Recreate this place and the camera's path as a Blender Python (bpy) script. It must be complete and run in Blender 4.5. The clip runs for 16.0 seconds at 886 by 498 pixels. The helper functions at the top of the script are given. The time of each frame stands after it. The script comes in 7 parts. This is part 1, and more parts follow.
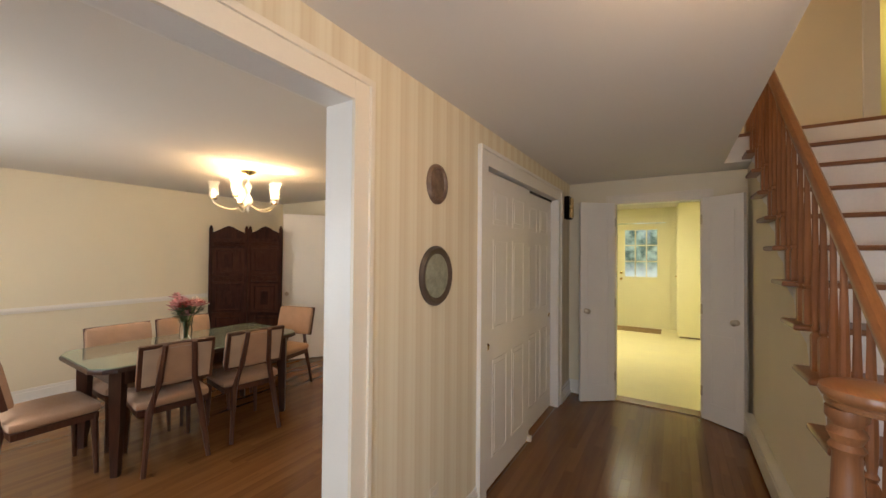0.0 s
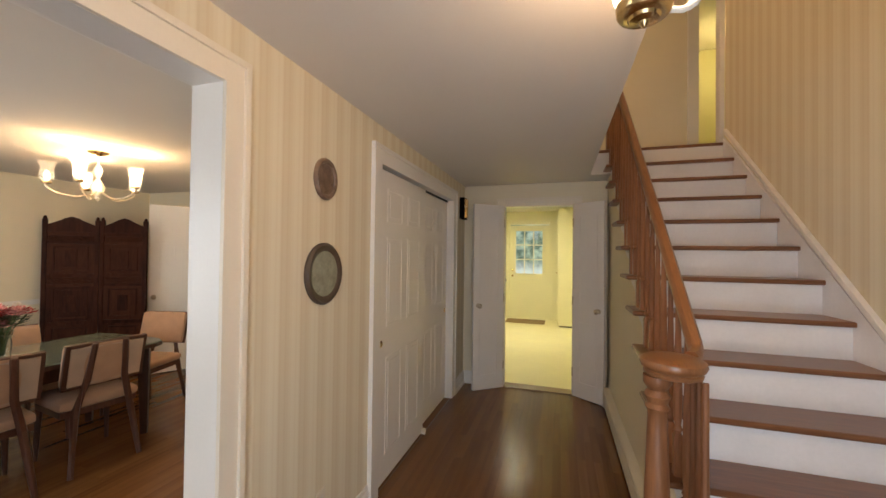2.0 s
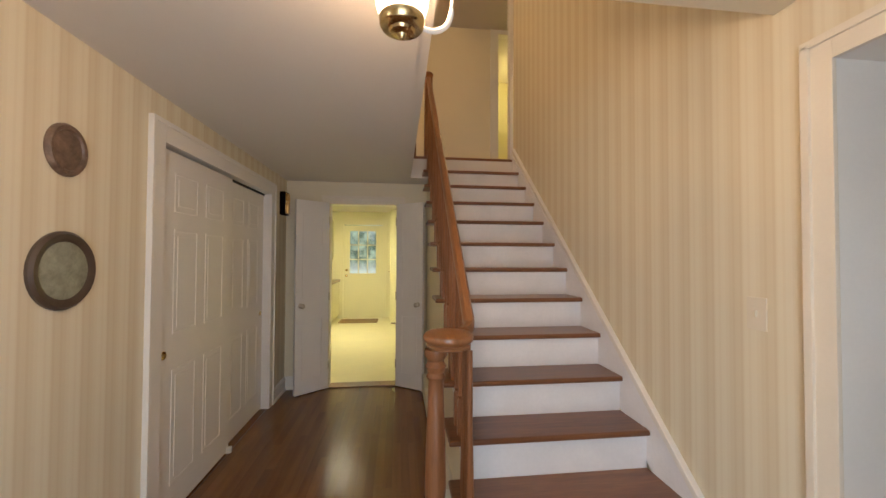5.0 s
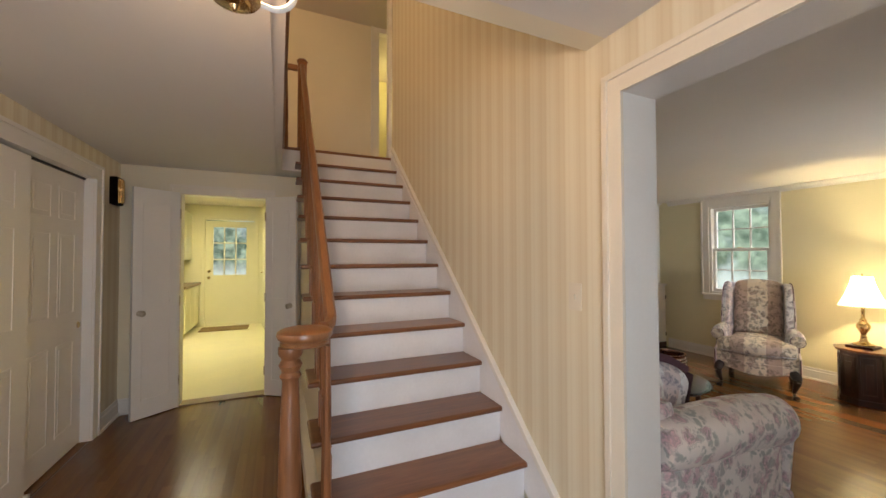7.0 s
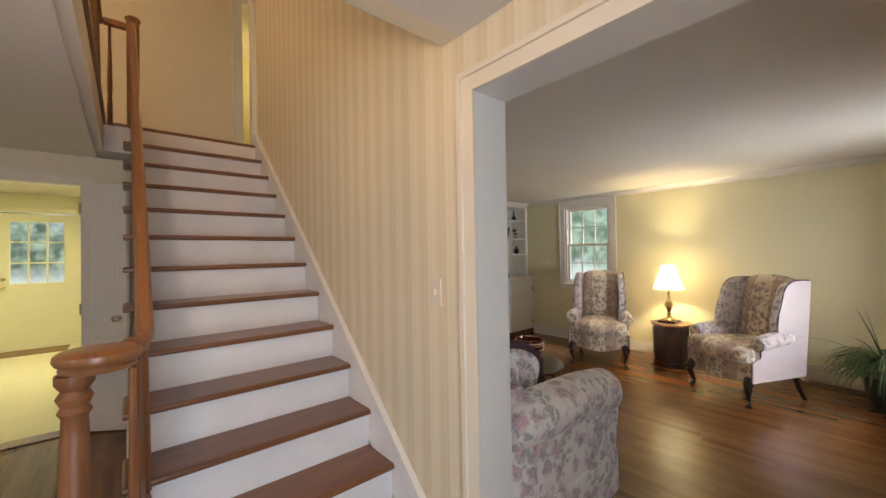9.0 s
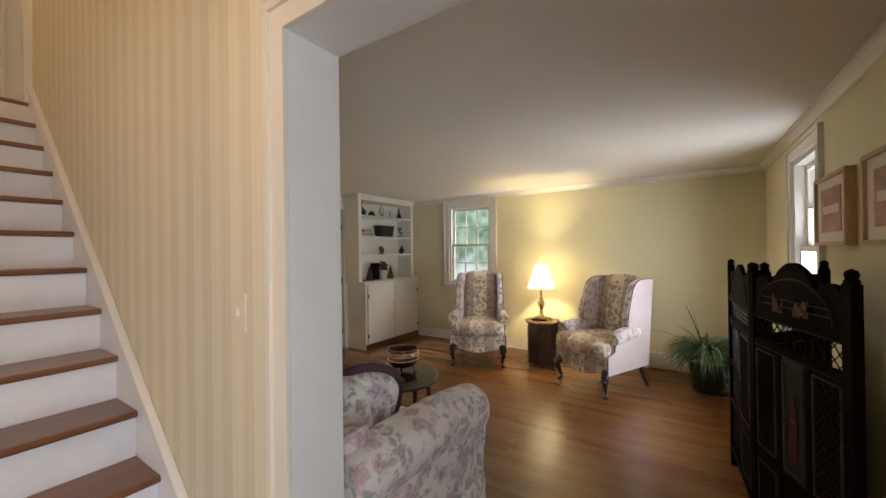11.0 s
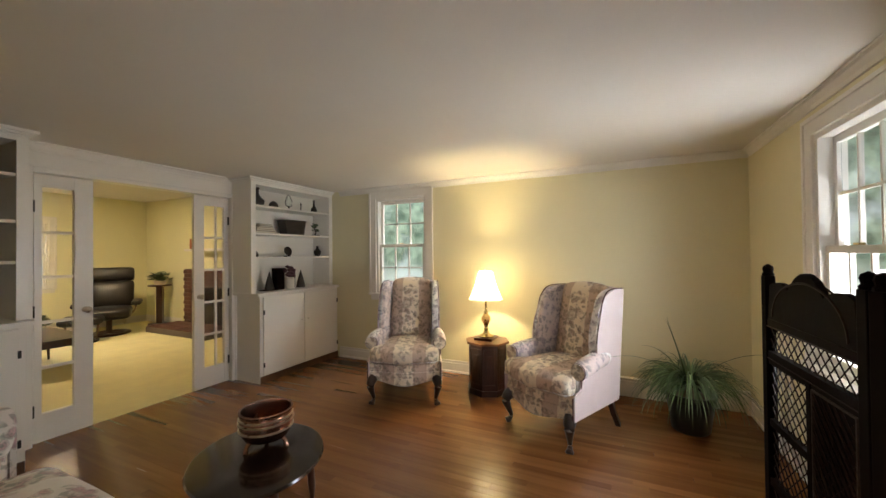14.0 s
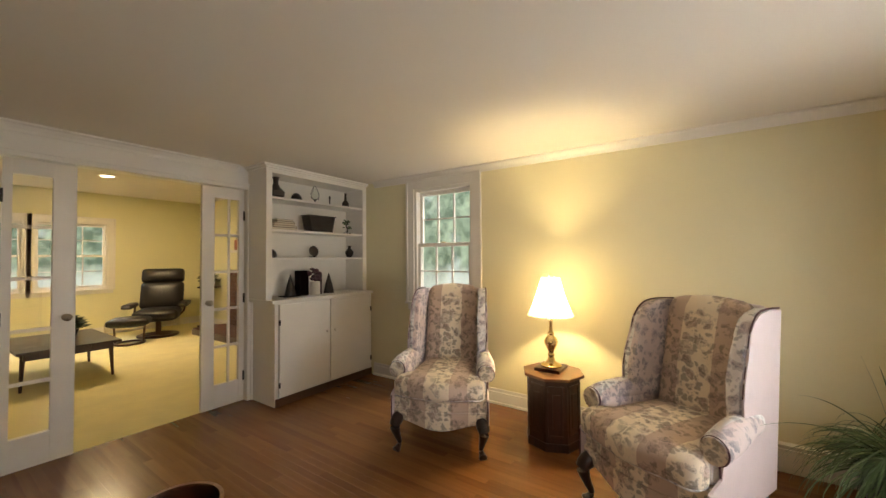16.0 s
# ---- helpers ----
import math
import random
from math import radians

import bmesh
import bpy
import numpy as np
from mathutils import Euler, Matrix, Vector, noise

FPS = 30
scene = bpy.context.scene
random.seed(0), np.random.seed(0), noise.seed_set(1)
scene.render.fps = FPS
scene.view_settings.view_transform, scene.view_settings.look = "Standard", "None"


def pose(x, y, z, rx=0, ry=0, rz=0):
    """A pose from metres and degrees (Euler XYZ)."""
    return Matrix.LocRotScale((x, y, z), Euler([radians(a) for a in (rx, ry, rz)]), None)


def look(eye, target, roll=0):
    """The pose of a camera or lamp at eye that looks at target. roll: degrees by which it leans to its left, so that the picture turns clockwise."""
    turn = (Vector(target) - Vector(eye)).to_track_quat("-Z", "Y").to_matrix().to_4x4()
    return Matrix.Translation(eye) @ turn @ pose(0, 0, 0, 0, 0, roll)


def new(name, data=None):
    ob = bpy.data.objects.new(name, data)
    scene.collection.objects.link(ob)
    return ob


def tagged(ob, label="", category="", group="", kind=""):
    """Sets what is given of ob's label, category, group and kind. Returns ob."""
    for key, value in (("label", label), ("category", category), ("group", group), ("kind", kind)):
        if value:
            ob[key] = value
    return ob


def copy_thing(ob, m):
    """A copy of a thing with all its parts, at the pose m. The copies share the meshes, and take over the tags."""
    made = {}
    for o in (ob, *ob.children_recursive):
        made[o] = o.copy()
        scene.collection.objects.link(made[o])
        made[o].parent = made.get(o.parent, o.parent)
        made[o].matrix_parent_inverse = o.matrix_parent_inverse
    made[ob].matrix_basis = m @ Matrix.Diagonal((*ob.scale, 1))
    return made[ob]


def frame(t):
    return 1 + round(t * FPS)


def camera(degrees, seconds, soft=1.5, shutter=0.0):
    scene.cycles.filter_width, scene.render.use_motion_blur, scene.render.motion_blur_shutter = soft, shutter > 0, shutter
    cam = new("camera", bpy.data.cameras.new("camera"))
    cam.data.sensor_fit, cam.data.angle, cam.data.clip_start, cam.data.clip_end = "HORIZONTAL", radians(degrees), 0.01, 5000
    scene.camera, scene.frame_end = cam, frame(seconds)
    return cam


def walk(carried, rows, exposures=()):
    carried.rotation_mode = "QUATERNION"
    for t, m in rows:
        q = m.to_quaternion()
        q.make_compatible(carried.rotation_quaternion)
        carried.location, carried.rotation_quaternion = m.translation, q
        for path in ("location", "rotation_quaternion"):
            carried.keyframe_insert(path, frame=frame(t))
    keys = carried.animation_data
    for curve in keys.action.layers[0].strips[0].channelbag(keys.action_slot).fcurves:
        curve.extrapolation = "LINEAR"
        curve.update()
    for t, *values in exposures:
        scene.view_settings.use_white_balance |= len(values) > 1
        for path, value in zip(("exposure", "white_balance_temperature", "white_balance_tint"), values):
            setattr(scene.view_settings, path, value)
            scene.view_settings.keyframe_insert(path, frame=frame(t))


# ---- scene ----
cam = camera(100.3, 16.0)
PATH = [
    (0, (-1.514, -0.851, 1.494), (-2.574, 0.844, 1.523), 0.5),
    (0.5, (-1.491, -0.846, 1.49), (-2.45, 0.909, 1.522), 0.5),
    (1, (-1.484, -0.84, 1.497), (-2.327, 0.974, 1.524), 0.5),
    (1.5, (-1.455, -0.841, 1.495), (-2.184, 1.021, 1.521), 0.6),
    (2, (-1.44, -0.836, 1.49), (-2.04, 1.072, 1.516), 0.7),
    (2.5, (-1.403, -0.831, 1.485), (-1.892, 1.108, 1.518), 0.1),
    (3, (-1.361, -0.829, 1.471), (-1.73, 1.137, 1.517), -0.4),
    (3.5, (-1.36, -0.824, 1.475), (-1.566, 1.165, 1.518), -0.3),
    (4, (-1.335, -0.834, 1.467), (-1.39, 1.165, 1.512), -0.1),
    (6.5, (-1.188, -0.894, 1.427), (-0.519, 0.99, 1.469), 0.2),
    (7, (-1.165, -0.906, 1.421), (-0.356, 0.923, 1.464), -0.1),
    (7.5, (-1.134, -0.912, 1.411), (-0.198, 0.855, 1.457), -0.3),
    (8, (-1.106, -0.921, 1.411), (-0.05, 0.777, 1.456), -0.5),
    (8.5, (-1.08, -0.917, 1.418), (0.089, 0.706, 1.459), -1.1),
    (9, (-1.013, -0.912, 1.414), (0.288, 0.607, 1.44), -1.0),
    (9.5, (-0.931, -0.899, 1.422), (0.486, 0.513, 1.436), -0.7),
    (10, (-0.834, -0.881, 1.43), (0.681, 0.424, 1.443), -0.5),
    (12.5, (-0.144, -0.677, 1.429), (1.651, 0.205, 1.43), -1.1),
    (13, (0.036, -0.604, 1.414), (1.85, 0.239, 1.42), -0.8),
    (13.5, (0.21, -0.527, 1.407), (2.033, 0.297, 1.422), -0.7),
    (14, (0.44, -0.485, 1.411), (2.247, 0.372, 1.434), -0.6),
    (14.5, (0.649, -0.419, 1.422), (2.434, 0.483, 1.448), -0.6),
    (15, (0.844, -0.308, 1.395), (2.606, 0.637, 1.44), -0.4),
    (15.5, (1.054, -0.239, 1.395), (2.771, 0.785, 1.437), -0.4),
    (16, (1.282, -0.166, 1.379), (2.932, 0.963, 1.425), -0.4),
]
# the picture turns cooler in the passage between the rooms and warmer near the lamp
TINTS = [(0, 0, 6500, 10), (8, 0, 6450, 10), (9.5, 0, 6250, 10), (12.6, 0, 6250, 9), (14.5, 0, 6700, 10), (16, 0, 7150, 11)]
walk(cam, [(t, look(eye, target, roll)) for t, eye, target, roll in PATH], TINTS)

# world and lamps
world = bpy.data.worlds.new("world")
scene.world = world
world.use_nodes = True
_nt = world.node_tree
_sky = _nt.nodes.new("ShaderNodeTexSky")
_sky.sky_type = "NISHITA"
_sky.sun_disc = False
_sky.sun_elevation, _sky.sun_rotation = radians(38), radians(200)
_nt.nodes["Background"].inputs["Strength"].default_value = 0.12
_nt.links.new(_sky.outputs[0], _nt.nodes["Background"].inputs["Color"])


def area_lamp(name, eye, target, sx, sy, watts, colour):
    d = bpy.data.lights.new(name, "AREA")
    d.shape, d.size, d.size_y, d.energy, d.color = "RECTANGLE", sx, sy, watts, colour
    ob = new(name, d)
    ob.matrix_basis = look(eye, target)
    return ob


def point_lamp(name, at, watts, colour, radius=0.03):
    d = bpy.data.lights.new(name, "POINT")
    d.energy, d.color, d.shadow_soft_size = watts, colour, radius
    ob = new(name, d)
    ob.location = at
    return ob


DAY = (0.92, 0.96, 1.0)
WARM = (1.0, 0.80, 0.43)
SOFT = (1.0, 0.66, 0.34)
area_lamp("daylight_front_door", (-1.3, -1.62, 1.1), (-1.3, 2, 1.1), 0.95, 1.9, 31, (0.77, 0.86, 1.0))
area_lamp("daylight_living_south", (2.94, -1.78, 1.02), (2.94, 2, 1.3), 0.80, 0.55, 52, DAY)
area_lamp("daylight_living_east", (6.2, 2.0, 4.4), (4.5, 2.0, 1.5), 2.0, 2.0, 420, DAY)
area_lamp("daylight_dining_south", (-4.9, -1.60, 1.42), (-4.9, 2, 1.0), 1.5, 1.2, 37, DAY)
area_lamp("daylight_family_north", (2.4, 10.8, 4.2), (2.4, 8.9, 1.4), 3.0, 2.0, 330, DAY)
point_lamp("hall_bulb", (-1.265, 0.07, 2.19), 32, (1.0, 0.65, 0.37), 0.02)
point_lamp("dining_bulb", (-4.736, 1.277, 2.105), 12, SOFT, 0.02)
point_lamp("dining_bulb", (-5.277, 1.239, 2.105), 12, SOFT, 0.02)
point_lamp("dining_bulb", (-4.817, 0.952, 2.105), 12, SOFT, 0.02)
point_lamp("table_bulb", (4.1, 0.765, 1.105), 66, WARM, 0.03)
# assumed kitchen lamp, out of view, placed to light the room evenly
area_lamp("kitchen_ceiling_light", (-2.4, 5.8, 2.46), (-2.4, 5.8, 0), 0.6, 0.6, 66, (1.0, 0.91, 0.62))
area_lamp("family_downlight", (2.95, 6.9, 2.585), (2.95, 6.9, 0), 0.16, 0.16, 52, (1.0, 0.77, 0.46))
# second downlight, added out of view to brighten the family room
area_lamp("family_downlight_added", (1.4, 5.2, 2.585), (1.4, 5.2, 0), 0.16, 0.16, 60, (1.0, 0.77, 0.46))
# unseen bulb added in the upper room so its doorway shows yellow
point_lamp("upper_room_fill", (0.6, 5.0, 4.2), 9, (1.0, 0.78, 0.28), 0.05)
# unseen lamp without a fixture, added to brighten the stairwell
point_lamp("upper_hall_fill", (-1.85, 1.9, 4.45), 40, (1.0, 0.72, 0.44), 0.08)

# materials
def material(name, base, rough=0.6, metal=0.0, vary=0.08, scale=6.0, fine=60.0, bump=0.05, spec=None, island=0.0, stretch=(1, 1, 1), coat=0.0, sheen=0.0):
    """A surface with two scales of colour variation and fine relief."""
    m = bpy.data.materials.new(name)
    m.use_nodes = True
    nt = m.node_tree
    b = nt.nodes["Principled BSDF"]
    b.inputs["Roughness"].default_value, b.inputs["Metallic"].default_value = rough, metal
    b.inputs["Coat Weight"].default_value, b.inputs["Sheen Weight"].default_value = coat, sheen
    b.inputs["Coat Roughness"].default_value = 0.12
    if spec is not None:
        b.inputs["Specular IOR Level"].default_value = spec
    tc = nt.nodes.new("ShaderNodeTexCoord")
    mp = nt.nodes.new("ShaderNodeMapping")
    mp.inputs["Scale"].default_value = stretch
    nt.links.new(tc.outputs["Object"], mp.inputs["Vector"])
    n1, n2 = nt.nodes.new("ShaderNodeTexNoise"), nt.nodes.new("ShaderNodeTexNoise")
    n1.inputs["Scale"].default_value, n2.inputs["Scale"].default_value = scale, fine
    n1.inputs["Detail"].default_value = n2.inputs["Detail"].default_value = 4
    nt.links.new(mp.outputs[0], n1.inputs["Vector"])
    nt.links.new(mp.outputs[0], n2.inputs["Vector"])
    add = nt.nodes.new("ShaderNodeMath")
    add.operation = "MULTIPLY_ADD"
    nt.links.new(n2.outputs["Fac"], add.inputs[0])
    add.inputs[1].default_value = 0.4
    nt.links.new(n1.outputs["Fac"], add.inputs[2])
    ramp = nt.nodes.new("ShaderNodeMapRange")
    ramp.inputs[1].default_value, ramp.inputs[2].default_value = 0.4, 1.0
    ramp.inputs[3].default_value, ramp.inputs[4].default_value = 1 - vary, 1 + vary
    nt.links.new(add.outputs[0], ramp.inputs[0])
    val = ramp.outputs[0]
    if island:
        info, geo, mix = nt.nodes.new("ShaderNodeObjectInfo"), nt.nodes.new("ShaderNodeNewGeometry"), nt.nodes.new("ShaderNodeMath")
        mix.operation = "ADD"
        nt.links.new(info.outputs["Random"], mix.inputs[0])
        nt.links.new(geo.outputs["Random Per Island"], mix.inputs[1])
        fr = nt.nodes.new("ShaderNodeMath")
        fr.operation = "FRACT"
        nt.links.new(mix.outputs[0], fr.inputs[0])
        r2 = nt.nodes.new("ShaderNodeMapRange")
        r2.inputs[3].default_value, r2.inputs[4].default_value = 1 - island, 1 + island
        nt.links.new(fr.outputs[0], r2.inputs[0])
        mul = nt.nodes.new("ShaderNodeMath")
        mul.operation = "MULTIPLY"
        nt.links.new(val, mul.inputs[0])
        nt.links.new(r2.outputs[0], mul.inputs[1])
        val = mul.outputs[0]
    col = nt.nodes.new("ShaderNodeVectorMath")
    col.operation = "SCALE"
    col.inputs[0].default_value = base
    nt.links.new(val, col.inputs["Scale"])
    nt.links.new(col.outputs[0], b.inputs["Base Color"])
    if bump:
        bp = nt.nodes.new("ShaderNodeBump")
        bp.inputs["Strength"].default_value, bp.inputs["Distance"].default_value = bump, 0.004
        nt.links.new(n2.outputs["Fac"], bp.inputs["Height"])
        nt.links.new(bp.outputs[0], b.inputs["Normal"])
        rr = nt.nodes.new("ShaderNodeMapRange")
        rr.inputs[3].default_value, rr.inputs[4].default_value = max(0.02, rough - 0.08), min(1, rough + 0.08)
        nt.links.new(n1.outputs["Fac"], rr.inputs[0])
        nt.links.new(rr.outputs[0], b.inputs["Roughness"])
    return m


def node_math(nt, op, a, b=None, c=None):
    n = nt.nodes.new("ShaderNodeMath")
    n.operation = op
    for i, v in enumerate((a, b, c)):
        if v is None:
            continue
        if isinstance(v, (int, float)):
            n.inputs[i].default_value = v
        else:
            nt.links.new(v, n.inputs[i])
    return n.outputs[0]


def mix_colour(nt, fac, a, b):
    n = nt.nodes.new("ShaderNodeMix")
    n.data_type = "RGBA"
    for s, v in ((0, fac), (6, a), (7, b)):
        if isinstance(v, (int, float)):
            n.inputs[s].default_value = v
        elif isinstance(v, tuple):
            n.inputs[s].default_value = (*v, 1)
        else:
            nt.links.new(v, n.inputs[s])
    return n.outputs[2]


def wallpaper_material():
    """Cream paper with vertical stripes of tan, in broad and thin lines."""
    m = bpy.data.materials.new("striped_wallpaper")
    m.use_nodes = True
    nt = m.node_tree
    b = nt.nodes["Principled BSDF"]
    b.inputs["Roughness"].default_value = 0.6
    b.inputs["Specular IOR Level"].default_value = 0.3
    tc, sep = nt.nodes.new("ShaderNodeTexCoord"), nt.nodes.new("ShaderNodeSeparateXYZ")
    nt.links.new(tc.outputs["Object"], sep.inputs[0])
    along = node_math(nt, "ADD", sep.outputs[0], sep.outputs[1])
    broad = node_math(nt, "SINE", node_math(nt, "MULTIPLY", along, 2 * math.pi / 0.125))
    broad = node_math(nt, "SMOOTH_MIN", node_math(nt, "MULTIPLY_ADD", broad, 1.6, 0.5), 1.0, 0.3)
    broad = node_math(nt, "MAXIMUM", broad, 0.0)
    thin = node_math(nt, "SINE", node_math(nt, "MULTIPLY", along, 2 * math.pi / 0.03125))
    thin = node_math(nt, "GREATER_THAN", thin, 0.55)
    fac = node_math(nt, "MULTIPLY_ADD", thin, 0.24, node_math(nt, "MULTIPLY", broad, 0.6))
    n = nt.nodes.new("ShaderNodeTexNoise")
    n.inputs["Scale"].default_value = 3.0
    fac = node_math(nt, "ADD", fac, node_math(nt, "MULTIPLY_ADD", n.outputs["Fac"], 0.3, -0.15))
    c = mix_colour(nt, fac, (0.77, 0.69, 0.52), (0.68, 0.57, 0.39))
    nt.links.new(c, b.inputs["Base Color"])
    return m


def floral_material(name, ground, stripe, bloom, leaf, period, axis=0, offset=0.0, dense=1.0, fine=1.0, edge=0.45):
    """Woven floral cloth: stripes of two grounds under clusters of blooms and leaves."""
    m = bpy.data.materials.new(name)
    m.use_nodes = True
    nt = m.node_tree
    b = nt.nodes["Principled BSDF"]
    b.inputs["Roughness"].default_value = 0.85
    b.inputs["Sheen Weight"].default_value = 0.15
    b.inputs["Specular IOR Level"].default_value = 0.2
    tc, sep = nt.nodes.new("ShaderNodeTexCoord"), nt.nodes.new("ShaderNodeSeparateXYZ")
    nt.links.new(tc.outputs["Object"], sep.inputs[0])
    st = node_math(nt, "SINE", node_math(nt, "MULTIPLY_ADD", sep.outputs[axis], 2 * math.pi / period, offset))
    st = node_math(nt, "MULTIPLY", node_math(nt, "GREATER_THAN", st, edge), 0.75)
    warp = nt.nodes.new("ShaderNodeTexNoise")
    warp.inputs["Scale"].default_value = 22
    warp.inputs["Detail"].default_value = 3
    nt.links.new(tc.outputs["Object"], warp.inputs["Vector"])
    vm = nt.nodes.new("ShaderNodeVectorMath")
    vm.operation = "MULTIPLY_ADD"
    vm.inputs[1].default_value = (0.085, 0.085, 0.085)
    nt.links.new(warp.outputs["Color"], vm.inputs[0])
    nt.links.new(tc.outputs["Object"], vm.inputs[2])
    def blobs(scale, size, soft):
        v = nt.nodes.new("ShaderNodeTexVoronoi")
        v.inputs["Scale"].default_value = scale
        nt.links.new(vm.outputs[0], v.inputs["Vector"])
        r = nt.nodes.new("ShaderNodeMapRange")
        r.inputs[1].default_value, r.inputs[2].default_value, r.inputs[3].default_value, r.inputs[4].default_value = size, size + soft, 1, 0
        nt.links.new(v.outputs["Distance"], r.inputs[0])
        return r.outputs[0], v
    big, v1 = blobs(13.0 * fine, 0.25, 0.2)
    lf, v2 = blobs(26 * fine, 0.34, 0.18)
    core, v3 = blobs(46 * fine, 0.32, 0.2)
    mask = nt.nodes.new("ShaderNodeTexNoise")
    mask.inputs["Scale"].default_value = 5.5
    nt.links.new(tc.outputs["Object"], mask.inputs["Vector"])
    mk = nt.nodes.new("ShaderNodeMapRange")
    mk.inputs[1].default_value, mk.inputs[2].default_value = 0.44 / dense, 0.52 / dense
    nt.links.new(mask.outputs["Fac"], mk.inputs[0])
    c = mix_colour(nt, st, ground, stripe)
    c = mix_colour(nt, node_math(nt, "MULTIPLY", node_math(nt, "MULTIPLY", lf, mk.outputs[0]), 0.62), c, leaf)
    c = mix_colour(nt, node_math(nt, "MULTIPLY", big, 0.7), c, bloom)
    c = mix_colour(nt, node_math(nt, "MULTIPLY", node_math(nt, "MULTIPLY", core, big), 0.6), c, leaf)
    petal = node_math(nt, "GREATER_THAN", node_math(nt, "SINE", node_math(nt, "MULTIPLY", v1.outputs["Distance"], 48.0)), 0.2)
    halo, _ = blobs(13.0 * fine, 0.42, 0.12)
    c = mix_colour(nt, node_math(nt, "MULTIPLY", node_math(nt, "MULTIPLY", petal, halo), 0.30), c, leaf)
    wash, _ = blobs(7.0 * fine, 0.2, 0.35)
    c = mix_colour(nt, node_math(nt, "MULTIPLY", wash, 0.18), c, bloom)
    nt.links.new(c, b.inputs["Base Color"])
    wv = nt.nodes.new("ShaderNodeTexNoise")
    wv.inputs["Scale"].default_value = 400
    nt.links.new(tc.outputs["Object"], wv.inputs["Vector"])
    bp = nt.nodes.new("ShaderNodeBump")
    bp.inputs["Strength"].default_value, bp.inputs["Distance"].default_value = 0.25, 0.002
    nt.links.new(wv.outputs["Fac"], bp.inputs["Height"])
    nt.links.new(bp.outputs[0], b.inputs["Normal"])
    return m


def wood_material(name, dark, light, rough, grain=(14, 1.2, 14), island=0.18, coat=0.0, spec=0.5, relief=0.08, fine=0.45):
    m = bpy.data.materials.new(name)
    m.use_nodes = True
    nt = m.node_tree
    b = nt.nodes["Principled BSDF"]
    b.inputs["Coat Weight"].default_value, b.inputs["Coat Roughness"].default_value = coat, 0.1
    b.inputs["Specular IOR Level"].default_value = spec
    tc, mp = nt.nodes.new("ShaderNodeTexCoord"), nt.nodes.new("ShaderNodeMapping")
    mp.inputs["Scale"].default_value = grain
    info, geo = nt.nodes.new("ShaderNodeObjectInfo"), nt.nodes.new("ShaderNodeNewGeometry")
    rnd = node_math(nt, "FRACT", node_math(nt, "ADD", info.outputs["Random"], geo.outputs["Random Per Island"]))
    off = nt.nodes.new("ShaderNodeCombineXYZ")
    for i in range(3):
        nt.links.new(node_math(nt, "MULTIPLY", rnd, 37.0 + i), off.inputs[i])
    nt.links.new(tc.outputs["Object"], mp.inputs["Vector"])
    nt.links.new(off.outputs[0], mp.inputs["Location"])
    n1, n2 = nt.nodes.new("ShaderNodeTexNoise"), nt.nodes.new("ShaderNodeTexNoise")
    n1.inputs["Scale"].default_value, n2.inputs["Scale"].default_value = 1.3, 7.0
    n1.inputs["Detail"].default_value, n2.inputs["Detail"].default_value = 3, 5
    n1.inputs["Distortion"].default_value = 1.2
    for n in (n1, n2):
        nt.links.new(mp.outputs[0], n.inputs["Vector"])
    f = node_math(nt, "MULTIPLY_ADD", n2.outputs["Fac"], fine, node_math(nt, "MULTIPLY_ADD", n1.outputs["Fac"], 0.6, 0.225 - fine / 2))
    f = node_math(nt, "ADD", f, node_math(nt, "MULTIPLY_ADD", rnd, 2 * island, -island))
    r = nt.nodes.new("ShaderNodeMapRange")
    r.inputs[1].default_value, r.inputs[2].default_value = 0.3, 0.8
    nt.links.new(f, r.inputs[0])
    nt.links.new(mix_colour(nt, r.outputs[0], dark, light), b.inputs["Base Color"])
    rr = nt.nodes.new("ShaderNodeMapRange")
    rr.inputs[3].default_value, rr.inputs[4].default_value = rough - 0.05, rough + 0.09
    nt.links.new(n1.outputs["Fac"], rr.inputs[0])
    nt.links.new(rr.outputs[0], b.inputs["Roughness"])
    bp = nt.nodes.new("ShaderNodeBump")
    bp.inputs["Strength"].default_value, bp.inputs["Distance"].default_value = relief, 0.003
    nt.links.new(n2.outputs["Fac"], bp.inputs["Height"])
    nt.links.new(bp.outputs[0], b.inputs["Normal"])
    return m


def glow_material(name, colour, strength):
    m = bpy.data.materials.new(name)
    m.use_nodes = True
    b = m.node_tree.nodes["Principled BSDF"]
    b.inputs["Base Color"].default_value = (*colour, 1)
    b.inputs["Emission Color"].default_value = (*colour, 1)
    b.inputs["Emission Strength"].default_value = strength
    return m


def glass_material(name, tint=(1, 1, 1), rough=0.0):
    m = bpy.data.materials.new(name)
    m.use_nodes = True
    nt = m.node_tree
    b = nt.nodes["Principled BSDF"]
    b.inputs["Base Color"].default_value = (*tint, 1)
    b.inputs["Transmission Weight"].default_value = 1.0
    b.inputs["Roughness"].default_value = rough
    b.inputs["IOR"].default_value = 1.45
    return m


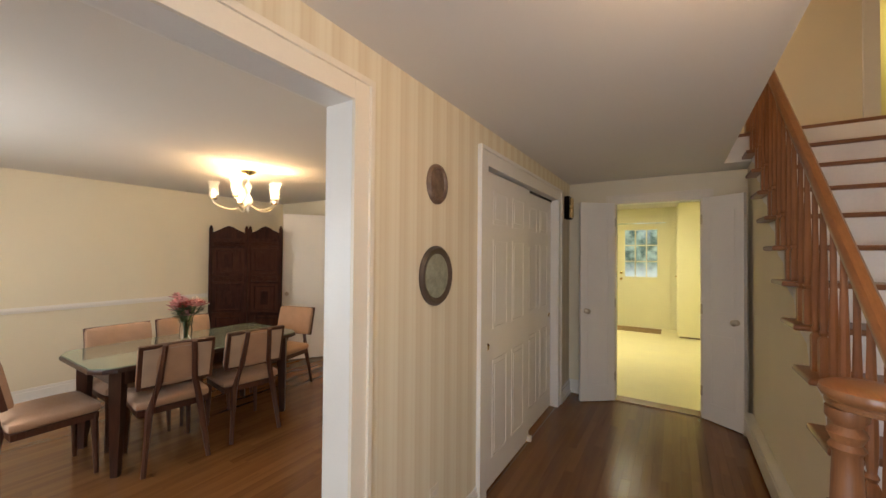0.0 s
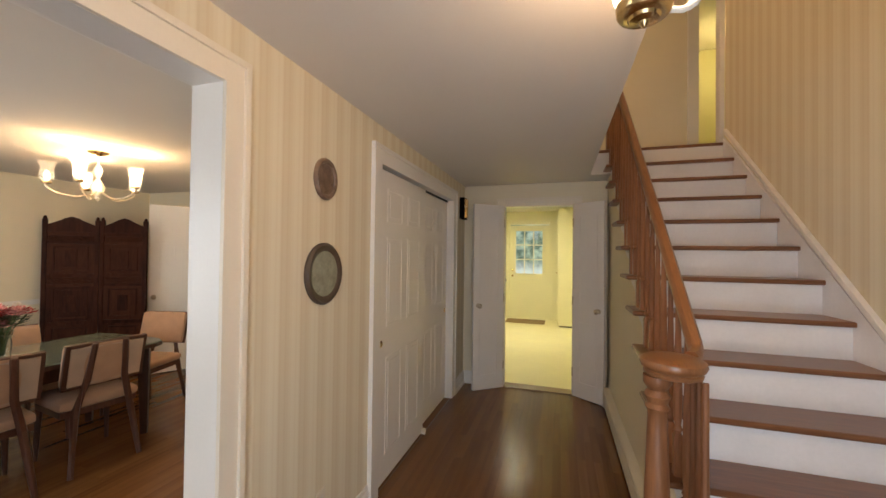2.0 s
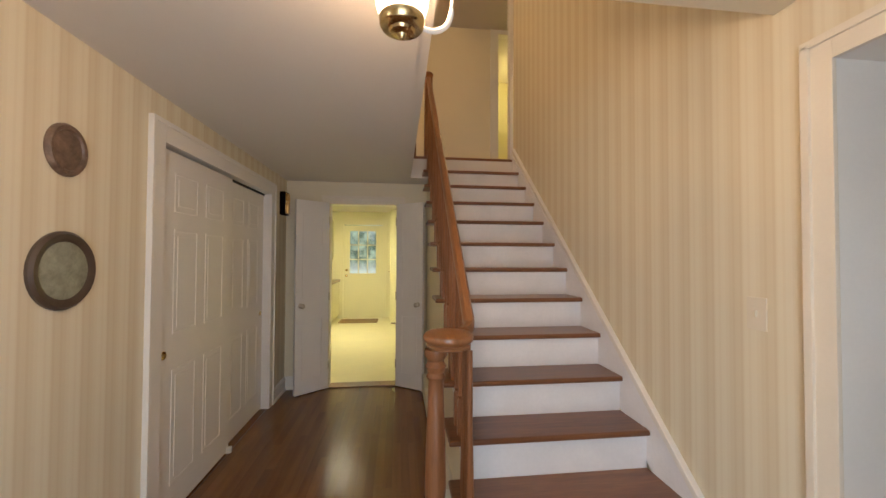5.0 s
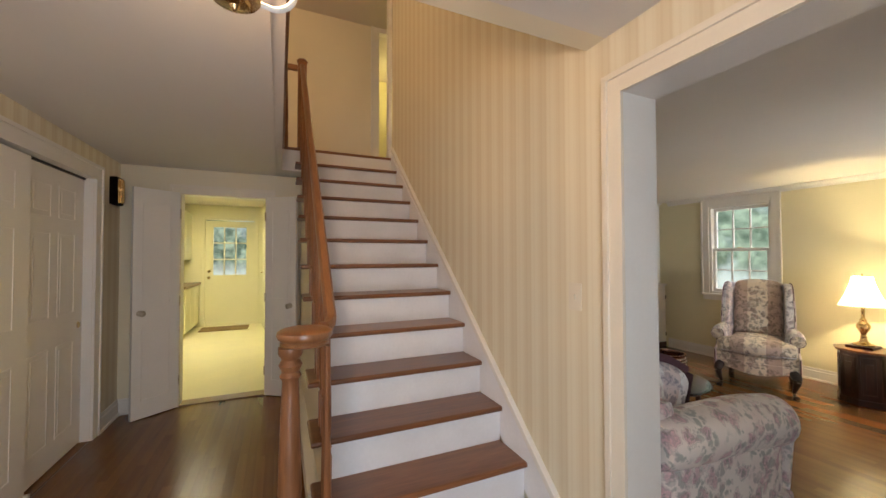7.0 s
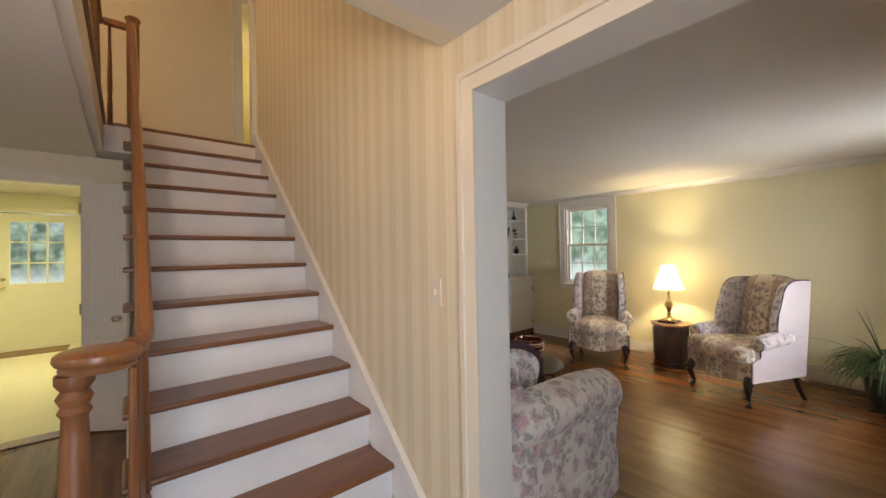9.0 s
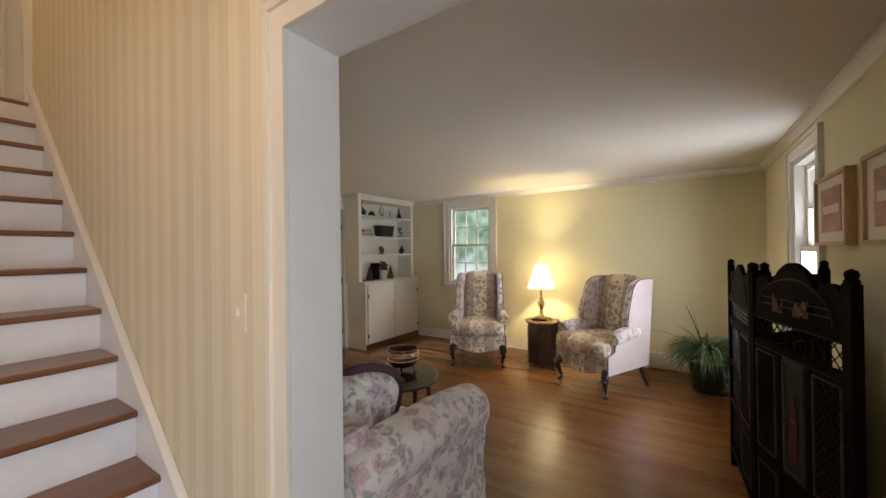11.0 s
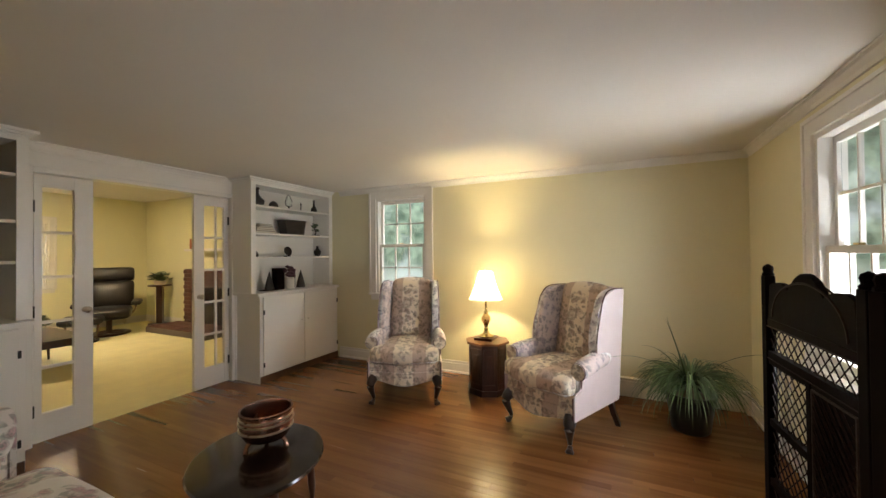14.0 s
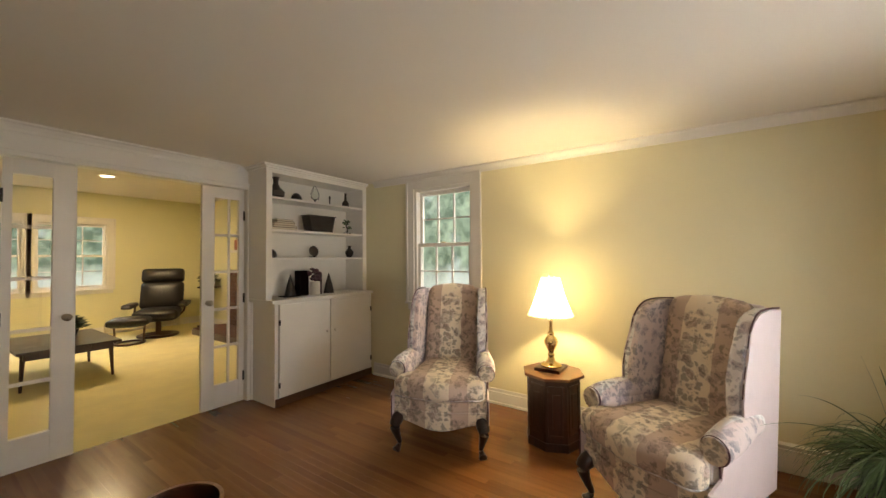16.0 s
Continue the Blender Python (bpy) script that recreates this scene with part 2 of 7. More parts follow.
def shade_material(name, colour, glow, clear=0.3):
    """Thin pleated cloth or glass round a bulb; glow is emission added so it looks lit from within."""
    m = bpy.data.materials.new(name)
    m.use_nodes = True
    nt = m.node_tree
    out, b = nt.nodes["Material Output"], nt.nodes["Principled BSDF"]
    b.inputs["Base Color"].default_value = (*colour, 1)
    b.inputs["Roughness"].default_value = 0.9
    b.inputs["Emission Color"].default_value = (1.0, 0.86, 0.6, 1)
    b.inputs["Emission Strength"].default_value = glow
    tr, mx = nt.nodes.new("ShaderNodeBsdfTranslucent"), nt.nodes.new("ShaderNodeMixShader")
    tr.inputs["Color"].default_value = (*colour, 1)
    mx.inputs[0].default_value = 0.5
    nt.links.new(b.outputs[0], mx.inputs[1])
    nt.links.new(tr.outputs[0], mx.inputs[2])
    tp, my = nt.nodes.new("ShaderNodeBsdfTransparent"), nt.nodes.new("ShaderNodeMixShader")
    my.inputs[0].default_value = clear
    nt.links.new(mx.outputs[0], my.inputs[1])
    nt.links.new(tp.outputs[0], my.inputs[2])
    nt.links.new(my.outputs[0], out.inputs["Surface"])
    return m


def foliage_backdrop_material():
    """Blurred garden seen through panes, its daylight put in as emission: leaves, gaps of sky, a whitish band below."""
    m = bpy.data.materials.new("glowing_garden_distance")
    m.use_nodes = True
    nt = m.node_tree
    b, out = nt.nodes["Principled BSDF"], nt.nodes["Material Output"]
    tc = nt.nodes.new("ShaderNodeTexCoord")
    n1, n2 = nt.nodes.new("ShaderNodeTexNoise"), nt.nodes.new("ShaderNodeTexNoise")
    n1.inputs["Scale"].default_value, n2.inputs["Scale"].default_value = 0.9, 4.5
    n1.inputs["Detail"].default_value = n2.inputs["Detail"].default_value = 6
    for n in (n1, n2):
        nt.links.new(tc.outputs["Object"], n.inputs["Vector"])
    sep = nt.nodes.new("ShaderNodeSeparateXYZ")
    nt.links.new(tc.outputs["Object"], sep.inputs[0])
    leaf = nt.nodes.new("ShaderNodeMapRange")
    leaf.inputs[1].default_value, leaf.inputs[2].default_value = 0.38, 0.66
    nt.links.new(n2.outputs["Fac"], leaf.inputs[0])
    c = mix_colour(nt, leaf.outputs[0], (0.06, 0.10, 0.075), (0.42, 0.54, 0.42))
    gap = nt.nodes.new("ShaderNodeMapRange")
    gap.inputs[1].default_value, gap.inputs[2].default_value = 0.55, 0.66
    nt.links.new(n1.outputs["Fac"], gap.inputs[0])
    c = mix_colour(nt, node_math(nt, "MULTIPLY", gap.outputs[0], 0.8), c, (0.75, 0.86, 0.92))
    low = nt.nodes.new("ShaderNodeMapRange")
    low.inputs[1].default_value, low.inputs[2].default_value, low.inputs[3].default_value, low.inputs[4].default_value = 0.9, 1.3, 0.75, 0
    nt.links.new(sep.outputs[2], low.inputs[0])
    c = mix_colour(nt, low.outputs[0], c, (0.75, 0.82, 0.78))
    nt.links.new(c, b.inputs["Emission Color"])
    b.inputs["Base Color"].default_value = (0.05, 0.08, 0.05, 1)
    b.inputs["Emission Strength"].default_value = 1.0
    return m


M_PAPER = wallpaper_material()
M_CREAM = material("cream_wall_paint", (0.77, 0.69, 0.52), 0.65, vary=0.04, scale=1.5, fine=250, bump=0.04, spec=0.3)
M_YELLOW = material("pale_yellow_wall_paint", (0.76, 0.69, 0.46), 0.65, vary=0.04, scale=1.4, fine=250, bump=0.04, spec=0.3)
M_LEMON = material("lemon_wall_paint", (0.81, 0.77, 0.51), 0.65, vary=0.04, scale=1.5, fine=200, bump=0.03, spec=0.3)
M_CEIL = material("flat_white_ceiling_paint", (0.75, 0.70, 0.635), 0.85, vary=0.03, scale=1.2, fine=180, bump=0.05, spec=0.2)
M_TRIM = material("white_trim_gloss", (0.80, 0.76, 0.70), 0.35, vary=0.04, scale=3, fine=90, bump=0.03)
M_CREAMTRIM = material("cream_trim_paint", (0.79, 0.71, 0.58), 0.4, vary=0.04, scale=3, fine=90, bump=0.03)
M_WHITE = material("white_riser_paint", (0.80, 0.78, 0.78), 0.45, vary=0.07, scale=5, fine=60, bump=0.04)
M_FLOOR = wood_material("oak_strip_floor", (0.125, 0.050, 0.016), (0.235, 0.100, 0.033), 0.22, grain=(9, 0.5, 9), island=0.12, coat=0.0, spec=0.5, relief=0.0, fine=0.1)
M_GAP = material("dark_floor_joint", (0.10, 0.042, 0.015), 0.4, vary=0.2)
M_TREAD = wood_material("stained_oak_tread", (0.13, 0.047, 0.017), (0.27, 0.112, 0.045), 0.3, grain=(1.5, 22, 22), island=0.1, coat=0.3)
M_RAIL = wood_material("orange_oak_rail", (0.19, 0.074, 0.026), (0.32, 0.135, 0.050), 0.32, grain=(24, 2, 6), island=0.05, coat=0.3)
M_BALUSTER = wood_material("brown_oak_baluster", (0.17, 0.064, 0.023), (0.31, 0.13, 0.052), 0.38, grain=(24, 24, 2), island=0.12)
M_CARPET = material("pale_yellow_carpet", (0.78, 0.70, 0.40), 0.95, vary=0.08, scale=4, fine=320, bump=0.5, spec=0.1)
M_VINYL = material("cream_kitchen_vinyl", (0.80, 0.74, 0.46), 0.4, vary=0.05, scale=3, fine=40, bump=0.02)
M_GLASS = glass_material("clear_pane_glass")
M_GARDEN_GLOW = foliage_backdrop_material()
M_BRASS = material("polished_brass", (0.66, 0.50, 0.25), 0.25, 1.0, vary=0.1, scale=20, fine=90, bump=0.02)
M_NICKEL = material("dull_nickel", (0.55, 0.48, 0.38), 0.3, 1.0, vary=0.1, scale=20)
M_DARKMETAL = material("dark_hinge_metal", (0.05, 0.045, 0.04), 0.5, 0.8)
M_EBONY = wood_material("dark_carved_wood", (0.003, 0.0014, 0.0012), (0.007, 0.003, 0.0025), 0.65, grain=(10, 10, 3), island=0.2, spec=0.03)
M_MAHOGANY = wood_material("dark_mahogany", (0.022, 0.007, 0.004), (0.07, 0.023, 0.012), 0.3, grain=(12, 12, 2), island=0.1, coat=0.15)
M_WALNUT = wood_material("walnut_frame", (0.042, 0.013, 0.007), (0.105, 0.036, 0.018), 0.38, grain=(14, 14, 2), island=0.1)
M_BLACK = material("black_lacquer", (0.016, 0.008, 0.006), 0.15, vary=0.2, coat=0.4, bump=0.01)
M_TANCLOTH = material("tan_woven_seat_cloth", (0.44, 0.27, 0.17), 0.9, vary=0.1, scale=12, fine=420, bump=0.4, sheen=0.2)
M_BEIGECLOTH = material("beige_woven_back_panel", (0.46, 0.34, 0.25), 0.9, vary=0.1, scale=10, fine=420, bump=0.4)
M_PINK = material("pale_pink_plain_cloth", (0.72, 0.61, 0.62), 0.9, vary=0.05, scale=8, fine=420, bump=0.3, sheen=0.2)
M_PIPING = material("dark_mauve_piping", (0.10, 0.045, 0.055), 0.8, vary=0.1)
M_FLORAL = floral_material("floral_armchair_cloth", (0.84, 0.73, 0.58), (0.50, 0.34, 0.27), (0.44, 0.31, 0.26), (0.13, 0.115, 0.09), 0.30, 0, -1.57, fine=1.05, edge=0.3, dense=1.02)
M_FLORAL_BLUE = floral_material("floral_armchair_side_cloth", (0.86, 0.83, 0.82), (0.72, 0.58, 0.56), (0.50, 0.40, 0.45), (0.16, 0.17, 0.21), 0.30, 0, 0, fine=1.1, dense=1.05)
M_SOFA = floral_material("floral_sofa_cloth", (0.86, 0.83, 0.79), (0.70, 0.62, 0.55), (0.60, 0.33, 0.37), (0.19, 0.23, 0.20), 0.34, 1, 0.4, fine=0.95)
M_LEATHER = material("black_leather", (0.010, 0.007, 0.006), 0.4, vary=0.2, scale=10, fine=200, bump=0.15)
M_SHADE = shade_material("cream_pleated_shade", (0.9, 0.84, 0.70), 0.0, 0.14)
M_BULB = glow_material("lit_bulb_glass", (1.0, 0.86, 0.6), 9.0)
M_DOWNLIGHT = glow_material("downlight_lens", (1.0, 0.95, 0.8), 6.0)
M_BRICK = material("dark_red_brick", (0.12, 0.055, 0.04), 0.85, vary=0.2, scale=8, fine=90, bump=0.4, island=0.25)
M_MORTAR = material("grey_mortar", (0.16, 0.13, 0.11), 0.9, vary=0.1)
M_LEAF = material("green_strap_leaf", (0.055, 0.095, 0.03), 0.45, vary=0.3, scale=9, fine=60, island=0.35)
M_LEAF_PALE = material("pale_leaf_stripe", (0.20, 0.27, 0.13), 0.5, vary=0.2, scale=9, island=0.2)
M_POT = material("dark_glazed_pot", (0.022, 0.017, 0.014), 0.35, vary=0.2)
M_BRONZE = material("dark_bronze", (0.040, 0.028, 0.022), 0.4, 0.4, vary=0.3, scale=14)
M_COPPER = material("aged_copper", (0.34, 0.19, 0.14), 0.25, 1.0, vary=0.2, scale=14)
M_PAPERWHITE = material("book_page_paper", (0.62, 0.56, 0.44), 0.8, vary=0.1)
M_MAT = material("white_picture_mount", (0.74, 0.68, 0.58), 0.8, vary=0.03)
M_LIGHTWOOD = wood_material("pale_wood_picture_frame", (0.34, 0.20, 0.10), (0.55, 0.36, 0.20), 0.45, grain=(12, 12, 3))
M_ART = material("faded_rose_print", (0.46, 0.27, 0.22), 0.8, vary=0.35, scale=9, fine=40)
M_PINKFLOWER = material("pink_petals", (0.62, 0.28, 0.28), 0.7, vary=0.25, scale=30, island=0.3)
M_REDFLOWER = material("red_petals", (0.42, 0.03, 0.04), 0.7, vary=0.25, scale=30)
M_HEATER = material("cream_heater_enamel", (0.70, 0.65, 0.54), 0.4, vary=0.04)
M_PLASTIC = material("ivory_plastic", (0.74, 0.66, 0.52), 0.4, vary=0.03)
M_WATER = glass_material("vase_glass", (0.9, 0.95, 0.92))

# mesh helpers
def part(name, bm, mat, parent=None, label="", smooth=False):
    """Link a bmesh as one mesh object, under its thing where one is given."""
    me = bpy.data.meshes.new(name)
    bmesh.ops.recalc_face_normals(bm, faces=bm.faces)
    if smooth:
        for f in bm.faces:
            f.smooth = True
    bm.to_mesh(me)
    bm.free()
    for m in (mat if isinstance(mat, (list, tuple)) else [mat]):
        me.materials.append(m)
    ob = new(name, me)
    if smooth:
        me.set_sharp_from_angle(angle=radians(42))
    if parent is not None:
        ob.parent = parent
    if label:
        ob["label"] = label
    return ob


def thing(name, m, label, category, group="", kind=""):
    ob = new(name)
    ob.empty_display_size = 0.1
    ob.matrix_basis = m
    return tagged(ob, label, category, group, kind)


def add_box(bm, a, b, bevel=0.0, mat=0):
    """A box from corner a to corner b."""
    lo, hi = Vector([min(p, q) for p, q in zip(a, b)]), Vector([max(p, q) for p, q in zip(a, b)])
    r = bmesh.ops.create_cube(bm, size=1.0)
    for v in r["verts"]:
        v.co = Vector([lo[i] + (v.co[i] + 0.5) * (hi[i] - lo[i]) for i in range(3)])
    faces = list({f for v in r["verts"] for f in v.link_faces})
    if bevel:
        edges = list({e for v in r["verts"] for e in v.link_edges})
        g = bmesh.ops.bevel(bm, geom=edges, offset=bevel, segments=2, profile=0.7, affect="EDGES")
        faces = g["faces"]
    if mat:
        for f in faces:
            f.material_index = mat
    return r["verts"]


def box(a, b, bevel=0.0):
    bm = bmesh.new()
    add_box(bm, a, b, bevel)
    return bm


def softbox(hx, hy, hz, r, n=8, bulge=(0, 0, 0), at=(0, 0, 0)):
    """A padded block with rounded corners and swelling faces."""
    bm = bmesh.new()
    bmesh.ops.create_cube(bm, size=2.0)
    bmesh.ops.subdivide_edges(bm, edges=bm.edges[:], cuts=n, use_grid_fill=True)
    h = Vector((hx, hy, hz))
    r = min(r, hx, hy, hz)
    for v in bm.verts:
        u = v.co.copy()
        p = Vector((u.x * hx, u.y * hy, u.z * hz))
        inner = Vector([max(-(h[i] - r), min(h[i] - r, p[i])) for i in range(3)])
        d = p - inner
        if d.length > 1e-6:
            p = inner + d.normalized() * r
        for i in range(3):
            j, k = (i + 1) % 3, (i + 2) % 3
            p[i] += u[i] * bulge[i] * (1 - u[j] ** 2) * (1 - u[k] ** 2)
        v.co = p + Vector(at)
    return bm


def lathe(profile, seg=24, bm=None, at=(0, 0, 0), cap=True):
    """A turned shape from (radius, height) pairs."""
    bm = bm or bmesh.new()
    rings = []
    for r, z in profile:
        rings.append([bm.verts.new((at[0] + r * math.cos(2 * math.pi * i / seg), at[1] + r * math.sin(2 * math.pi * i / seg), at[2] + z)) for i in range(seg)])
    for a, b in zip(rings, rings[1:]):
        for i in range(seg):
            bm.faces.new((a[i], a[(i + 1) % seg], b[(i + 1) % seg], b[i]))
    if cap:
        bm.faces.new(rings[0][::-1])
        bm.faces.new(rings[-1])
    return bm


def tube(path, radii, seg=8, bm=None, flat=1.0):
    """A round bar swept along a path; radii is one number or one for each point."""
    bm = bm or bmesh.new()
    pts = [Vector(p) for p in path]
    rad = [radii] * len(pts) if isinstance(radii, (int, float)) else radii
    rings = []
    for i, p in enumerate(pts):
        d = (pts[min(i + 1, len(pts) - 1)] - pts[max(i - 1, 0)]).normalized()
        side = d.cross(Vector((0, 0, 1)))
        if side.length < 0.05:
            side = d.cross(Vector((0, 1, 0)))
        side.normalize()
        up = side.cross(d).normalized()
        rings.append([bm.verts.new(p + rad[i] * (math.cos(2 * math.pi * k / seg) * side + flat * math.sin(2 * math.pi * k / seg) * up)) for k in range(seg)])
    for a, b in zip(rings, rings[1:]):
        for k in range(seg):
            bm.faces.new((a[k], a[(k + 1) % seg], b[(k + 1) % seg], b[k]))
    bm.faces.new(rings[0][::-1])
    bm.faces.new(rings[-1])
    return bm


def curve_points(ctrl, n=8):
    """A smooth line through control points."""
    p = [Vector(c) for c in ctrl]
    p = [2 * p[0] - p[1]] + p + [2 * p[-1] - p[-2]]
    out = []
    for i in range(1, len(p) - 2):
        for k in range(n):
            t = k / n
            a, b, c, d = p[i - 1], p[i], p[i + 1], p[i + 2]
            out.append(0.5 * ((2 * b) + (c - a) * t + (2 * a - 5 * b + 4 * c - d) * t * t + (3 * b - a - 3 * c + d) * t ** 3))
    out.append(p[-2])
    return out


def prism(outline, depth, axis="z", at=0.0, bevel=0.0, bm=None):
    """A flat outline drawn out by depth along an axis, from the place at."""
    bm = bm or bmesh.new()
    def spot(u, v, w):
        return {"x": (w, u, v), "y": (u, w, v), "z": (u, v, w)}[axis]
    a = [bm.verts.new(spot(u, v, at)) for u, v in outline]
    b = [bm.verts.new(spot(u, v, at + depth)) for u, v in outline]
    f1, f2 = bm.faces.new(a), bm.faces.new(b[::-1])
    n = len(a)
    for i in range(n):
        bm.faces.new((a[i], b[i], b[(i + 1) % n], a[(i + 1) % n]))
    if bevel:
        edges = list(f1.edges) + list(f2.edges)
        bmesh.ops.bevel(bm, geom=edges, offset=bevel, segments=2, profile=0.6, affect="EDGES")
    return bm


def wall(name, axis, p0, p1, a0, a1, z0, z1, openings, m_low, m_high, m_edge, label):
    """A wall across an axis from p0 to p1, running a0 to a1, with openings (a, a, z, z) cut through it."""
    cuts_a = sorted({a0, a1, *[v for o in openings for v in o[:2]]})
    cuts_z = sorted({z0, z1, *[v for o in openings for v in o[2:]]})
    cuts_a, cuts_z = [v for v in cuts_a if a0 <= v <= a1], [v for v in cuts_z if z0 <= v <= z1]
    na, nz = len(cuts_a) - 1, len(cuts_z) - 1
    def solid(i, k):
        if not (0 <= i < na and 0 <= k < nz):
            return False
        a, z = (cuts_a[i] + cuts_a[i + 1]) / 2, (cuts_z[k] + cuts_z[k + 1]) / 2
        return not any(o[0] < a < o[1] and o[2] < z < o[3] for o in openings)
    bm = bmesh.new()
    made = {}
    def vert(p, a, z):
        key = (p, a, z)
        if key not in made:
            made[key] = bm.verts.new((p, a, z) if axis == "x" else (a, p, z))
        return made[key]
    def quad(pts, mat):
        f = bm.faces.new([vert(*q) for q in pts])
        f.material_index = mat
    for i in range(na):
        for k in range(nz):
            if not solid(i, k):
                continue
            a, b, c, d = cuts_a[i], cuts_a[i + 1], cuts_z[k], cuts_z[k + 1]
            quad(((p0, a, c), (p0, b, c), (p0, b, d), (p0, a, d)), 0)
            quad(((p1, a, c), (p1, b, c), (p1, b, d), (p1, a, d)), 1)
            for di, dk, pts in ((-1, 0, ((p0, a, c), (p1, a, c), (p1, a, d), (p0, a, d))), (1, 0, ((p0, b, c), (p1, b, c), (p1, b, d), (p0, b, d))),
                                (0, -1, ((p0, a, c), (p1, a, c), (p1, b, c), (p0, b, c))), (0, 1, ((p0, a, d), (p1, a, d), (p1, b, d), (p0, b, d)))):
                if not solid(i + di, k + dk):
                    quad(pts, 2)
    return tagged(part(name, bm, [m_low, m_high, m_edge]), label, "wall", kind="structure")


def structure(name, bm, mat, label, category):
    return tagged(part(name, bm, mat), label, category, kind="structure")


CEIL = 2.28
XW, XE, YS, YN = 0.162, 4.475, -1.515, 3.475      # living room
HW, HE, HN = -2.5, 0.0, 3.37                      # hall
DW, DN = -6.9, 2.85                               # dining room
FE, FN, FC = 5.0, 8.9, 2.6                        # family room
KN, KC = 8.0, 2.5                                 # kitchen
UP = 2.54                                         # upper floor

# walls
wall("wall_hall_west", "x", HW - 0.12, HW, YS, HN, 0, CEIL, [(-1.25, 0.10, 0, 2.05), (1.22, 2.85, 0, 2.04)], M_CREAM, M_PAPER, M_TRIM, "cream striped wallpaper wall with a wide cased opening")
wall("wall_hall_east", "x", HE, XW, YS, 3.15, 0, CEIL, [(-1.32, 0.07, 0, 2.035)], M_PAPER, M_YELLOW, M_TRIM, "cream striped wallpaper wall beside the stairs")
wall("wall_stairwell_east", "x", HE, XW, 0.25, 3.15, CEIL, 4.6, [], M_PAPER, M_CREAM, M_PAPER, "striped wallpaper wall rising beside the stairs")
wall("wall_kitchen", "y", HN, HN + 0.12, HW - 0.12, 0.0, 0, CEIL, [(-2.03, -1.30, 0, 2.03)], M_CREAM, M_LEMON, M_TRIM, "cream wall with a narrow double door opening")
wall("wall_living_north", "y", YN, YN + 0.12, XW, XE, 0, CEIL, [(1.62, 3.19, 0, 2.06)], M_TRIM, M_LEMON, M_TRIM, "white panelled wall round the glazed doors")
wall("wall_living_east", "x", XE, XE + 0.14, YS - 0.14, YN + 0.12, 0, CEIL + 0.3, [(1.66, 2.40, 0.90, 2.13)], M_YELLOW, M_CREAM, M_TRIM, "pale yellow painted wall with a sash window")
wall("wall_living_south", "y", YS - 0.14, YS, XW, XE, 0, CEIL, [(2.60, 3.28, 0.75, 2.07)], M_CREAM, M_YELLOW, M_TRIM, "pale yellow painted wall with a sash window")
wall("wall_hall_south", "y", YS - 0.14, YS, HW - 0.12, XW, 0, CEIL, [(-1.80, -0.80, 0, 2.06)], M_CREAM, M_PAPER, M_TRIM, "striped wallpaper wall with the open front door")
wall("wall_dining_south", "y", YS - 0.14, YS, DW - 0.12, HW - 0.12, 0, CEIL, [(-5.7, -4.1, 0.8, 2.05)], M_CREAM, M_CREAM, M_TRIM, "cream painted wall with a wide window")
wall("wall_dining_west", "x", DW - 0.12, DW, YS, DN + 0.12, 0, CEIL, [], M_CREAM, M_CREAM, M_TRIM, "plain cream painted dining room wall")
wall("wall_dining_north", "y", DN, DN + 0.12, DW, HW - 0.12, 0, CEIL, [(-5.85, -5.05, 0, 2.05)], M_CREAM, M_CREAM, M_TRIM, "cream painted wall with a doorway")
wall("wall_family_north", "y", FN, FN + 0.14, XW, FE + 0.12, 0, FC, [(1.45, 2.40, 0.85, 2.05), (2.50, 3.45, 0.85, 2.05)], M_LEMON, M_CREAM, M_TRIM, "lemon painted wall with two sash windows")
wall("wall_family_east", "x", FE, FE + 0.12, YN + 0.12, FN, 0, FC, [], M_LEMON, M_CREAM, M_TRIM, "lemon painted wall behind the fireplace")
wall("wall_family_west", "x", XW - 0.12, XW, YN + 0.12, FN, 0, FC, [], M_CREAM, M_LEMON, M_TRIM, "plain lemon painted wall")
wall("wall_family_south", "y", YN + 0.001, YN + 0.12, XW, FE + 0.12, CEIL, FC, [], M_CREAM, M_LEMON, M_TRIM, "lemon wall above the glazed doors")
wall("wall_family_return", "y", YN, YN + 0.12, XE + 0.14, FE + 0.12, 0, CEIL, [], M_CREAM, M_LEMON, M_TRIM, "plain lemon wall return")
wall("wall_kitchen_north", "y", KN, KN + 0.12, -4.2, -0.9, 0, KC, [(-2.56, -1.66, 0, 2.2)], M_LEMON, M_CREAM, M_LEMON, "lemon painted kitchen wall with a back door")
wall("wall_kitchen_east", "x", -0.95, -0.83, HN + 0.12, KN, 0, KC, [], M_LEMON, M_CREAM, M_LEMON, "lemon painted kitchen wall")
wall("wall_kitchen_west", "x", -4.3, -4.2, HN + 0.12, KN, 0, KC, [], M_CREAM, M_LEMON, M_LEMON, "lemon painted kitchen wall")
wall("wall_upper_north", "y", 4.1, 4.2, -2.62, 1.6, UP, 4.6, [(0.08, 0.86, UP, 4.55)], M_CREAM, M_LEMON, M_TRIM, "plain tan wall on the upper landing")
wall("wall_upper_west", "x", -2.62, -2.5, 0.15, 4.1, CEIL, 4.6, [], M_CREAM, M_CREAM, M_CREAM, "plain tan wall on the upper landing")
wall("wall_upper_south", "y", 0.15, 0.25, -2.5, XW, CEIL + 0.001, 4.6, [], M_CREAM, M_CREAM, M_CREAM, "plain wall closing the stairwell")
wall("wall_upper_return", "y", 3.15, 3.25, XW, 1.6, UP, 4.6, [], M_CREAM, M_CREAM, M_CREAM, "plain wall on the upper landing")
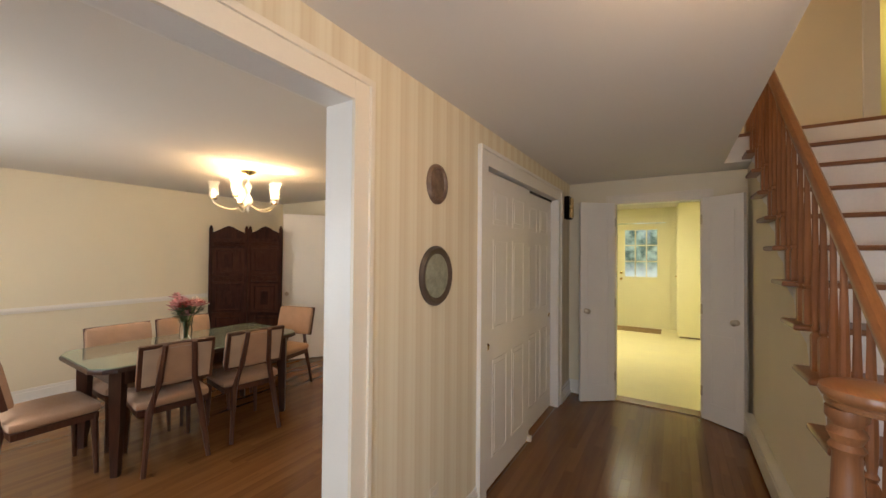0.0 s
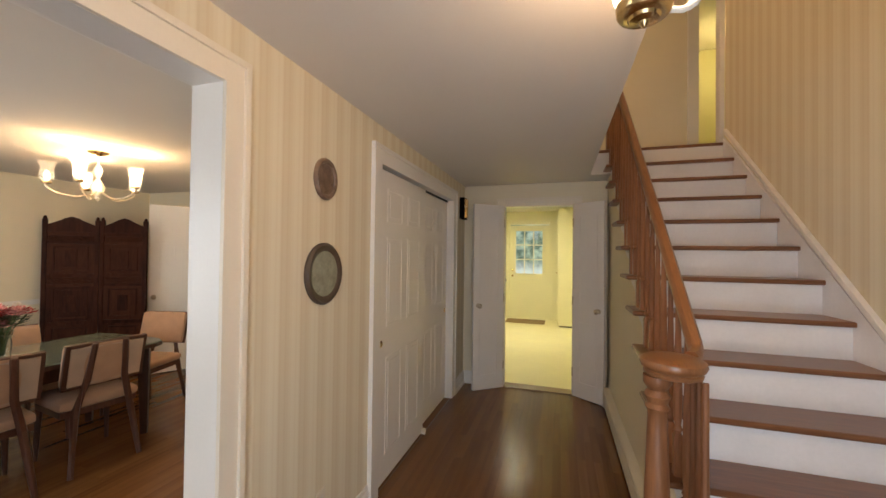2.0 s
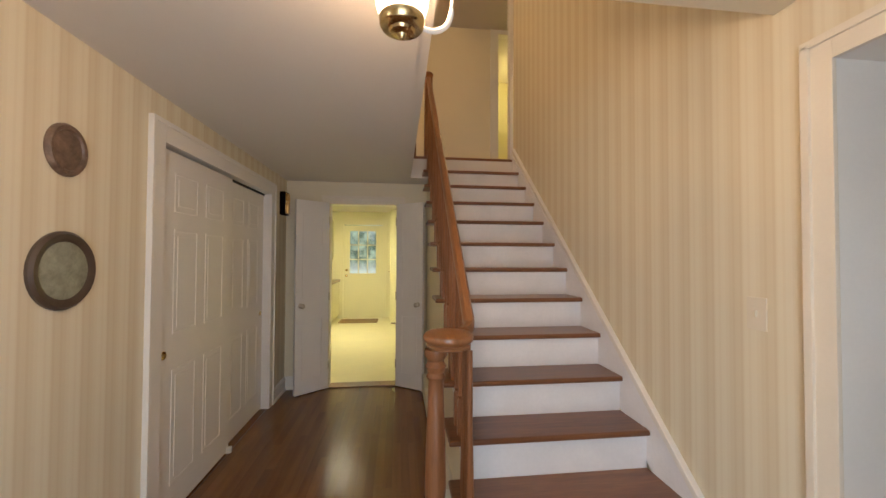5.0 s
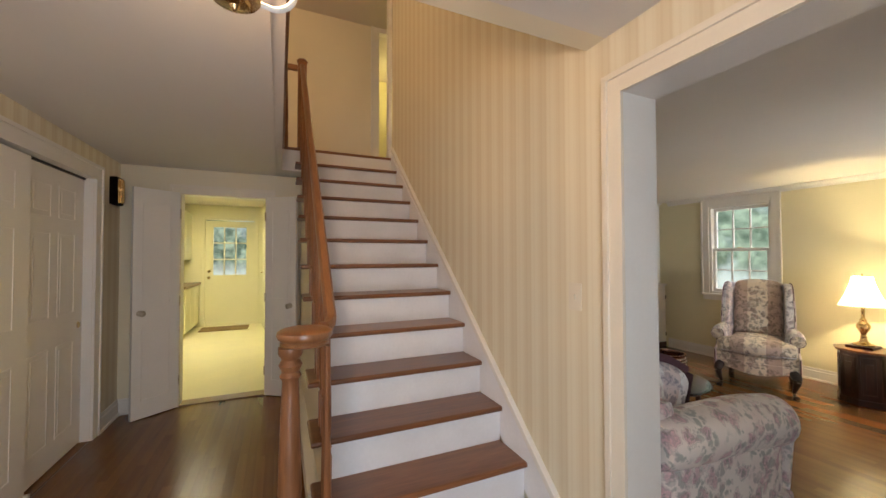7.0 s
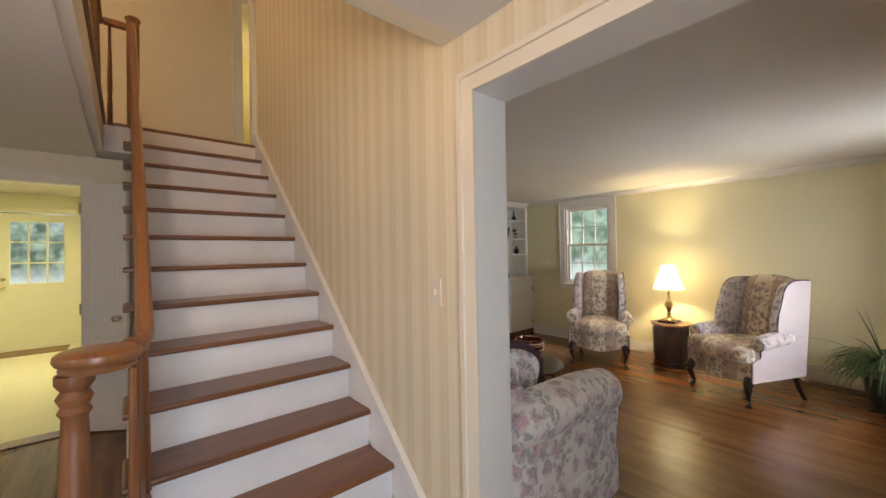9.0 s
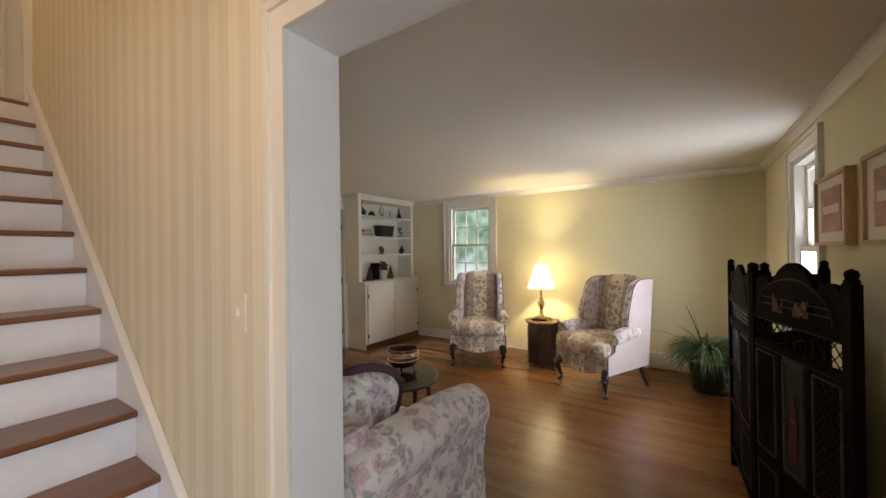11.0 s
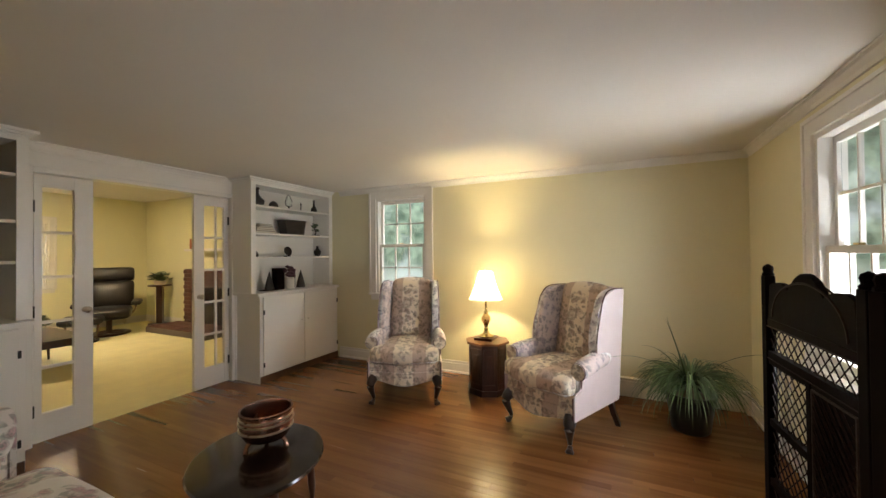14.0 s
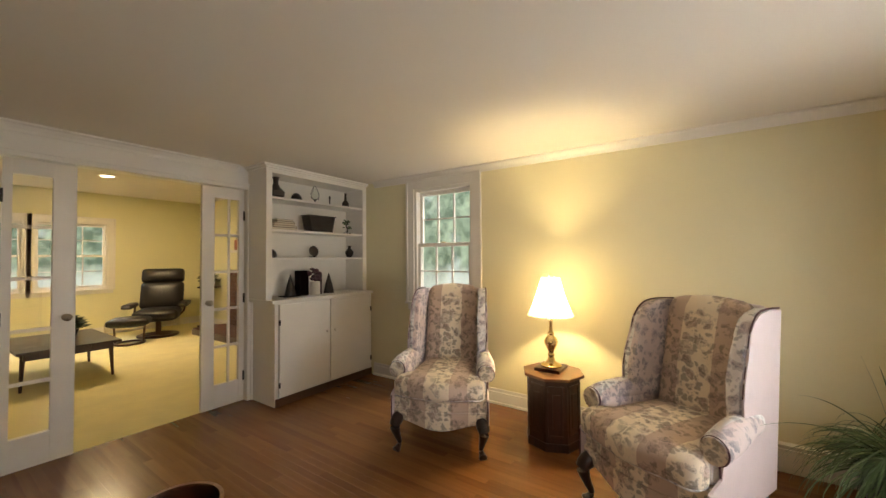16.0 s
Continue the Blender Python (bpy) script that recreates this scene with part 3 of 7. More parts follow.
wall("wall_upper_room", "y", 5.6, 5.7, -0.5, 1.6, UP, 4.6, [], M_LEMON, M_CREAM, M_CREAM, "lemon bedroom wall beyond the landing door")
wall("wall_upper_room_west", "x", -0.5, -0.4, 4.2, 5.6, UP, 4.6, [], M_CREAM, M_LEMON, M_CREAM, "lemon bedroom side wall")
wall("wall_upper_east", "x", 1.6, 1.7, 3.15, 5.7, UP, 4.6, [], M_LEMON, M_CREAM, M_CREAM, "lemon bedroom side wall")
wall("wall_closet", "x", -3.25, -3.19, 1.08, DN, 0, CEIL, [], M_CREAM, M_CREAM, M_CREAM, "plain closet back wall")
wall("wall_closet_side", "y", 1.02, 1.08, -3.25, HW - 0.12, 0, CEIL, [], M_CREAM, M_CREAM, M_CREAM, "plain closet side wall")
wall("wall_pantry", "y", 4.0, 4.1, DW, -4.3, 0, CEIL, [], M_CREAM, M_CREAM, M_CREAM, "plain wall beyond the dining door")

# floors: dark beds that the boards lie on, carpet and vinyl
structure("floor_bed", box((DW - 0.2, YS - 0.3, -0.12), (XE + 0.2, YN + 0.06, -0.0025)), M_GAP, "dark subfloor under the oak boards", "floor")
structure("floor_family", box((XW, YN + 0.06, -0.1), (FE + 0.12, FN + 0.1, 0.002)), M_CARPET, "pale yellow wall-to-wall carpet", "floor")
structure("floor_kitchen", box((-4.3, HN + 0.06, -0.021), (-0.83, KN + 0.1, 0.002)), M_VINYL, "cream sheet vinyl kitchen floor", "floor")
structure("floor_upper_landing", box((-1.15, 3.13, CEIL + 0.02), (1.7, 5.7, UP - 0.03)), M_CEIL, "upper landing floor slab", "floor")
structure("floor_upper_hall", box((-2.5, 0.25, CEIL + 0.02), (-1.15, 5.7, UP - 0.03)), M_CEIL, "upper hall floor slab with a plastered edge", "floor")

# ceilings
def ceiling(name, a, b, label):
    structure(name, box(a, b), M_CEIL, label, "ceiling")


ceiling("ceiling_living", (XW, YS - 0.1, CEIL), (XE, YN, CEIL + 0.1), "smooth white plaster ceiling")
ceiling("ceiling_foyer", (HW - 0.12, YS - 0.1, CEIL), (XW - 0.001, 0.149, CEIL + 0.1), "smooth white plaster ceiling over the entrance")
ceiling("ceiling_hall", (HW - 0.12, 0.149, CEIL), (-1.2, HN + 0.1, CEIL + 0.019), "smooth white plaster ceiling over the hall")
ceiling("ceiling_dining", (DW - 0.12, YS - 0.1, CEIL), (HW - 0.121, DN + 1.2, CEIL + 0.1), "smooth white plaster dining room ceiling")
ceiling("ceiling_family", (XW, YN + 0.12, FC), (FE + 0.12, FN + 0.1, FC + 0.1), "pale plaster family room ceiling")
ceiling("ceiling_kitchen", (-4.3, HN + 0.1, KC), (-0.83, KN + 0.1, KC + 0.04), "pale plaster kitchen ceiling")
ceiling("ceiling_upper", (-2.62, 0.15, 4.6), (1.7, 5.7, 4.7), "tan shaded ceiling over the landing")

# outdoors
structure("ground", box((-60, -60, -0.5), (60, 60, -0.35)), material("lawn", (0.06, 0.10, 0.035), 0.9, vary=0.3, scale=2, fine=30, bump=0.3), "mown green lawn round the house", "ground")
# garden sheets glow by their own emission in place of daylight
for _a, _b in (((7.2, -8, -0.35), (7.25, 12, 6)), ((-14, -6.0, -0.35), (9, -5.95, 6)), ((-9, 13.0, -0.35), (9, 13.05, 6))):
    structure("backdrop", box(_a, _b), M_GARDEN_GLOW, "blurred green garden trees that glow by themselves", "backdrop")


def casing(name, axis, face, out, a0, a1, z1, w=0.09, t=0.018, z0=0.0, mat=None, sill=False):
    """Flat moulded trim round an opening on one face of a wall: two legs and a head, with a raised outer bead."""
    bm = bmesh.new()
    def slab(u0, u1, v0, v1, thick):
        p, q = face, face + out * thick
        a, b = ((p, u0, v0), (q, u1, v1)) if axis == "x" else ((u0, p, v0), (u1, q, v1))
        add_box(bm, a, b, 0.003)
    slab(a0 - w, a0, z0, z1 + w, t)
    slab(a1, a1 + w, z0, z1 + w, t)
    slab(a0, a1, z1, z1 + w, t)
    slab(a0 - w - 0.012, a0 - w + 0.012, z0, z1 + w, t + 0.010)
    slab(a1 + w - 0.012, a1 + w + 0.012, z0, z1 + w, t + 0.010)
    slab(a0 - w - 0.012, a1 + w + 0.012, z1 + w - 0.012, z1 + w + 0.012, t + 0.010)
    return structure(name, bm, mat or M_TRIM, "white painted moulded door casing", "trim")


casing("trim_dining_opening", "x", HW, 1, -1.25, 0.10, 2.05, 0.085, t=0.014, mat=M_CREAMTRIM)
casing("trim_dining_inner", "x", HW - 0.12, -1, -1.25, 0.10, 2.05, 0.1)
casing("trim_closet", "x", HW, 1, 1.22, 2.85, 2.04, 0.1)
casing("trim_living_opening", "x", HE, -1, -1.32, 0.07, 2.035, 0.07, t=0.014, mat=M_CREAMTRIM)
casing("trim_living_inner", "x", XW, 1, -1.32, 0.07, 2.035, 0.09)
casing("trim_kitchen", "y", HN, -1, -2.03, -1.30, 2.03, 0.08, mat=M_CREAMTRIM)
casing("trim_glazed_doors", "y", YN, -1, 1.62, 3.19, 2.06, 0.045)
casing("trim_upper_door", "y", 4.1, -1, 0.08, 0.86, 4.54, 0.10, z0=UP)
structure("trim_stair_wall_end", box((-0.04, 3.16, UP), (-0.001, 3.25, 4.598), 0.004), M_TRIM, "white board at the end of the stair wall", "trim")


def baseboard(axis, face, out, a0, a1, h=0.14, t=0.016):
    bm = bmesh.new()
    for z0, z1, k in ((0, h - 0.03, t), (h - 0.03, h, t * 0.6), (0, 0.02, t + 0.014)):
        a, b = ((face, a0, z0), (face + out * k, a1, z1)) if axis == "x" else ((a0, face, z0), (a1, face + out * k, z1))
        add_box(bm, a, b, 0.003)
    structure("baseboard", bm, M_TRIM, "white painted baseboard with a shoe moulding", "baseboard")


baseboard("x", XE, -1, -0.395, 3.02)
baseboard("y", YS, 1, XW, XE)
baseboard("x", XW, 1, 0.17, YN)
baseboard("x", HW, 1, 0.235, 1.105)
baseboard("x", HW, 1, 2.965, HN)
baseboard("y", HN, -1, HW, -2.125)
baseboard("x", DW, 1, YS, DN)
baseboard("y", DN, -1, DW, -5.95)
baseboard("y", FN, -1, XW, FE)
baseboard("x", FE, -1, 7.6, FN)


def crown(axis, face, out, a0, a1, z=CEIL):
    """Small crown moulding: a stepped, leaning strip under the ceiling."""
    prof = [(0, 0), (0.055, 0), (0.055, -0.012), (0.04, -0.02), (0.02, -0.045), (0.012, -0.065), (0, -0.065)]
    bm = bmesh.new()
    if axis == "x":
        prism([(face + out * u, z + v) for u, v in prof], a1 - a0, "y", a0, bm=bm)
    else:
        prism([(face + out * u, z + v) for u, v in prof], a1 - a0, "x", a0, bm=bm)
    structure("trim", bm, M_TRIM, "white crown moulding under the ceiling", "trim")


crown("x", XE, -1, YS, 3.0)
crown("y", YS, 1, XW + 0.06, XE - 0.06)
crown("y", YN, -1, 1.5, 3.1)

# windows and glazed doors
def sash_window(name, axis, face, out, a0, a1, z0, z1, cols, rows, depth=0.13):
    """Double-hung window: jamb frame, two sashes one behind the other, muntins, panes, stool and apron."""
    win = thing(name, Matrix.Identity(4), "white painted double-hung sash window with small panes", "window", kind="structure")
    def at(u, d, z):
        return (face + out * d, u, z) if axis == "x" else (u, face + out * d, z)
    def slab(bm, u0, u1, d0, d1, v0, v1, bev=0.002):
        add_box(bm, at(u0, d0, v0), at(u1, d1, v1), bev)
    fr = bmesh.new()
    slab(fr, a0, a0 + 0.03, -depth, 0.0, z0, z1)
    slab(fr, a1 - 0.03, a1, -depth, 0.0, z0, z1)
    slab(fr, a0 + 0.03, a1 - 0.03, -depth, 0.0, z1 - 0.03, z1)
    slab(fr, a0 + 0.03, a1 - 0.03, -depth, 0.0, z0, z0 + 0.03)
    part("window_frame", fr, M_TRIM, win)
    sl = bmesh.new()
    slab(sl, a0 - 0.10, a1 + 0.10, -0.01, 0.05, z0 - 0.025, z0, 0.006)
    slab(sl, a0 - 0.08, a1 + 0.08, 0.0, 0.018, z0 - 0.09, z0 - 0.025, 0.004)
    part("window_sill", sl, M_TRIM, win)
    mid = (z0 + z1) / 2
    u0, u1 = a0 + 0.03, a1 - 0.03
    for lo, hi, d in ((mid - 0.02, z1 - 0.03, -0.085), (z0 + 0.03, mid + 0.02, -0.045)):
        s = bmesh.new()
        for e in ((u0, u0 + 0.035, lo, hi), (u1 - 0.035, u1, lo, hi), (u0 + 0.035, u1 - 0.035, lo, lo + 0.04), (u0 + 0.035, u1 - 0.035, hi - 0.04, hi)):
            slab(s, e[0], e[1], d - 0.018, d + 0.018, e[2], e[3])
        gw, gh = (u1 - u0 - 0.07) / cols, (hi - lo - 0.08) / rows
        for i in range(1, cols):
            x = u0 + 0.035 + i * gw
            slab(s, x - 0.008, x + 0.008, d - 0.012, d + 0.012, lo + 0.04, hi - 0.04)
        for k in range(1, rows):
            z = lo + 0.04 + k * gh
            slab(s, u0 + 0.035, u1 - 0.035, d - 0.011, d + 0.011, z - 0.008, z + 0.008)
        sash = part("sash", s, M_TRIM, win)
        for i in range(cols):
            for k in range(rows):
                x, z = u0 + 0.035 + i * gw, lo + 0.04 + k * gh
                p = bmesh.new()
                slab(p, x + 0.006, x + gw - 0.006, d - 0.002, d + 0.002, z + 0.006, z + gh - 0.006, 0)
                pane = part("pane", p, M_GLASS, sash)
                pane.visible_shadow = False
    lk = bmesh.new()
    slab(lk, (a0 + a1) / 2 - 0.025, (a0 + a1) / 2 + 0.025, -0.045, -0.02, mid + 0.02, mid + 0.032, 0.003)
    part("sash_lock", lk, M_BRASS, win, "small brass sash lock")
    casing(name.replace("window", "trim_window"), axis, face, out, a0, a1, z1, 0.09, z0=z0)
    return win


sash_window("window_1", "x", XE, -1, 1.66, 2.40, 0.90, 2.13, 3, 2)
sash_window("window_2", "y", YS, 1, 2.60, 3.28, 0.75, 2.07, 3, 2)
sash_window("window_3", "y", FN, -1, 1.45, 2.40, 0.85, 2.05, 3, 2)
sash_window("window_4", "y", FN, -1, 2.50, 3.45, 0.85, 2.05, 3, 2)


def glazed_leaf(x0, x1, latch_right, name):
    """One glazed door leaf: stiles, rails, muntins, ten panes, a knob and hinges."""
    y0, y1, h = YN + 0.02, YN + 0.058, 2.05
    leaf = thing(name, Matrix.Identity(4), "white glazed double door leaf with small panes", "door", kind="structure")
    s = bmesh.new()
    wl, wr = (0.045, 0.12) if latch_right else (0.105, 0.05)
    add_box(s, (x0, y0, 0.01), (x0 + wl, y1, h), 0.003)
    add_box(s, (x1 - wr, y0, 0.01), (x1, y1, h), 0.003)
    add_box(s, (x0 + wl, y0 + 0.001, 0.01), (x1 - wr, y1 - 0.001, 0.22), 0.003)
    add_box(s, (x0 + wl, y0 + 0.001, h - 0.1), (x1 - wr, y1 - 0.001, h), 0.003)
    g0, g1, z0, z1 = x0 + wl, x1 - wr, 0.22, h - 0.1
    xm = g0 + (g1 - g0) * (0.40 if latch_right else 0.60)
    if not latch_right:
        add_box(s, (xm - 0.01, y0 + 0.008, z0), (xm + 0.01, y1 - 0.008, z1), 0.002)
    gh = (z1 - z0) / 5
    for k in range(1, 5):
        add_box(s, (g0, y0 + 0.009, z0 + k * gh - 0.012), (g1, y1 - 0.009, z0 + k * gh + 0.012), 0.002)
    part("leaf_frame", s, M_TRIM, leaf)
    for a, b in ((g0, g1),) if latch_right else ((g0, xm - 0.01), (xm + 0.01, g1)):
        for k in range(5):
            pane = part("pane", box((a, y0 + 0.017, z0 + k * gh + 0.012), (b, y0 + 0.021, z0 + (k + 1) * gh - 0.012)), M_GLASS, leaf)
            pane.visible_shadow = False
    kx = x1 - 0.05 if latch_right else x0 + 0.05
    kn = lathe([(0.002, 0), (0.024, 0.002), (0.024, 0.006), (0.008, 0.012), (0.008, 0.03), (0.022, 0.038), (0.026, 0.05), (0.018, 0.06), (0.002, 0.063)], 16)
    k = part("knob", kn, M_NICKEL, leaf, "round nickel door knob", smooth=True)
    k.matrix_basis = pose(kx, y0, 0.98, 90, 0, 0)
    hx = x0 if latch_right else x1
    for z in (0.25, 1.0, 1.8):
        part("hinge", box((hx - 0.012, y0 - 0.008, z - 0.045), (hx + 0.004, y0 + 0.002, z + 0.045), 0.002), M_DARKMETAL, leaf, "dark metal hinge")
    return leaf


glazed_leaf(1.635, 1.985, True, "door_1")
glazed_leaf(2.80, 3.175, False, "door_2")


# built-in bookcases
def bookcase(x0, x1, name_side, doors):
    """Built-in: side boards, back, shelves, crown, counter and a cupboard below with two plain doors."""
    yf, ys, yb, zc = 3.05, 3.15, YN - 0.002, 0.99
    u0, u1 = (x0 - 0.04, x1) if x1 > 4 else (x0, x1 + 0.04)
    bc = thing("bookcase", pose(0, 0, 0), "white built-in bookcase with cupboard doors, holding dark ornaments", "bookcase", "built-in bookcases")
    part("side_board", box((u0, ys, zc), (u0 + 0.06, yb, 2.225), 0.003), M_TRIM, bc)
    part("side_board", box((u1 - 0.06, ys, zc), (u1, yb, 2.225), 0.003), M_TRIM, bc)
    part("back_board", box((u0 + 0.06, yb - 0.02, zc), (u1 - 0.06, yb, 2.225)), M_TRIM, bc)
    part("top_board", box((u0 + 0.06, ys, 2.20), (u1 - 0.06, yb - 0.02, 2.225), 0.002), M_TRIM, bc)
    for z in (1.98, 1.665, 1.39):
        part("shelf", box((u0 + 0.06, ys + 0.012, z - 0.022), (u1 - 0.06, yb - 0.02, z), 0.003), M_TRIM, bc)
    cr = bmesh.new()
    for e, z0, z1 in ((0.0, 2.226, 2.242), (0.018, 2.242, 2.258), (0.04, 2.258, 2.279)):
        add_box(cr, (u0 - (e if x0 > 1 else 0), ys - e, z0), (u1 + (e if x1 < 4 else 0), yb, z1), 0.003)
    part("crown", cr, M_TRIM, bc)
    part("counter", box((u0 - 0.002, yf - 0.012, zc - 0.03), (u1 + 0.002 if x1 < 4 else u1, yb, zc - 0.001), 0.004), M_TRIM, bc)
    b = bmesh.new()
    add_box(b, (x0, yf + 0.02, 0.0), (x1, yb, zc - 0.031))
    part("cupboard", b, M_TRIM, bc)
    part("plinth", box((x0 + 0.004, yf + 0.008, 0.0), (x1 - 0.004, yf + 0.0195, 0.075), 0.002), M_GAP, bc, "dark recessed plinth")
    w = (x1 - x0 - 0.06) / doors
    for i in range(doors):
        a = x0 + 0.03 + i * w
        d = part("cupboard_door", box((a + 0.004, yf - 0.004, 0.085), (a + w - 0.004, yf + 0.0195, zc - 0.045), 0.004), M_TRIM, bc)
        hx = a + 0.004 if i % 2 == 0 else a + w - 0.004
        for z in (0.2, 0.78):
            part("hinge", box((hx - 0.008, yf - 0.012, z - 0.025), (hx + 0.008, yf - 0.003, z + 0.025), 0.002), M_DARKMETAL, d, "dark metal hinge")
        kx = a + w - 0.05 if i % 2 == 0 else a + 0.05
        k = part("knob", lathe([(0.002, 0), (0.006, 0.002), (0.006, 0.012), (0.013, 0.018), (0.010, 0.026), (0.001, 0.028)], 12), M_TRIM, d, smooth=True)
        k.matrix_basis = pose(kx, yf - 0.004, 0.62, 90, 0, 0)
    return bc


bookcase(3.24, XE - 0.002, "east", 2)
bookcase(XW + 0.002, 1.47, "west", 2)


# seats
M_LEG = wood_material("dark_stained_leg", (0.012, 0.005, 0.004), (0.035, 0.013, 0.009), 0.3, grain=(12, 12, 2), coat=0.2)


def wing_chair(m, label):
    """Wing armchair on cabriole legs, facing local -y: wide in front, narrower towards the back."""
    ch = thing("wing_chair", m, label, "armchair", "wing chairs by the lamp")
    def put(name, bm, mat, note="", smooth=True):
        for v in bm.verts:
            v.co.x *= 1 - 0.20 * min(1.0, max(0.0, (v.co.y + 0.30) / 0.70))
        return part(name, bm, mat, ch, note, smooth)
    def swell(x):
        return 0.028 * math.cos(math.pi * x / 0.33) if abs(x) < 0.33 else -0.028
    front = [(-0.335 + 0.67 * i / 20, -0.315 - swell(-0.335 + 0.67 * i / 20)) for i in range(21)]
    put("seat_rail", prism(front + [(0.335, 0.33), (-0.335, 0.33)], 0.135, "z", 0.265, 0.014), M_FLORAL)
    vb = bmesh.new()
    n = 20
    rows = []
    for i in range(n + 1):
        x = -0.33 + 0.66 * i / n
        drop = 0.225 - 0.045 * math.sin(math.pi * i / n) ** 2
        y = -0.332 - swell(x)
        rows.append([vb.verts.new((x, y, 0.30)), vb.verts.new((x, y - 0.004, 0.26)), vb.verts.new((x, y, drop)), vb.verts.new((x, y + 0.03, drop)), vb.verts.new((x, y + 0.03, 0.30))])
    for a, b in zip(rows, rows[1:]):
        for k in range(5):
            vb.faces.new((a[k], a[(k + 1) % 5], b[(k + 1) % 5], b[k]))
    vb.faces.new(rows[0])
    vb.faces.new(rows[-1][::-1])
    put("front_apron", vb, M_FLORAL)
    cu = softbox(0.30, 0.335, 0.075, 0.05, 14, (0.0, 0.015, 0.03), (0, -0.045, 0.455))
    for v in cu.verts:
        k = min(1.0, max(0.0, (v.co.y + 0.27) / 0.07))
        v.co.x *= 1.09 - 0.24 * k * k * (3 - 2 * k)
        if v.co.y < -0.2:
            v.co.y -= 0.8 * swell(v.co.x)
    put("seat_cushion", cu, M_FLORAL, "plump floral seat cushion spreading in front of the arms")
    put("cushion_piping", tube(curve_points([(-0.322, -0.26, 0.405)] + [(x, -0.375 - 0.8 * swell(x), 0.405) for x in (-0.30, -0.2, -0.1, 0, 0.1, 0.2, 0.30)] + [(0.322, -0.26, 0.405)], 4), 0.0045, 6), M_FLORAL_BLUE)
    bk = softbox(0.262, 0.08, 0.36, 0.06, 12, (0.0, 0.04, 0.02))
    for v in bk.verts:
        if v.co.z > 0:
            v.co.z += 0.012 * (v.co.z / 0.36) * (1 - (v.co.x / 0.262) ** 2)
    bmesh.ops.transform(bk, matrix=pose(0, 0.285, 0.765, -11, 0, 0), verts=bk.verts)
    put("backrest", bk, M_FLORAL, "floral backrest with a wide central stripe")
    wing = [(0.38, 0.56), (0.03, 0.56), (0.0, 0.62), (-0.005, 0.70), (0.015, 0.80), (0.055, 0.91), (0.085, 1.01), (0.13, 1.07), (0.20, 1.10), (0.30, 1.11), (0.43, 1.105)]
    side = [(-0.315, 0.225), (0.33, 0.225), (0.435, 1.10), (0.30, 1.105), (0.20, 1.095), (0.135, 1.065), (0.09, 1.01), (0.06, 0.91), (0.02, 0.80), (0.0, 0.70), (0.005, 0.565), (-0.19, 0.535), (-0.215, 0.43), (-0.315, 0.40)]
    for s in (-1, 1):
        w = prism(wing, 0.07, "x", -0.035, 0.024)
        bmesh.ops.transform(w, matrix=pose(s * 0.300, 0, 0, 0, 0, s * -1), verts=w.verts)
        put("wing", w, M_FLORAL_BLUE)
        o = prism(side, 0.014, "x", s * 0.347 - 0.007, 0.004)
        put("outside_panel", o, M_PINK, "plain pale pink cloth on the outside", smooth=False)
        line = curve_points([(s * 0.335, -0.235, 0.555), (s * 0.335, -0.12, 0.575), (s * 0.325, 0.0, 0.585), (s * 0.315, 0.12, 0.585), (s * 0.31, 0.2, 0.58)], 4)
        put("arm_roll", tube(line, [0.058, 0.064, 0.067, 0.068, 0.069, 0.069, 0.069, 0.068, 0.067, 0.066, 0.065, 0.064, 0.063, 0.062, 0.06, 0.056, 0.05], 20), M_FLORAL_BLUE)
        put("arm_panel", softbox(0.036, 0.20, 0.10, 0.03, 6, (0.006, 0, 0), (s * 0.294, -0.03, 0.475)), M_FLORAL_BLUE)
        fc = lathe([(0.002, -0.004), (0.035, -0.003), (0.052, 0.004), (0.056, 0.012)], 20)
        bmesh.ops.transform(fc, matrix=pose(s * 0.335, -0.238, 0.555, 90, 0, 0), verts=fc.verts)
        put("arm_front", fc, M_FLORAL)
        ring = [(s * 0.335 + 0.058 * math.cos(2 * math.pi * i / 24), -0.236, 0.555 + 0.058 * math.sin(2 * math.pi * i / 24)) for i in range(25)]
        put("arm_piping", tube(ring, 0.0045, 6), M_PIPING, "dark piped edge")
        edge = [(-0.215, 0.44), (-0.195, 0.53), (0.0, 0.575), (0.005, 0.70), (0.025, 0.80), (0.065, 0.91), (0.095, 1.01), (0.14, 1.07), (0.20, 1.103), (0.30, 1.113), (0.43, 1.108)]
        put("piping", tube(curve_points([(s * 0.345, y, z) for y, z in edge], 4), 0.005, 6), M_PIPING, "dark piped edge")
        put("side_piping", tube([(s * 0.345, -0.322, 0.235), (s * 0.345, -0.322, 0.39)], 0.0045, 6), M_PIPING)
        fl = tube(curve_points([(s * 0.295, -0.285, 0.245), (s * 0.318, -0.328, 0.19), (s * 0.306, -0.312, 0.11), (s * 0.294, -0.292, 0.05), (s * 0.306, -0.312, 0.014), (s * 0.316, -0.33, 0.004)], 4),
                  [0.042, 0.044, 0.044, 0.042, 0.039, 0.035, 0.031, 0.027, 0.024, 0.021, 0.019, 0.017, 0.0165, 0.017, 0.018, 0.022, 0.027, 0.029, 0.029, 0.027, 0.022], 12)
        put("front_leg", fl, M_LEG, "dark cabriole leg")
        put("back_leg", tube([(s * 0.29, 0.27, 0.25), (s * 0.31, 0.30, 0.12), (s * 0.33, 0.355, 0.0)], [0.034, 0.031, 0.027], 4), M_LEG, "dark square leg", smooth=False)
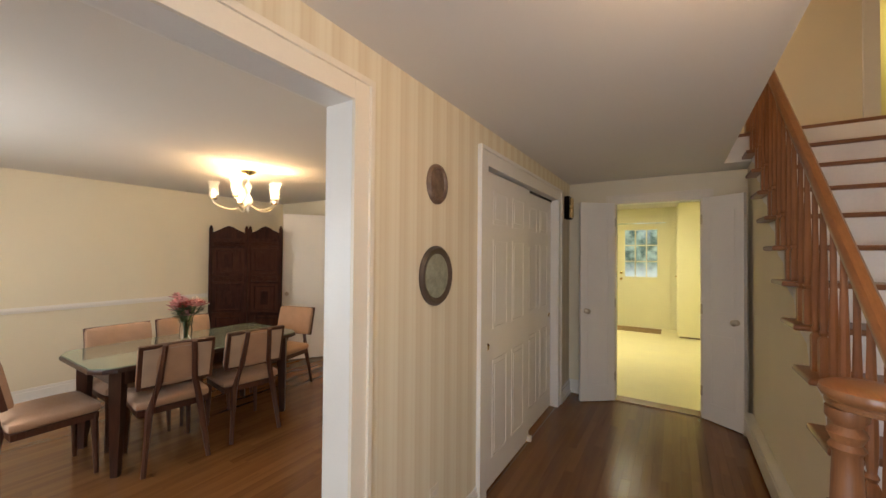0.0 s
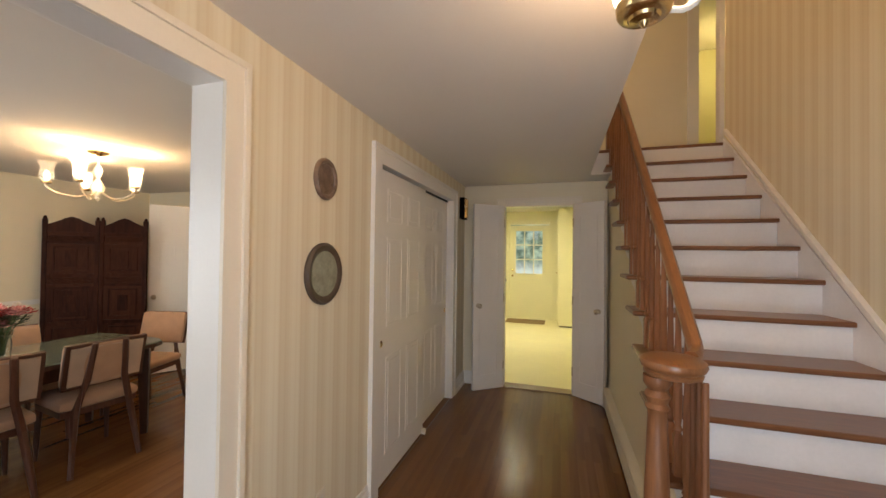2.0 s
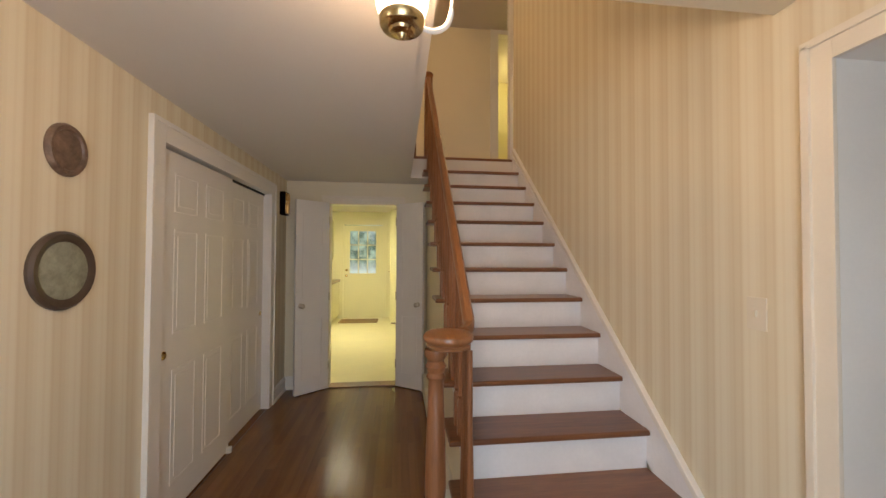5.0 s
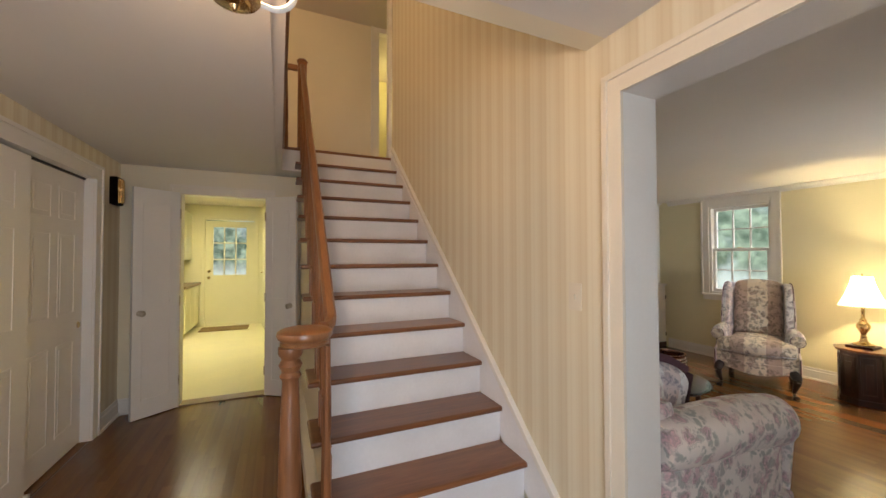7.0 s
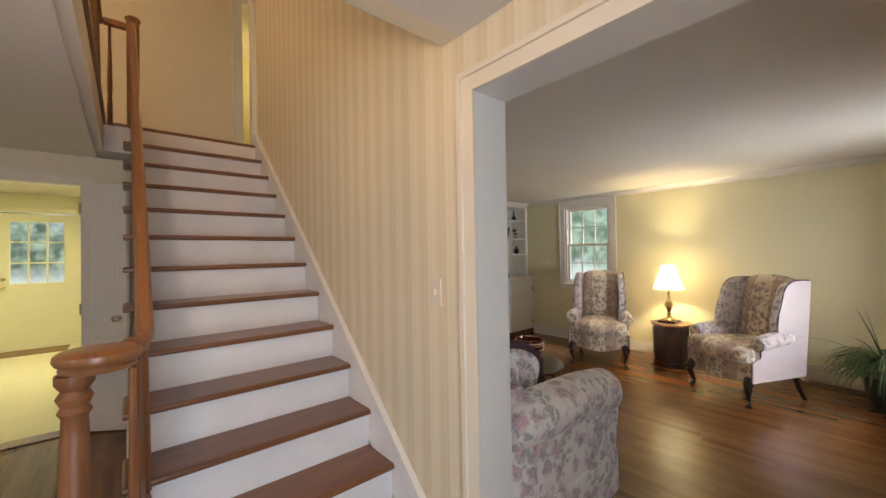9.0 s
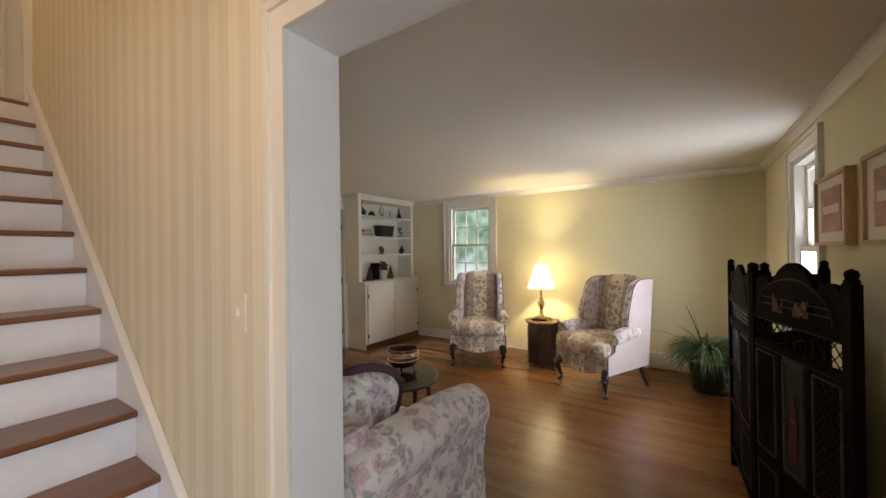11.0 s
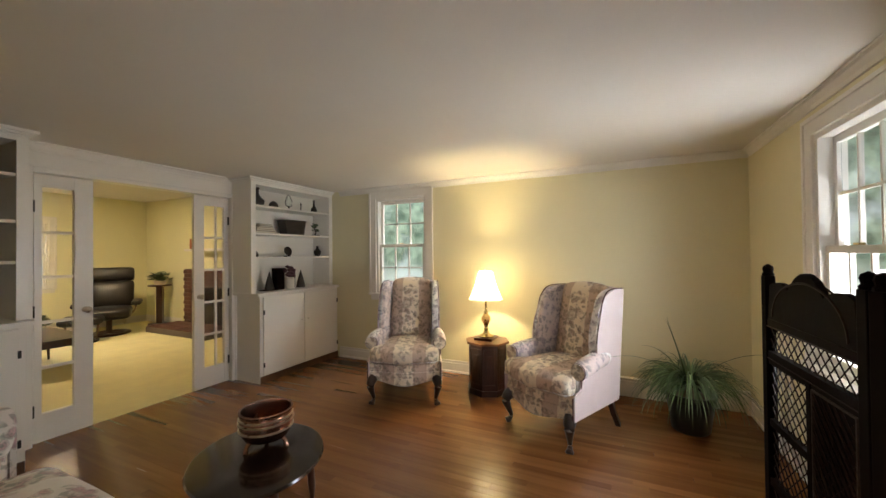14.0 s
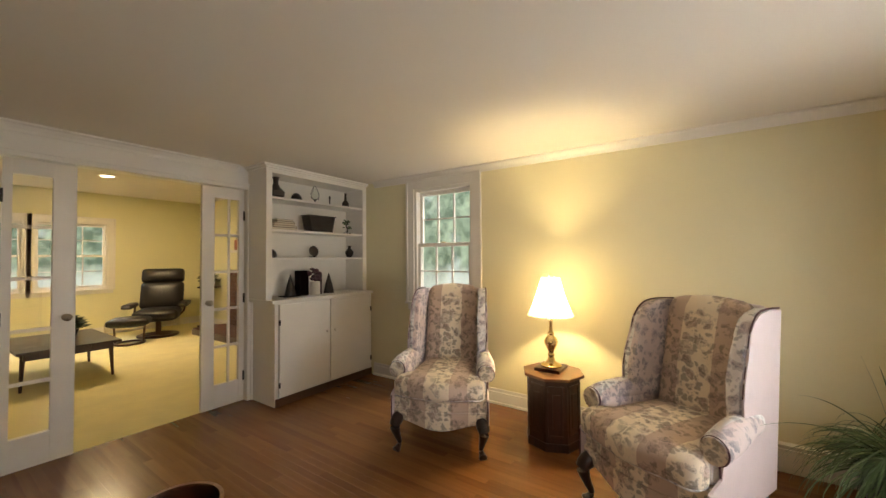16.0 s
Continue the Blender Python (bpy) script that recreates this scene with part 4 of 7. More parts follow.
    op = prism([(-0.345, 0.225), (0.345, 0.225), (0.345, 1.08), (0.25, 1.11), (0, 1.13), (-0.25, 1.11), (-0.345, 1.08)], 0.02, "y", 0.33, 0.006)
    for v in op.verts:
        v.co.y += 0.095 * (v.co.z - 0.225) / 0.86
    put("outside_back", op, M_PINK, "plain pale pink cloth on the back", smooth=False)
    return ch


wing_chair(pose(3.715, 1.47, 0, 0, 0, -67), "floral striped wing armchair on dark cabriole legs near the window")
wing_chair(pose(3.60, -0.055, 0, 0, 0, -121), "floral striped wing armchair with pale pink sides on cabriole legs")


def sofa():
    """Roll-arm sofa against the wall, facing +x; local frame is the room's."""
    so = thing("sofa", pose(0.20, 0.02, 0, 0, 0, 0), "cream sofa with pink and grey floral cloth and rolled arms", "sofa")
    L, D = 2.20, 0.97
    part("base", softbox(D / 2 - 0.02, L / 2 - 0.04, 0.13, 0.03, 8, (0.01, 0, 0), (D / 2 - 0.02, L / 2, 0.165)), M_SOFA, so, smooth=True)
    for z in (0.02,):
        for x in (0.08, D - 0.1):
            for y in (0.1, L - 0.1):
                part("foot", lathe([(0.02, 0.0), (0.028, 0.02), (0.03, 0.036)], 12, at=(x, y, 0)), M_MAHOGANY, so, smooth=True)
    n, w = 2, (L - 0.52) / 2
    for i in range(n):
        y = 0.26 + w * (i + 0.5)
        part("seat_cushion", softbox(0.40, w / 2 - 0.004, 0.085, 0.055, 9, (0.02, 0.0, 0.03), (0.63, y, 0.375)), M_SOFA, so, smooth=True)
        b = softbox(0.11, w / 2 - 0.006, 0.235, 0.08, 9, (0.05, 0.0, 0.02))
        bmesh.ops.transform(b, matrix=pose(0.27, y, 0.66, 0, -12, 0), verts=b.verts)
        part("back_cushion", b, M_SOFA, so, smooth=True)
    bk = softbox(0.09, L / 2 - 0.10, 0.36, 0.07, 8, (0, 0, 0.01), (0.10, L / 2, 0.47))
    part("back", bk, M_SOFA, so, smooth=True)
    for y, s in ((0.15, -1), (L - 0.15, 1)):
        part("arm", softbox(0.44, 0.085, 0.27, 0.05, 8, (0.01, 0.012, 0), (0.47, y, 0.335)), M_SOFA, so, smooth=True)
        rl = tube(curve_points([(0.03, y + s * 0.02, 0.655), (0.35, y + s * 0.02, 0.645), (0.62, y + s * 0.02, 0.635), (0.87, y + s * 0.02, 0.605), (0.93, y + s * 0.02, 0.595)], 5),
                  [0.10, 0.112, 0.116, 0.118, 0.119, 0.12, 0.12, 0.12, 0.121, 0.121, 0.121, 0.122, 0.122, 0.122, 0.122, 0.122, 0.122, 0.12, 0.116, 0.108, 0.09], 22)
        part("arm_roll", rl, M_SOFA, so, smooth=True)
        face = prism([(y + s * 0.02 + 0.095 * math.cos(a), 0.60 + 0.095 * math.sin(a)) for a in [math.pi * (-0.2 + 1.4 * i / 14) for i in range(15)]] + [(y - 0.075, 0.10), (y + 0.075, 0.10)], 0.02, "x", 0.915, 0.007)
        part("arm_front", face, M_SOFA, so, smooth=True)
    return so


sofa()


def fringed_pillow(m, label, mat, sides):
    p = thing("pillow", m, label, "pillow", "sofa pillows")
    def sag(bm):
        for v in bm.verts:
            v.co.z += 0.016 * math.sin(15 * v.co.x + 0.6) * (v.co.z / 0.22)
            v.co.x += 0.010 * math.sin(17 * v.co.z) * (v.co.x / 0.22)
        return bm
    part("cover", sag(softbox(0.22, 0.06, 0.22, 0.058, 12, (0, 0.03, 0))), mat, p, smooth=True)
    if sides:
        bm = bmesh.new()
        rng = random.Random(5)
        for side in sides:
            for i in range(230):
                u = -0.225 + 0.45 * i / 229
                q = {0: (u, 0.222), 1: (u, -0.222), 2: (0.222, u), 3: (-0.222, u)}[side]
                o = {0: (0, 1), 1: (0, -1), 2: (1, 0), 3: (-1, 0)}[side]
                ln = 0.030 + 0.006 * rng.random()
                for lean in (-0.009, 0.009):
                    sway = lean + rng.uniform(-0.006, 0.006)
                    tube([(q[0] * 0.97, 0, q[1] * 0.97), (q[0] + o[0] * ln, sway, q[1] + o[1] * ln)], [0.0035, 0.0028], 3, bm)
        tagged(part("fringe", sag(bm), M_PIPING, p, "dark purple brush fringe"), kind="stuff")
    return p


fringed_pillow(pose(0.51, 0.42, 0.675, 6, 15, -11), "floral pillow with a dark purple fringe on the sofa", M_FLORAL_BLUE, (0, 1, 2, 3))
fringed_pillow(pose(0.70, 1.76, 0.655, 38, 0, -30), "floral square pillow with a dark fringed edge in the sofa corner", M_SOFA, (1,))


# tables, lamp and things on them
def coffee_table():
    t = thing("coffee_table", pose(1.68, 1.10, 0, 0, 0, 45), "round black lacquered coffee table with slim wooden legs", "coffee table")
    top = lathe([(0.30, 0.425), (0.318, 0.428), (0.325, 0.437), (0.32, 0.447), (0.30, 0.45)], 48)
    bmesh.ops.scale(top, vec=(1.08, 0.92, 1), verts=top.verts)
    part("tabletop", top, M_BLACK, t, smooth=True)
    ap = lathe([(0.25, 0.39), (0.255, 0.392), (0.255, 0.424), (0.25, 0.4245)], 36)
    part("apron", ap, M_MAHOGANY, t, smooth=True)
    for a in (20, 110, 200, 290):
        c, s = math.cos(radians(a)), math.sin(radians(a))
        part("leg", tube([(0.24 * c, 0.24 * s, 0.41), (0.255 * c, 0.255 * s, 0.2), (0.265 * c, 0.265 * s, 0.0)], [0.021, 0.018, 0.013], 10), M_WALNUT, t, "tapered wooden leg", smooth=True)


def copper_pot():
    p = thing("copper_pot", pose(1.755, 1.14, 0.45, 0, 0, 20), "banded copper bowl on small feet standing on the coffee table", "bowl")
    part("bowl", lathe([(0.06, 0.035), (0.10, 0.05), (0.122, 0.09), (0.125, 0.15), (0.118, 0.165), (0.128, 0.178), (0.128, 0.186), (0.116, 0.186), (0.112, 0.165), (0.116, 0.13), (0.105, 0.075), (0.05, 0.05)], 32), M_COPPER, p, smooth=True)
    for z, r in ((0.10, 0.126), (0.135, 0.128), (0.155, 0.125)):
        part("band", lathe([(r - 0.004, z - 0.005), (r + 0.003, z - 0.003), (r + 0.003, z + 0.003), (r - 0.004, z + 0.005)], 32, cap=False), M_NICKEL, p, "pale metal band", smooth=True)
    for a in (30, 150, 270):
        c, s = math.cos(radians(a)), math.sin(radians(a))
        part("foot", tube([(0.07 * c, 0.07 * s, 0.055), (0.10 * c, 0.10 * s, 0.03), (0.105 * c, 0.105 * s, 0.001)], [0.012, 0.01, 0.013], 8), M_COPPER, p, smooth=True)


def lamp_table():
    t = thing("end_table", pose(4.07, 0.745, 0, 0, 0, -20), "dark mahogany octagonal end table between the armchairs", "end table")
    def octagon(r):
        return [(r * math.cos(radians(22.5 + 45 * i)), r * math.sin(radians(22.5 + 45 * i))) for i in range(8)]
    part("tabletop", prism(octagon(0.228), 0.022, "z", 0.498, 0.006), wood_top, t, "brown polished octagonal top")
    part("body", prism(octagon(0.195), 0.44, "z", 0.058, 0.004), M_MAHOGANY, t)
    part("plinth", prism(octagon(0.205), 0.058, "z", 0.0, 0.006), M_MAHOGANY, t)
    for i in range(8):
        a = radians(45 * i)
        r = 0.195 * math.cos(radians(22.5))
        bm = bmesh.new()
        for u0, u1, v0, v1 in ((-0.058, -0.044, 0.10, 0.46), (0.044, 0.058, 0.10, 0.46), (-0.044, 0.044, 0.10, 0.115), (-0.044, 0.044, 0.445, 0.46), (-0.026, 0.026, 0.16, 0.40)):
            add_box(bm, (u0, r, v0), (u1, r + 0.006, v1), 0.002)
        bmesh.ops.rotate(bm, matrix=Matrix.Rotation(a, 3, "Z"), verts=bm.verts)
        part("side_panel", bm, M_MAHOGANY, t)


wood_top = wood_material("brown_table_top", (0.09, 0.034, 0.014), (0.18, 0.075, 0.03), 0.3, grain=(3, 14, 14), coat=0.2)


def table_lamp():
    l = thing("table_lamp", pose(4.10, 0.765, 0.545), "lit brass table lamp with a cream pleated shade", "lamp")
    part("base", lathe([(0.075, 0.0), (0.078, 0.008), (0.07, 0.016), (0.05, 0.022), (0.03, 0.04), (0.022, 0.07), (0.026, 0.085), (0.018, 0.10), (0.03, 0.13), (0.048, 0.165), (0.052, 0.19), (0.04, 0.215), (0.022, 0.235), (0.026, 0.25), (0.014, 0.265), (0.011, 0.32), (0.016, 0.33), (0.012, 0.35), (0.012, 0.42), (0.002, 0.425)], 24), M_BRASS, l, "polished brass baluster stem", smooth=True)
    sh = bmesh.new()
    seg, rows = 96, 8
    prev = None
    for k in range(rows + 1):
        u = k / rows
        r = 0.17 - 0.098 * (1 - (1 - u) ** 1.5)
        z = 0.385 + 0.29 * u
        ring = [sh.verts.new(((r + (0.0025 if i % 2 else -0.0025)) * math.cos(2 * math.pi * i / seg), (r + (0.0025 if i % 2 else -0.0025)) * math.sin(2 * math.pi * i / seg), z)) for i in range(seg)]
        if prev:
            for i in range(seg):
                sh.faces.new((prev[i], prev[(i + 1) % seg], ring[(i + 1) % seg], ring[i]))
        prev = ring
    part("shade", sh, M_SHADE, l, "cream pleated bell shade")
    part("bulb", lathe([(0.012, 0.425), (0.028, 0.46), (0.03, 0.485), (0.02, 0.51), (0.002, 0.518)], 16), M_BULB, l, smooth=True)
    part("finial", lathe([(0.004, 0.66), (0.008, 0.68), (0.01, 0.69), (0.003, 0.705)], 12), M_BRASS, l, smooth=True)
    bm = bmesh.new()
    for s in (-1, 1):
        tube(curve_points([(0, s * 0.012, 0.42), (0, s * 0.06, 0.50), (0, s * 0.04, 0.62), (0, 0, 0.665)], 5), 0.002, 6, bm)
    part("harp", bm, M_BRASS, l)


coffee_table()
copper_pot()
lamp_table()
tagged(part("book", box((3.99, 0.67, 0.5205), (4.20, 0.86, 0.5445), 0.004), M_MAHOGANY), "dark bound flat book under the table lamp", "book")
table_lamp()


def spider_plant():
    """Arching strap leaves from a dark pot on the floor."""
    p = thing("potted_plant", pose(3.92, -0.98, 0), "green spider plant with arching leaves in a dark pot", "plant")
    part("pot", lathe([(0.12, 0.0), (0.13, 0.01), (0.165, 0.25), (0.18, 0.27), (0.18, 0.30), (0.16, 0.30), (0.155, 0.27)], 28), M_POT, p, smooth=True)
    part("soil", lathe([(0.155, 0.262), (0.06, 0.30), (0.02, 0.335)], 20), M_GAP, p)
    rng = random.Random(11)
    bm, bp = bmesh.new(), bmesh.new()
    def blade(tgt, az, e0, droop, length, w):
        """One strap leaf that leaves the crown at angle e0 and bends over by droop."""
        c, s = math.cos(az), math.sin(az)
        r, z, prev, n = 0.03, 0.34, None, 12
        for k in range(n + 1):
            t = k / n
            px, py = min(r * c, 0.53), max(r * s, -0.50)
            ww = w * min(1.0, 0.5 + 2.5 * t) * (1 - t ** 2.5) + 0.0006
            zz = max(z, 0.012)
            v = (tgt.verts.new((px - s * ww, py + c * ww, zz + ww * 0.5)), tgt.verts.new((px, py, zz)), tgt.verts.new((px + s * ww, py - c * ww, zz + ww * 0.5)))
            if prev:
                tgt.faces.new((prev[0], prev[1], v[1], v[0]))
                tgt.faces.new((prev[1], prev[2], v[2], v[1]))
            prev = v
            bend = e0 - droop * t ** 1.1
            r += length / n * math.cos(bend)
            z += length / n * math.sin(bend)
    for i in range(420):
        e0 = rng.uniform(0.35, 1.4)
        blade(bp if rng.random() < 0.2 else bm, rng.uniform(0, 2 * math.pi), e0, e0 + rng.uniform(1.15, 1.75), rng.uniform(0.30, 0.54), rng.uniform(0.004, 0.0075))
    for az, e0, droop, length in ((2.6, 1.15, 0.25, 0.66), (1.2, 1.40, 0.15, 0.56), (2.2, 0.80, 1.0, 0.78), (0.6, 0.9, 1.3, 0.6), (3.4, 0.75, 0.9, 0.75), (5.0, 0.9, 1.2, 0.7)):
        blade(bm, az, e0, droop, length, 0.007)
    tagged(part("leaves", bm, M_LEAF, p, smooth=True), kind="stuff")
    tagged(part("pale_leaves", bp, M_LEAF_PALE, p, smooth=True), kind="stuff")


spider_plant()


def heater(name, axis, face, out, a0, a1, group):
    """Baseboard radiator: sheet cover with a damper slot above and an open gap below."""
    h = thing(name, Matrix.Identity(4), "cream enamelled baseboard heater along the wall", "heater", group)
    def slab(bm, d0, d1, u0, u1, z0, z1, bev=0.003):
        a, b = ((face + out * d0, u0, z0), (face + out * d1, u1, z1)) if axis == "x" else ((u0, face + out * d0, z0), (u1, face + out * d1, z1))
        add_box(bm, a, b, bev)
    bm = bmesh.new()
    slab(bm, 0.001, 0.012, a0, a1, 0.0, 0.19)
    part("back_plate", bm, M_HEATER, h)
    bm = bmesh.new()
    slab(bm, 0.05, 0.062, a0, a1, 0.045, 0.165)
    part("front_cover", bm, M_HEATER, h)
    bm = bmesh.new()
    slab(bm, 0.012, 0.06, a0, a1, 0.18, 0.19)
    part("top_lip", bm, M_HEATER, h)
    bm = bmesh.new()
    slab(bm, 0.013, 0.049, a0 + 0.01, a1 - 0.01, 0.05, 0.12, 0)
    part("fins", bm, M_DARKMETAL, h, "dark finned pipe")
    for u in (a0, a1 - 0.03):
        bm = bmesh.new()
        slab(bm, 0.0125, 0.064, u, u + 0.03, 0.0, 0.192)
        part("end_cap", bm, M_HEATER, h)


heater("baseboard_heater", "x", XE, -1, -1.49, -0.40, "baseboard heaters")


def framed_picture(x0, x1, z0, z1, label):
    p = thing("framed_picture", pose((x0 + x1) / 2, YS, (z0 + z1) / 2), label, "picture", "pictures on the living room wall")
    hx, hz = (x1 - x0) / 2, (z1 - z0) / 2
    f = bmesh.new()
    for a, b in (((-hx, 0.001, -hz), (-hx + 0.022, 0.045, hz)), ((hx - 0.022, 0.001, -hz), (hx, 0.045, hz)), ((-hx + 0.022, 0.001, hz - 0.022), (hx - 0.022, 0.045, hz)), ((-hx + 0.022, 0.001, -hz), (hx - 0.022, 0.045, -hz + 0.022))):
        add_box(f, a, b, 0.003)
    part("frame", f, M_LIGHTWOOD, p)
    part("mount", box((-hx + 0.022, 0.004, -hz + 0.022), (hx - 0.022, 0.03, hz - 0.022)), M_MAT, p)
    w, h = hx * 0.62, hz * 0.62
    part("print", box((-w, 0.0301, -h), (w, 0.0335, h)), M_ART, p, "faded rose coloured print")
    part("print_band", box((-w * 0.8, 0.0336, -h * 0.15), (w * 0.8, 0.0345, h * 0.2)), M_PINK, p)


framed_picture(1.99, 2.52, 1.43, 1.82, "framed rose print with a wide white mount")
framed_picture(1.25, 1.79, 1.43, 1.82, "framed rose print with a wide white mount")


# folding screens
def lattice(bm, u0, u1, v0, v1, step=0.036, r=0.0022):
    """Crossed diagonal bars clipped to a rectangle in the u-v plane."""
    w, h = u1 - u0, v1 - v0
    n = int((w + h) / step)
    for i in range(1, n):
        s = i * step
        a = (min(s, w), max(0.0, s - w))
        b = (max(0.0, s - h), min(s, h))
        for flip in (False, True):
            p, q = a, b
            if flip:
                p, q = (w - p[0], p[1]), (w - q[0], q[1])
            tube([(u0 + p[0], 0.002 if flip else -0.002, v0 + p[1]), (u0 + q[0], 0.002 if flip else -0.002, v0 + q[1])], r, 4, bm)


def scallop_top(w, z0, z1, widths, heights):
    """Outline of a crest of lobes, given by their shares of the width and of the height."""
    out = [(-w / 2, z0)]
    x = -w / 2
    for share, hh in zip(widths, heights):
        ww = w * share
        for i in range(1, 10):
            t = i / 10
            out.append((x + ww * t, z0 + (z1 - z0) * (0.55 + (hh - 0.55) * math.sin(math.pi * t) ** 0.8)))
        x += ww
        if x < w / 2 - 0.01:
            out.append((x, z0 + (z1 - z0) * 0.53))
    out.append((w / 2, z0))
    return out


def cusped(u0, u1, v0, v1, n=9):
    """Outline of a board whose lower edge is cut to a cusped arch."""
    w = u1 - u0
    out = [(u1, v0), (u1, v1), (u0, v1), (u0, v0), (u0 + 0.10 * w, v0)]
    for i in range(1, n):
        t = i / n
        out.append((u0 + w * (0.10 + 0.80 * t), v0 + (v1 - v0) * 0.72 * math.sin(math.pi * t) ** 0.6 * (0.88 + 0.12 * math.cos(math.pi * 6 * t))))
    return out + [(u1 - 0.10 * w, v0)]


def bell(u, v, w, h):
    """Outline of a soft, uneven painted patch standing at (u, v)."""
    out = []
    for i in range(22):
        a = 2 * math.pi * i / 22 - math.pi / 2
        r = 1 + 0.10 * math.sin(3 * a + 40 * u) + 0.06 * math.sin(5 * a + 1)
        k = (1 + math.sin(a)) / 2
        out.append((u + w * (1.05 - 0.55 * k) * r * math.cos(a), v + h * k * (0.94 + 0.06 * r)))
    return out


def black_screen_panel(scr, m, w, painted, open_left, H=1.30):
    """One leaf of the screen: posts, crest, rails, lattices, carved and painted boards."""
    def put(name, bm, mat, label=""):
        bmesh.ops.transform(bm, matrix=m, verts=bm.verts)
        return part(name, bm, mat, scr, label)
    def border(u0, u1, v0, v1, d, t=0.006):
        """A thin raised bead round a board, on the side d."""
        bm = bmesh.new()
        for a, b, c, e in ((u0, u0 + t, v0, v1), (u1 - t, u1, v0, v1), (u0 + t, u1 - t, v0, v0 + t), (u0 + t, u1 - t, v1 - t, v1)):
            add_box(bm, (a, d * 0.009, c), (b, d * 0.0155, e))
        put("moulding", bm, M_WORN, "worn pale bead")
    for s in (-1, 1):
        p = bmesh.new()
        add_box(p, (s * w / 2 - 0.022, -0.018, 0), (s * w / 2 + 0.022, 0.018, H), 0.004)
        lathe([(0.02, 0), (0.022, 0.008), (0.016, 0.016), (0.020, 0.03), (0.016, 0.042), (0.003, 0.05)], 12, p, (s * w / 2, 0, H))
        put("post", p, M_EBONY)
    iw = w - 0.044
    lobes = ((0.24, 0.52, 0.24), (0.72, 1.0, 0.72)) if painted else ((0.30, 0.40, 0.30), (0.66, 0.86, 0.66))
    put("crest", prism(scallop_top(iw, 1.12, 1.36, *lobes), 0.022, "y", -0.011, 0.003), M_EBONY)
    for z0, z1 in ((1.085, 1.12), (0.955, 0.985), (0.42, 0.45), (0.10, 0.14)):
        put("rail", box((-iw / 2, -0.014, z0), (iw / 2, 0.014, z1), 0.003), M_EBONY)
    lt = bmesh.new()
    lattice(lt, -iw / 2, iw / 2, 0.985, 1.085, 0.05, 0.0026)
    col = iw * 0.5
    if open_left:
        for v0, v1 in ((0.70, 0.93), (0.45, 0.67), (0.16, 0.42)):
            lattice(lt, -iw / 2 + 0.004, -iw / 2 + col - 0.004, v0, v1, 0.048, 0.0026)
    tagged(put("lattice", lt, M_FRET, "pierced diagonal lattice"), kind="stuff")
    if open_left:
        put("stile", box((-iw / 2 + col, -0.012, 0.14), (-iw / 2 + col + 0.03, 0.012, 0.955), 0.003), M_EBONY)
        put("rail", box((-iw / 2, -0.012, 0.67), (-iw / 2 + col, 0.012, 0.70), 0.003), M_EBONY)
        put("rail", box((-iw / 2, -0.012, 0.93), (-iw / 2 + col, 0.012, 0.955), 0.002), M_EBONY)
        cells = [(-iw / 2 + col + 0.03, iw / 2)]
    else:
        t = iw / 3
        cells = [(-iw / 2, -iw / 2 + t - 0.016), (-iw / 2 + t + 0.016, iw / 2 - t - 0.016), (iw / 2 - t + 0.016, iw / 2)]
        for u in (-iw / 2 + t, iw / 2 - t):
            put("stile", box((u - 0.016, -0.013, 0.14), (u + 0.016, 0.013, 0.955), 0.003), M_EBONY)
    for i, (u0, u1) in enumerate(cells):
        pic = painted and i == 1
        put("carved_board", box((u0, -0.009, 0.45), (u1, 0.009, 0.955), 0.002), M_PAINTGREEN if pic else M_EBONY)
        if i == 1 and not open_left:
            put("arched_board", prism(cusped(u0, u1, 0.14, 0.42), 0.014, "y", -0.007), M_EBONY)
        else:
            put("carved_board", box((u0, -0.008, 0.14), (u1, 0.008, 0.42), 0.002), M_EBONY)
        for d in (-1, 1):
            border(u0 + 0.012, u1 - 0.012, 0.47, 0.935, d)
            if i != 1 or open_left:
                border(u0 + 0.012, u1 - 0.012, 0.16, 0.40, d, 0.004)
            if pic:
                um = (u0 + u1) / 2
                hw = (u1 - u0) / 2 - 0.02
                for z in (0.57, 0.66):
                    put("painted_line", box((u0 + 0.02, d * 0.0095, z), (u1 - 0.02, d * 0.0105, z + 0.005)), M_WORN)
                put("painted_motif", prism(bell(um, 0.51, hw * 0.62, 0.30), d * 0.002, "y", d * 0.0108), M_PAINTPINK, "rose painted bell shape")
                put("painted_motif", prism(bell(um, 0.515, hw * 0.34, 0.17), d * 0.001, "y", d * 0.0131), M_PAINTRED, "dark red painted shape")
                put("painted_line", box((um - hw * 0.22, d * 0.0131, 0.69), (um + hw * 0.22, d * 0.014, 0.705)), M_PAINTGOLD)
            else:
                lat = bmesh.new()
                lattice(lat, u0 + 0.02, u1 - 0.02, 0.48, 0.925, 0.04, 0.0034)
                for v in lat.verts:
                    v.co.y += d * 0.0105
                tagged(put("fretwork", lat, M_FRET, "carved diagonal fretwork"), kind="stuff")
    for d in (-1, 1):
        bead = bmesh.new()
        arc = [(iw * 0.42 * math.cos(math.pi * i / 18), d * 0.0125, 1.135 + 0.155 * math.sin(math.pi * i / 18)) for i in range(19)]
        tube(arc, 0.004, 5, bead)
        put("crest_moulding", bead, M_FRET)
        for z in (0.953, 1.088):
            put("rail_bead", box((-iw / 2, d * 0.0145, z), (iw / 2, d * 0.0165, z + 0.004)), M_FRET)
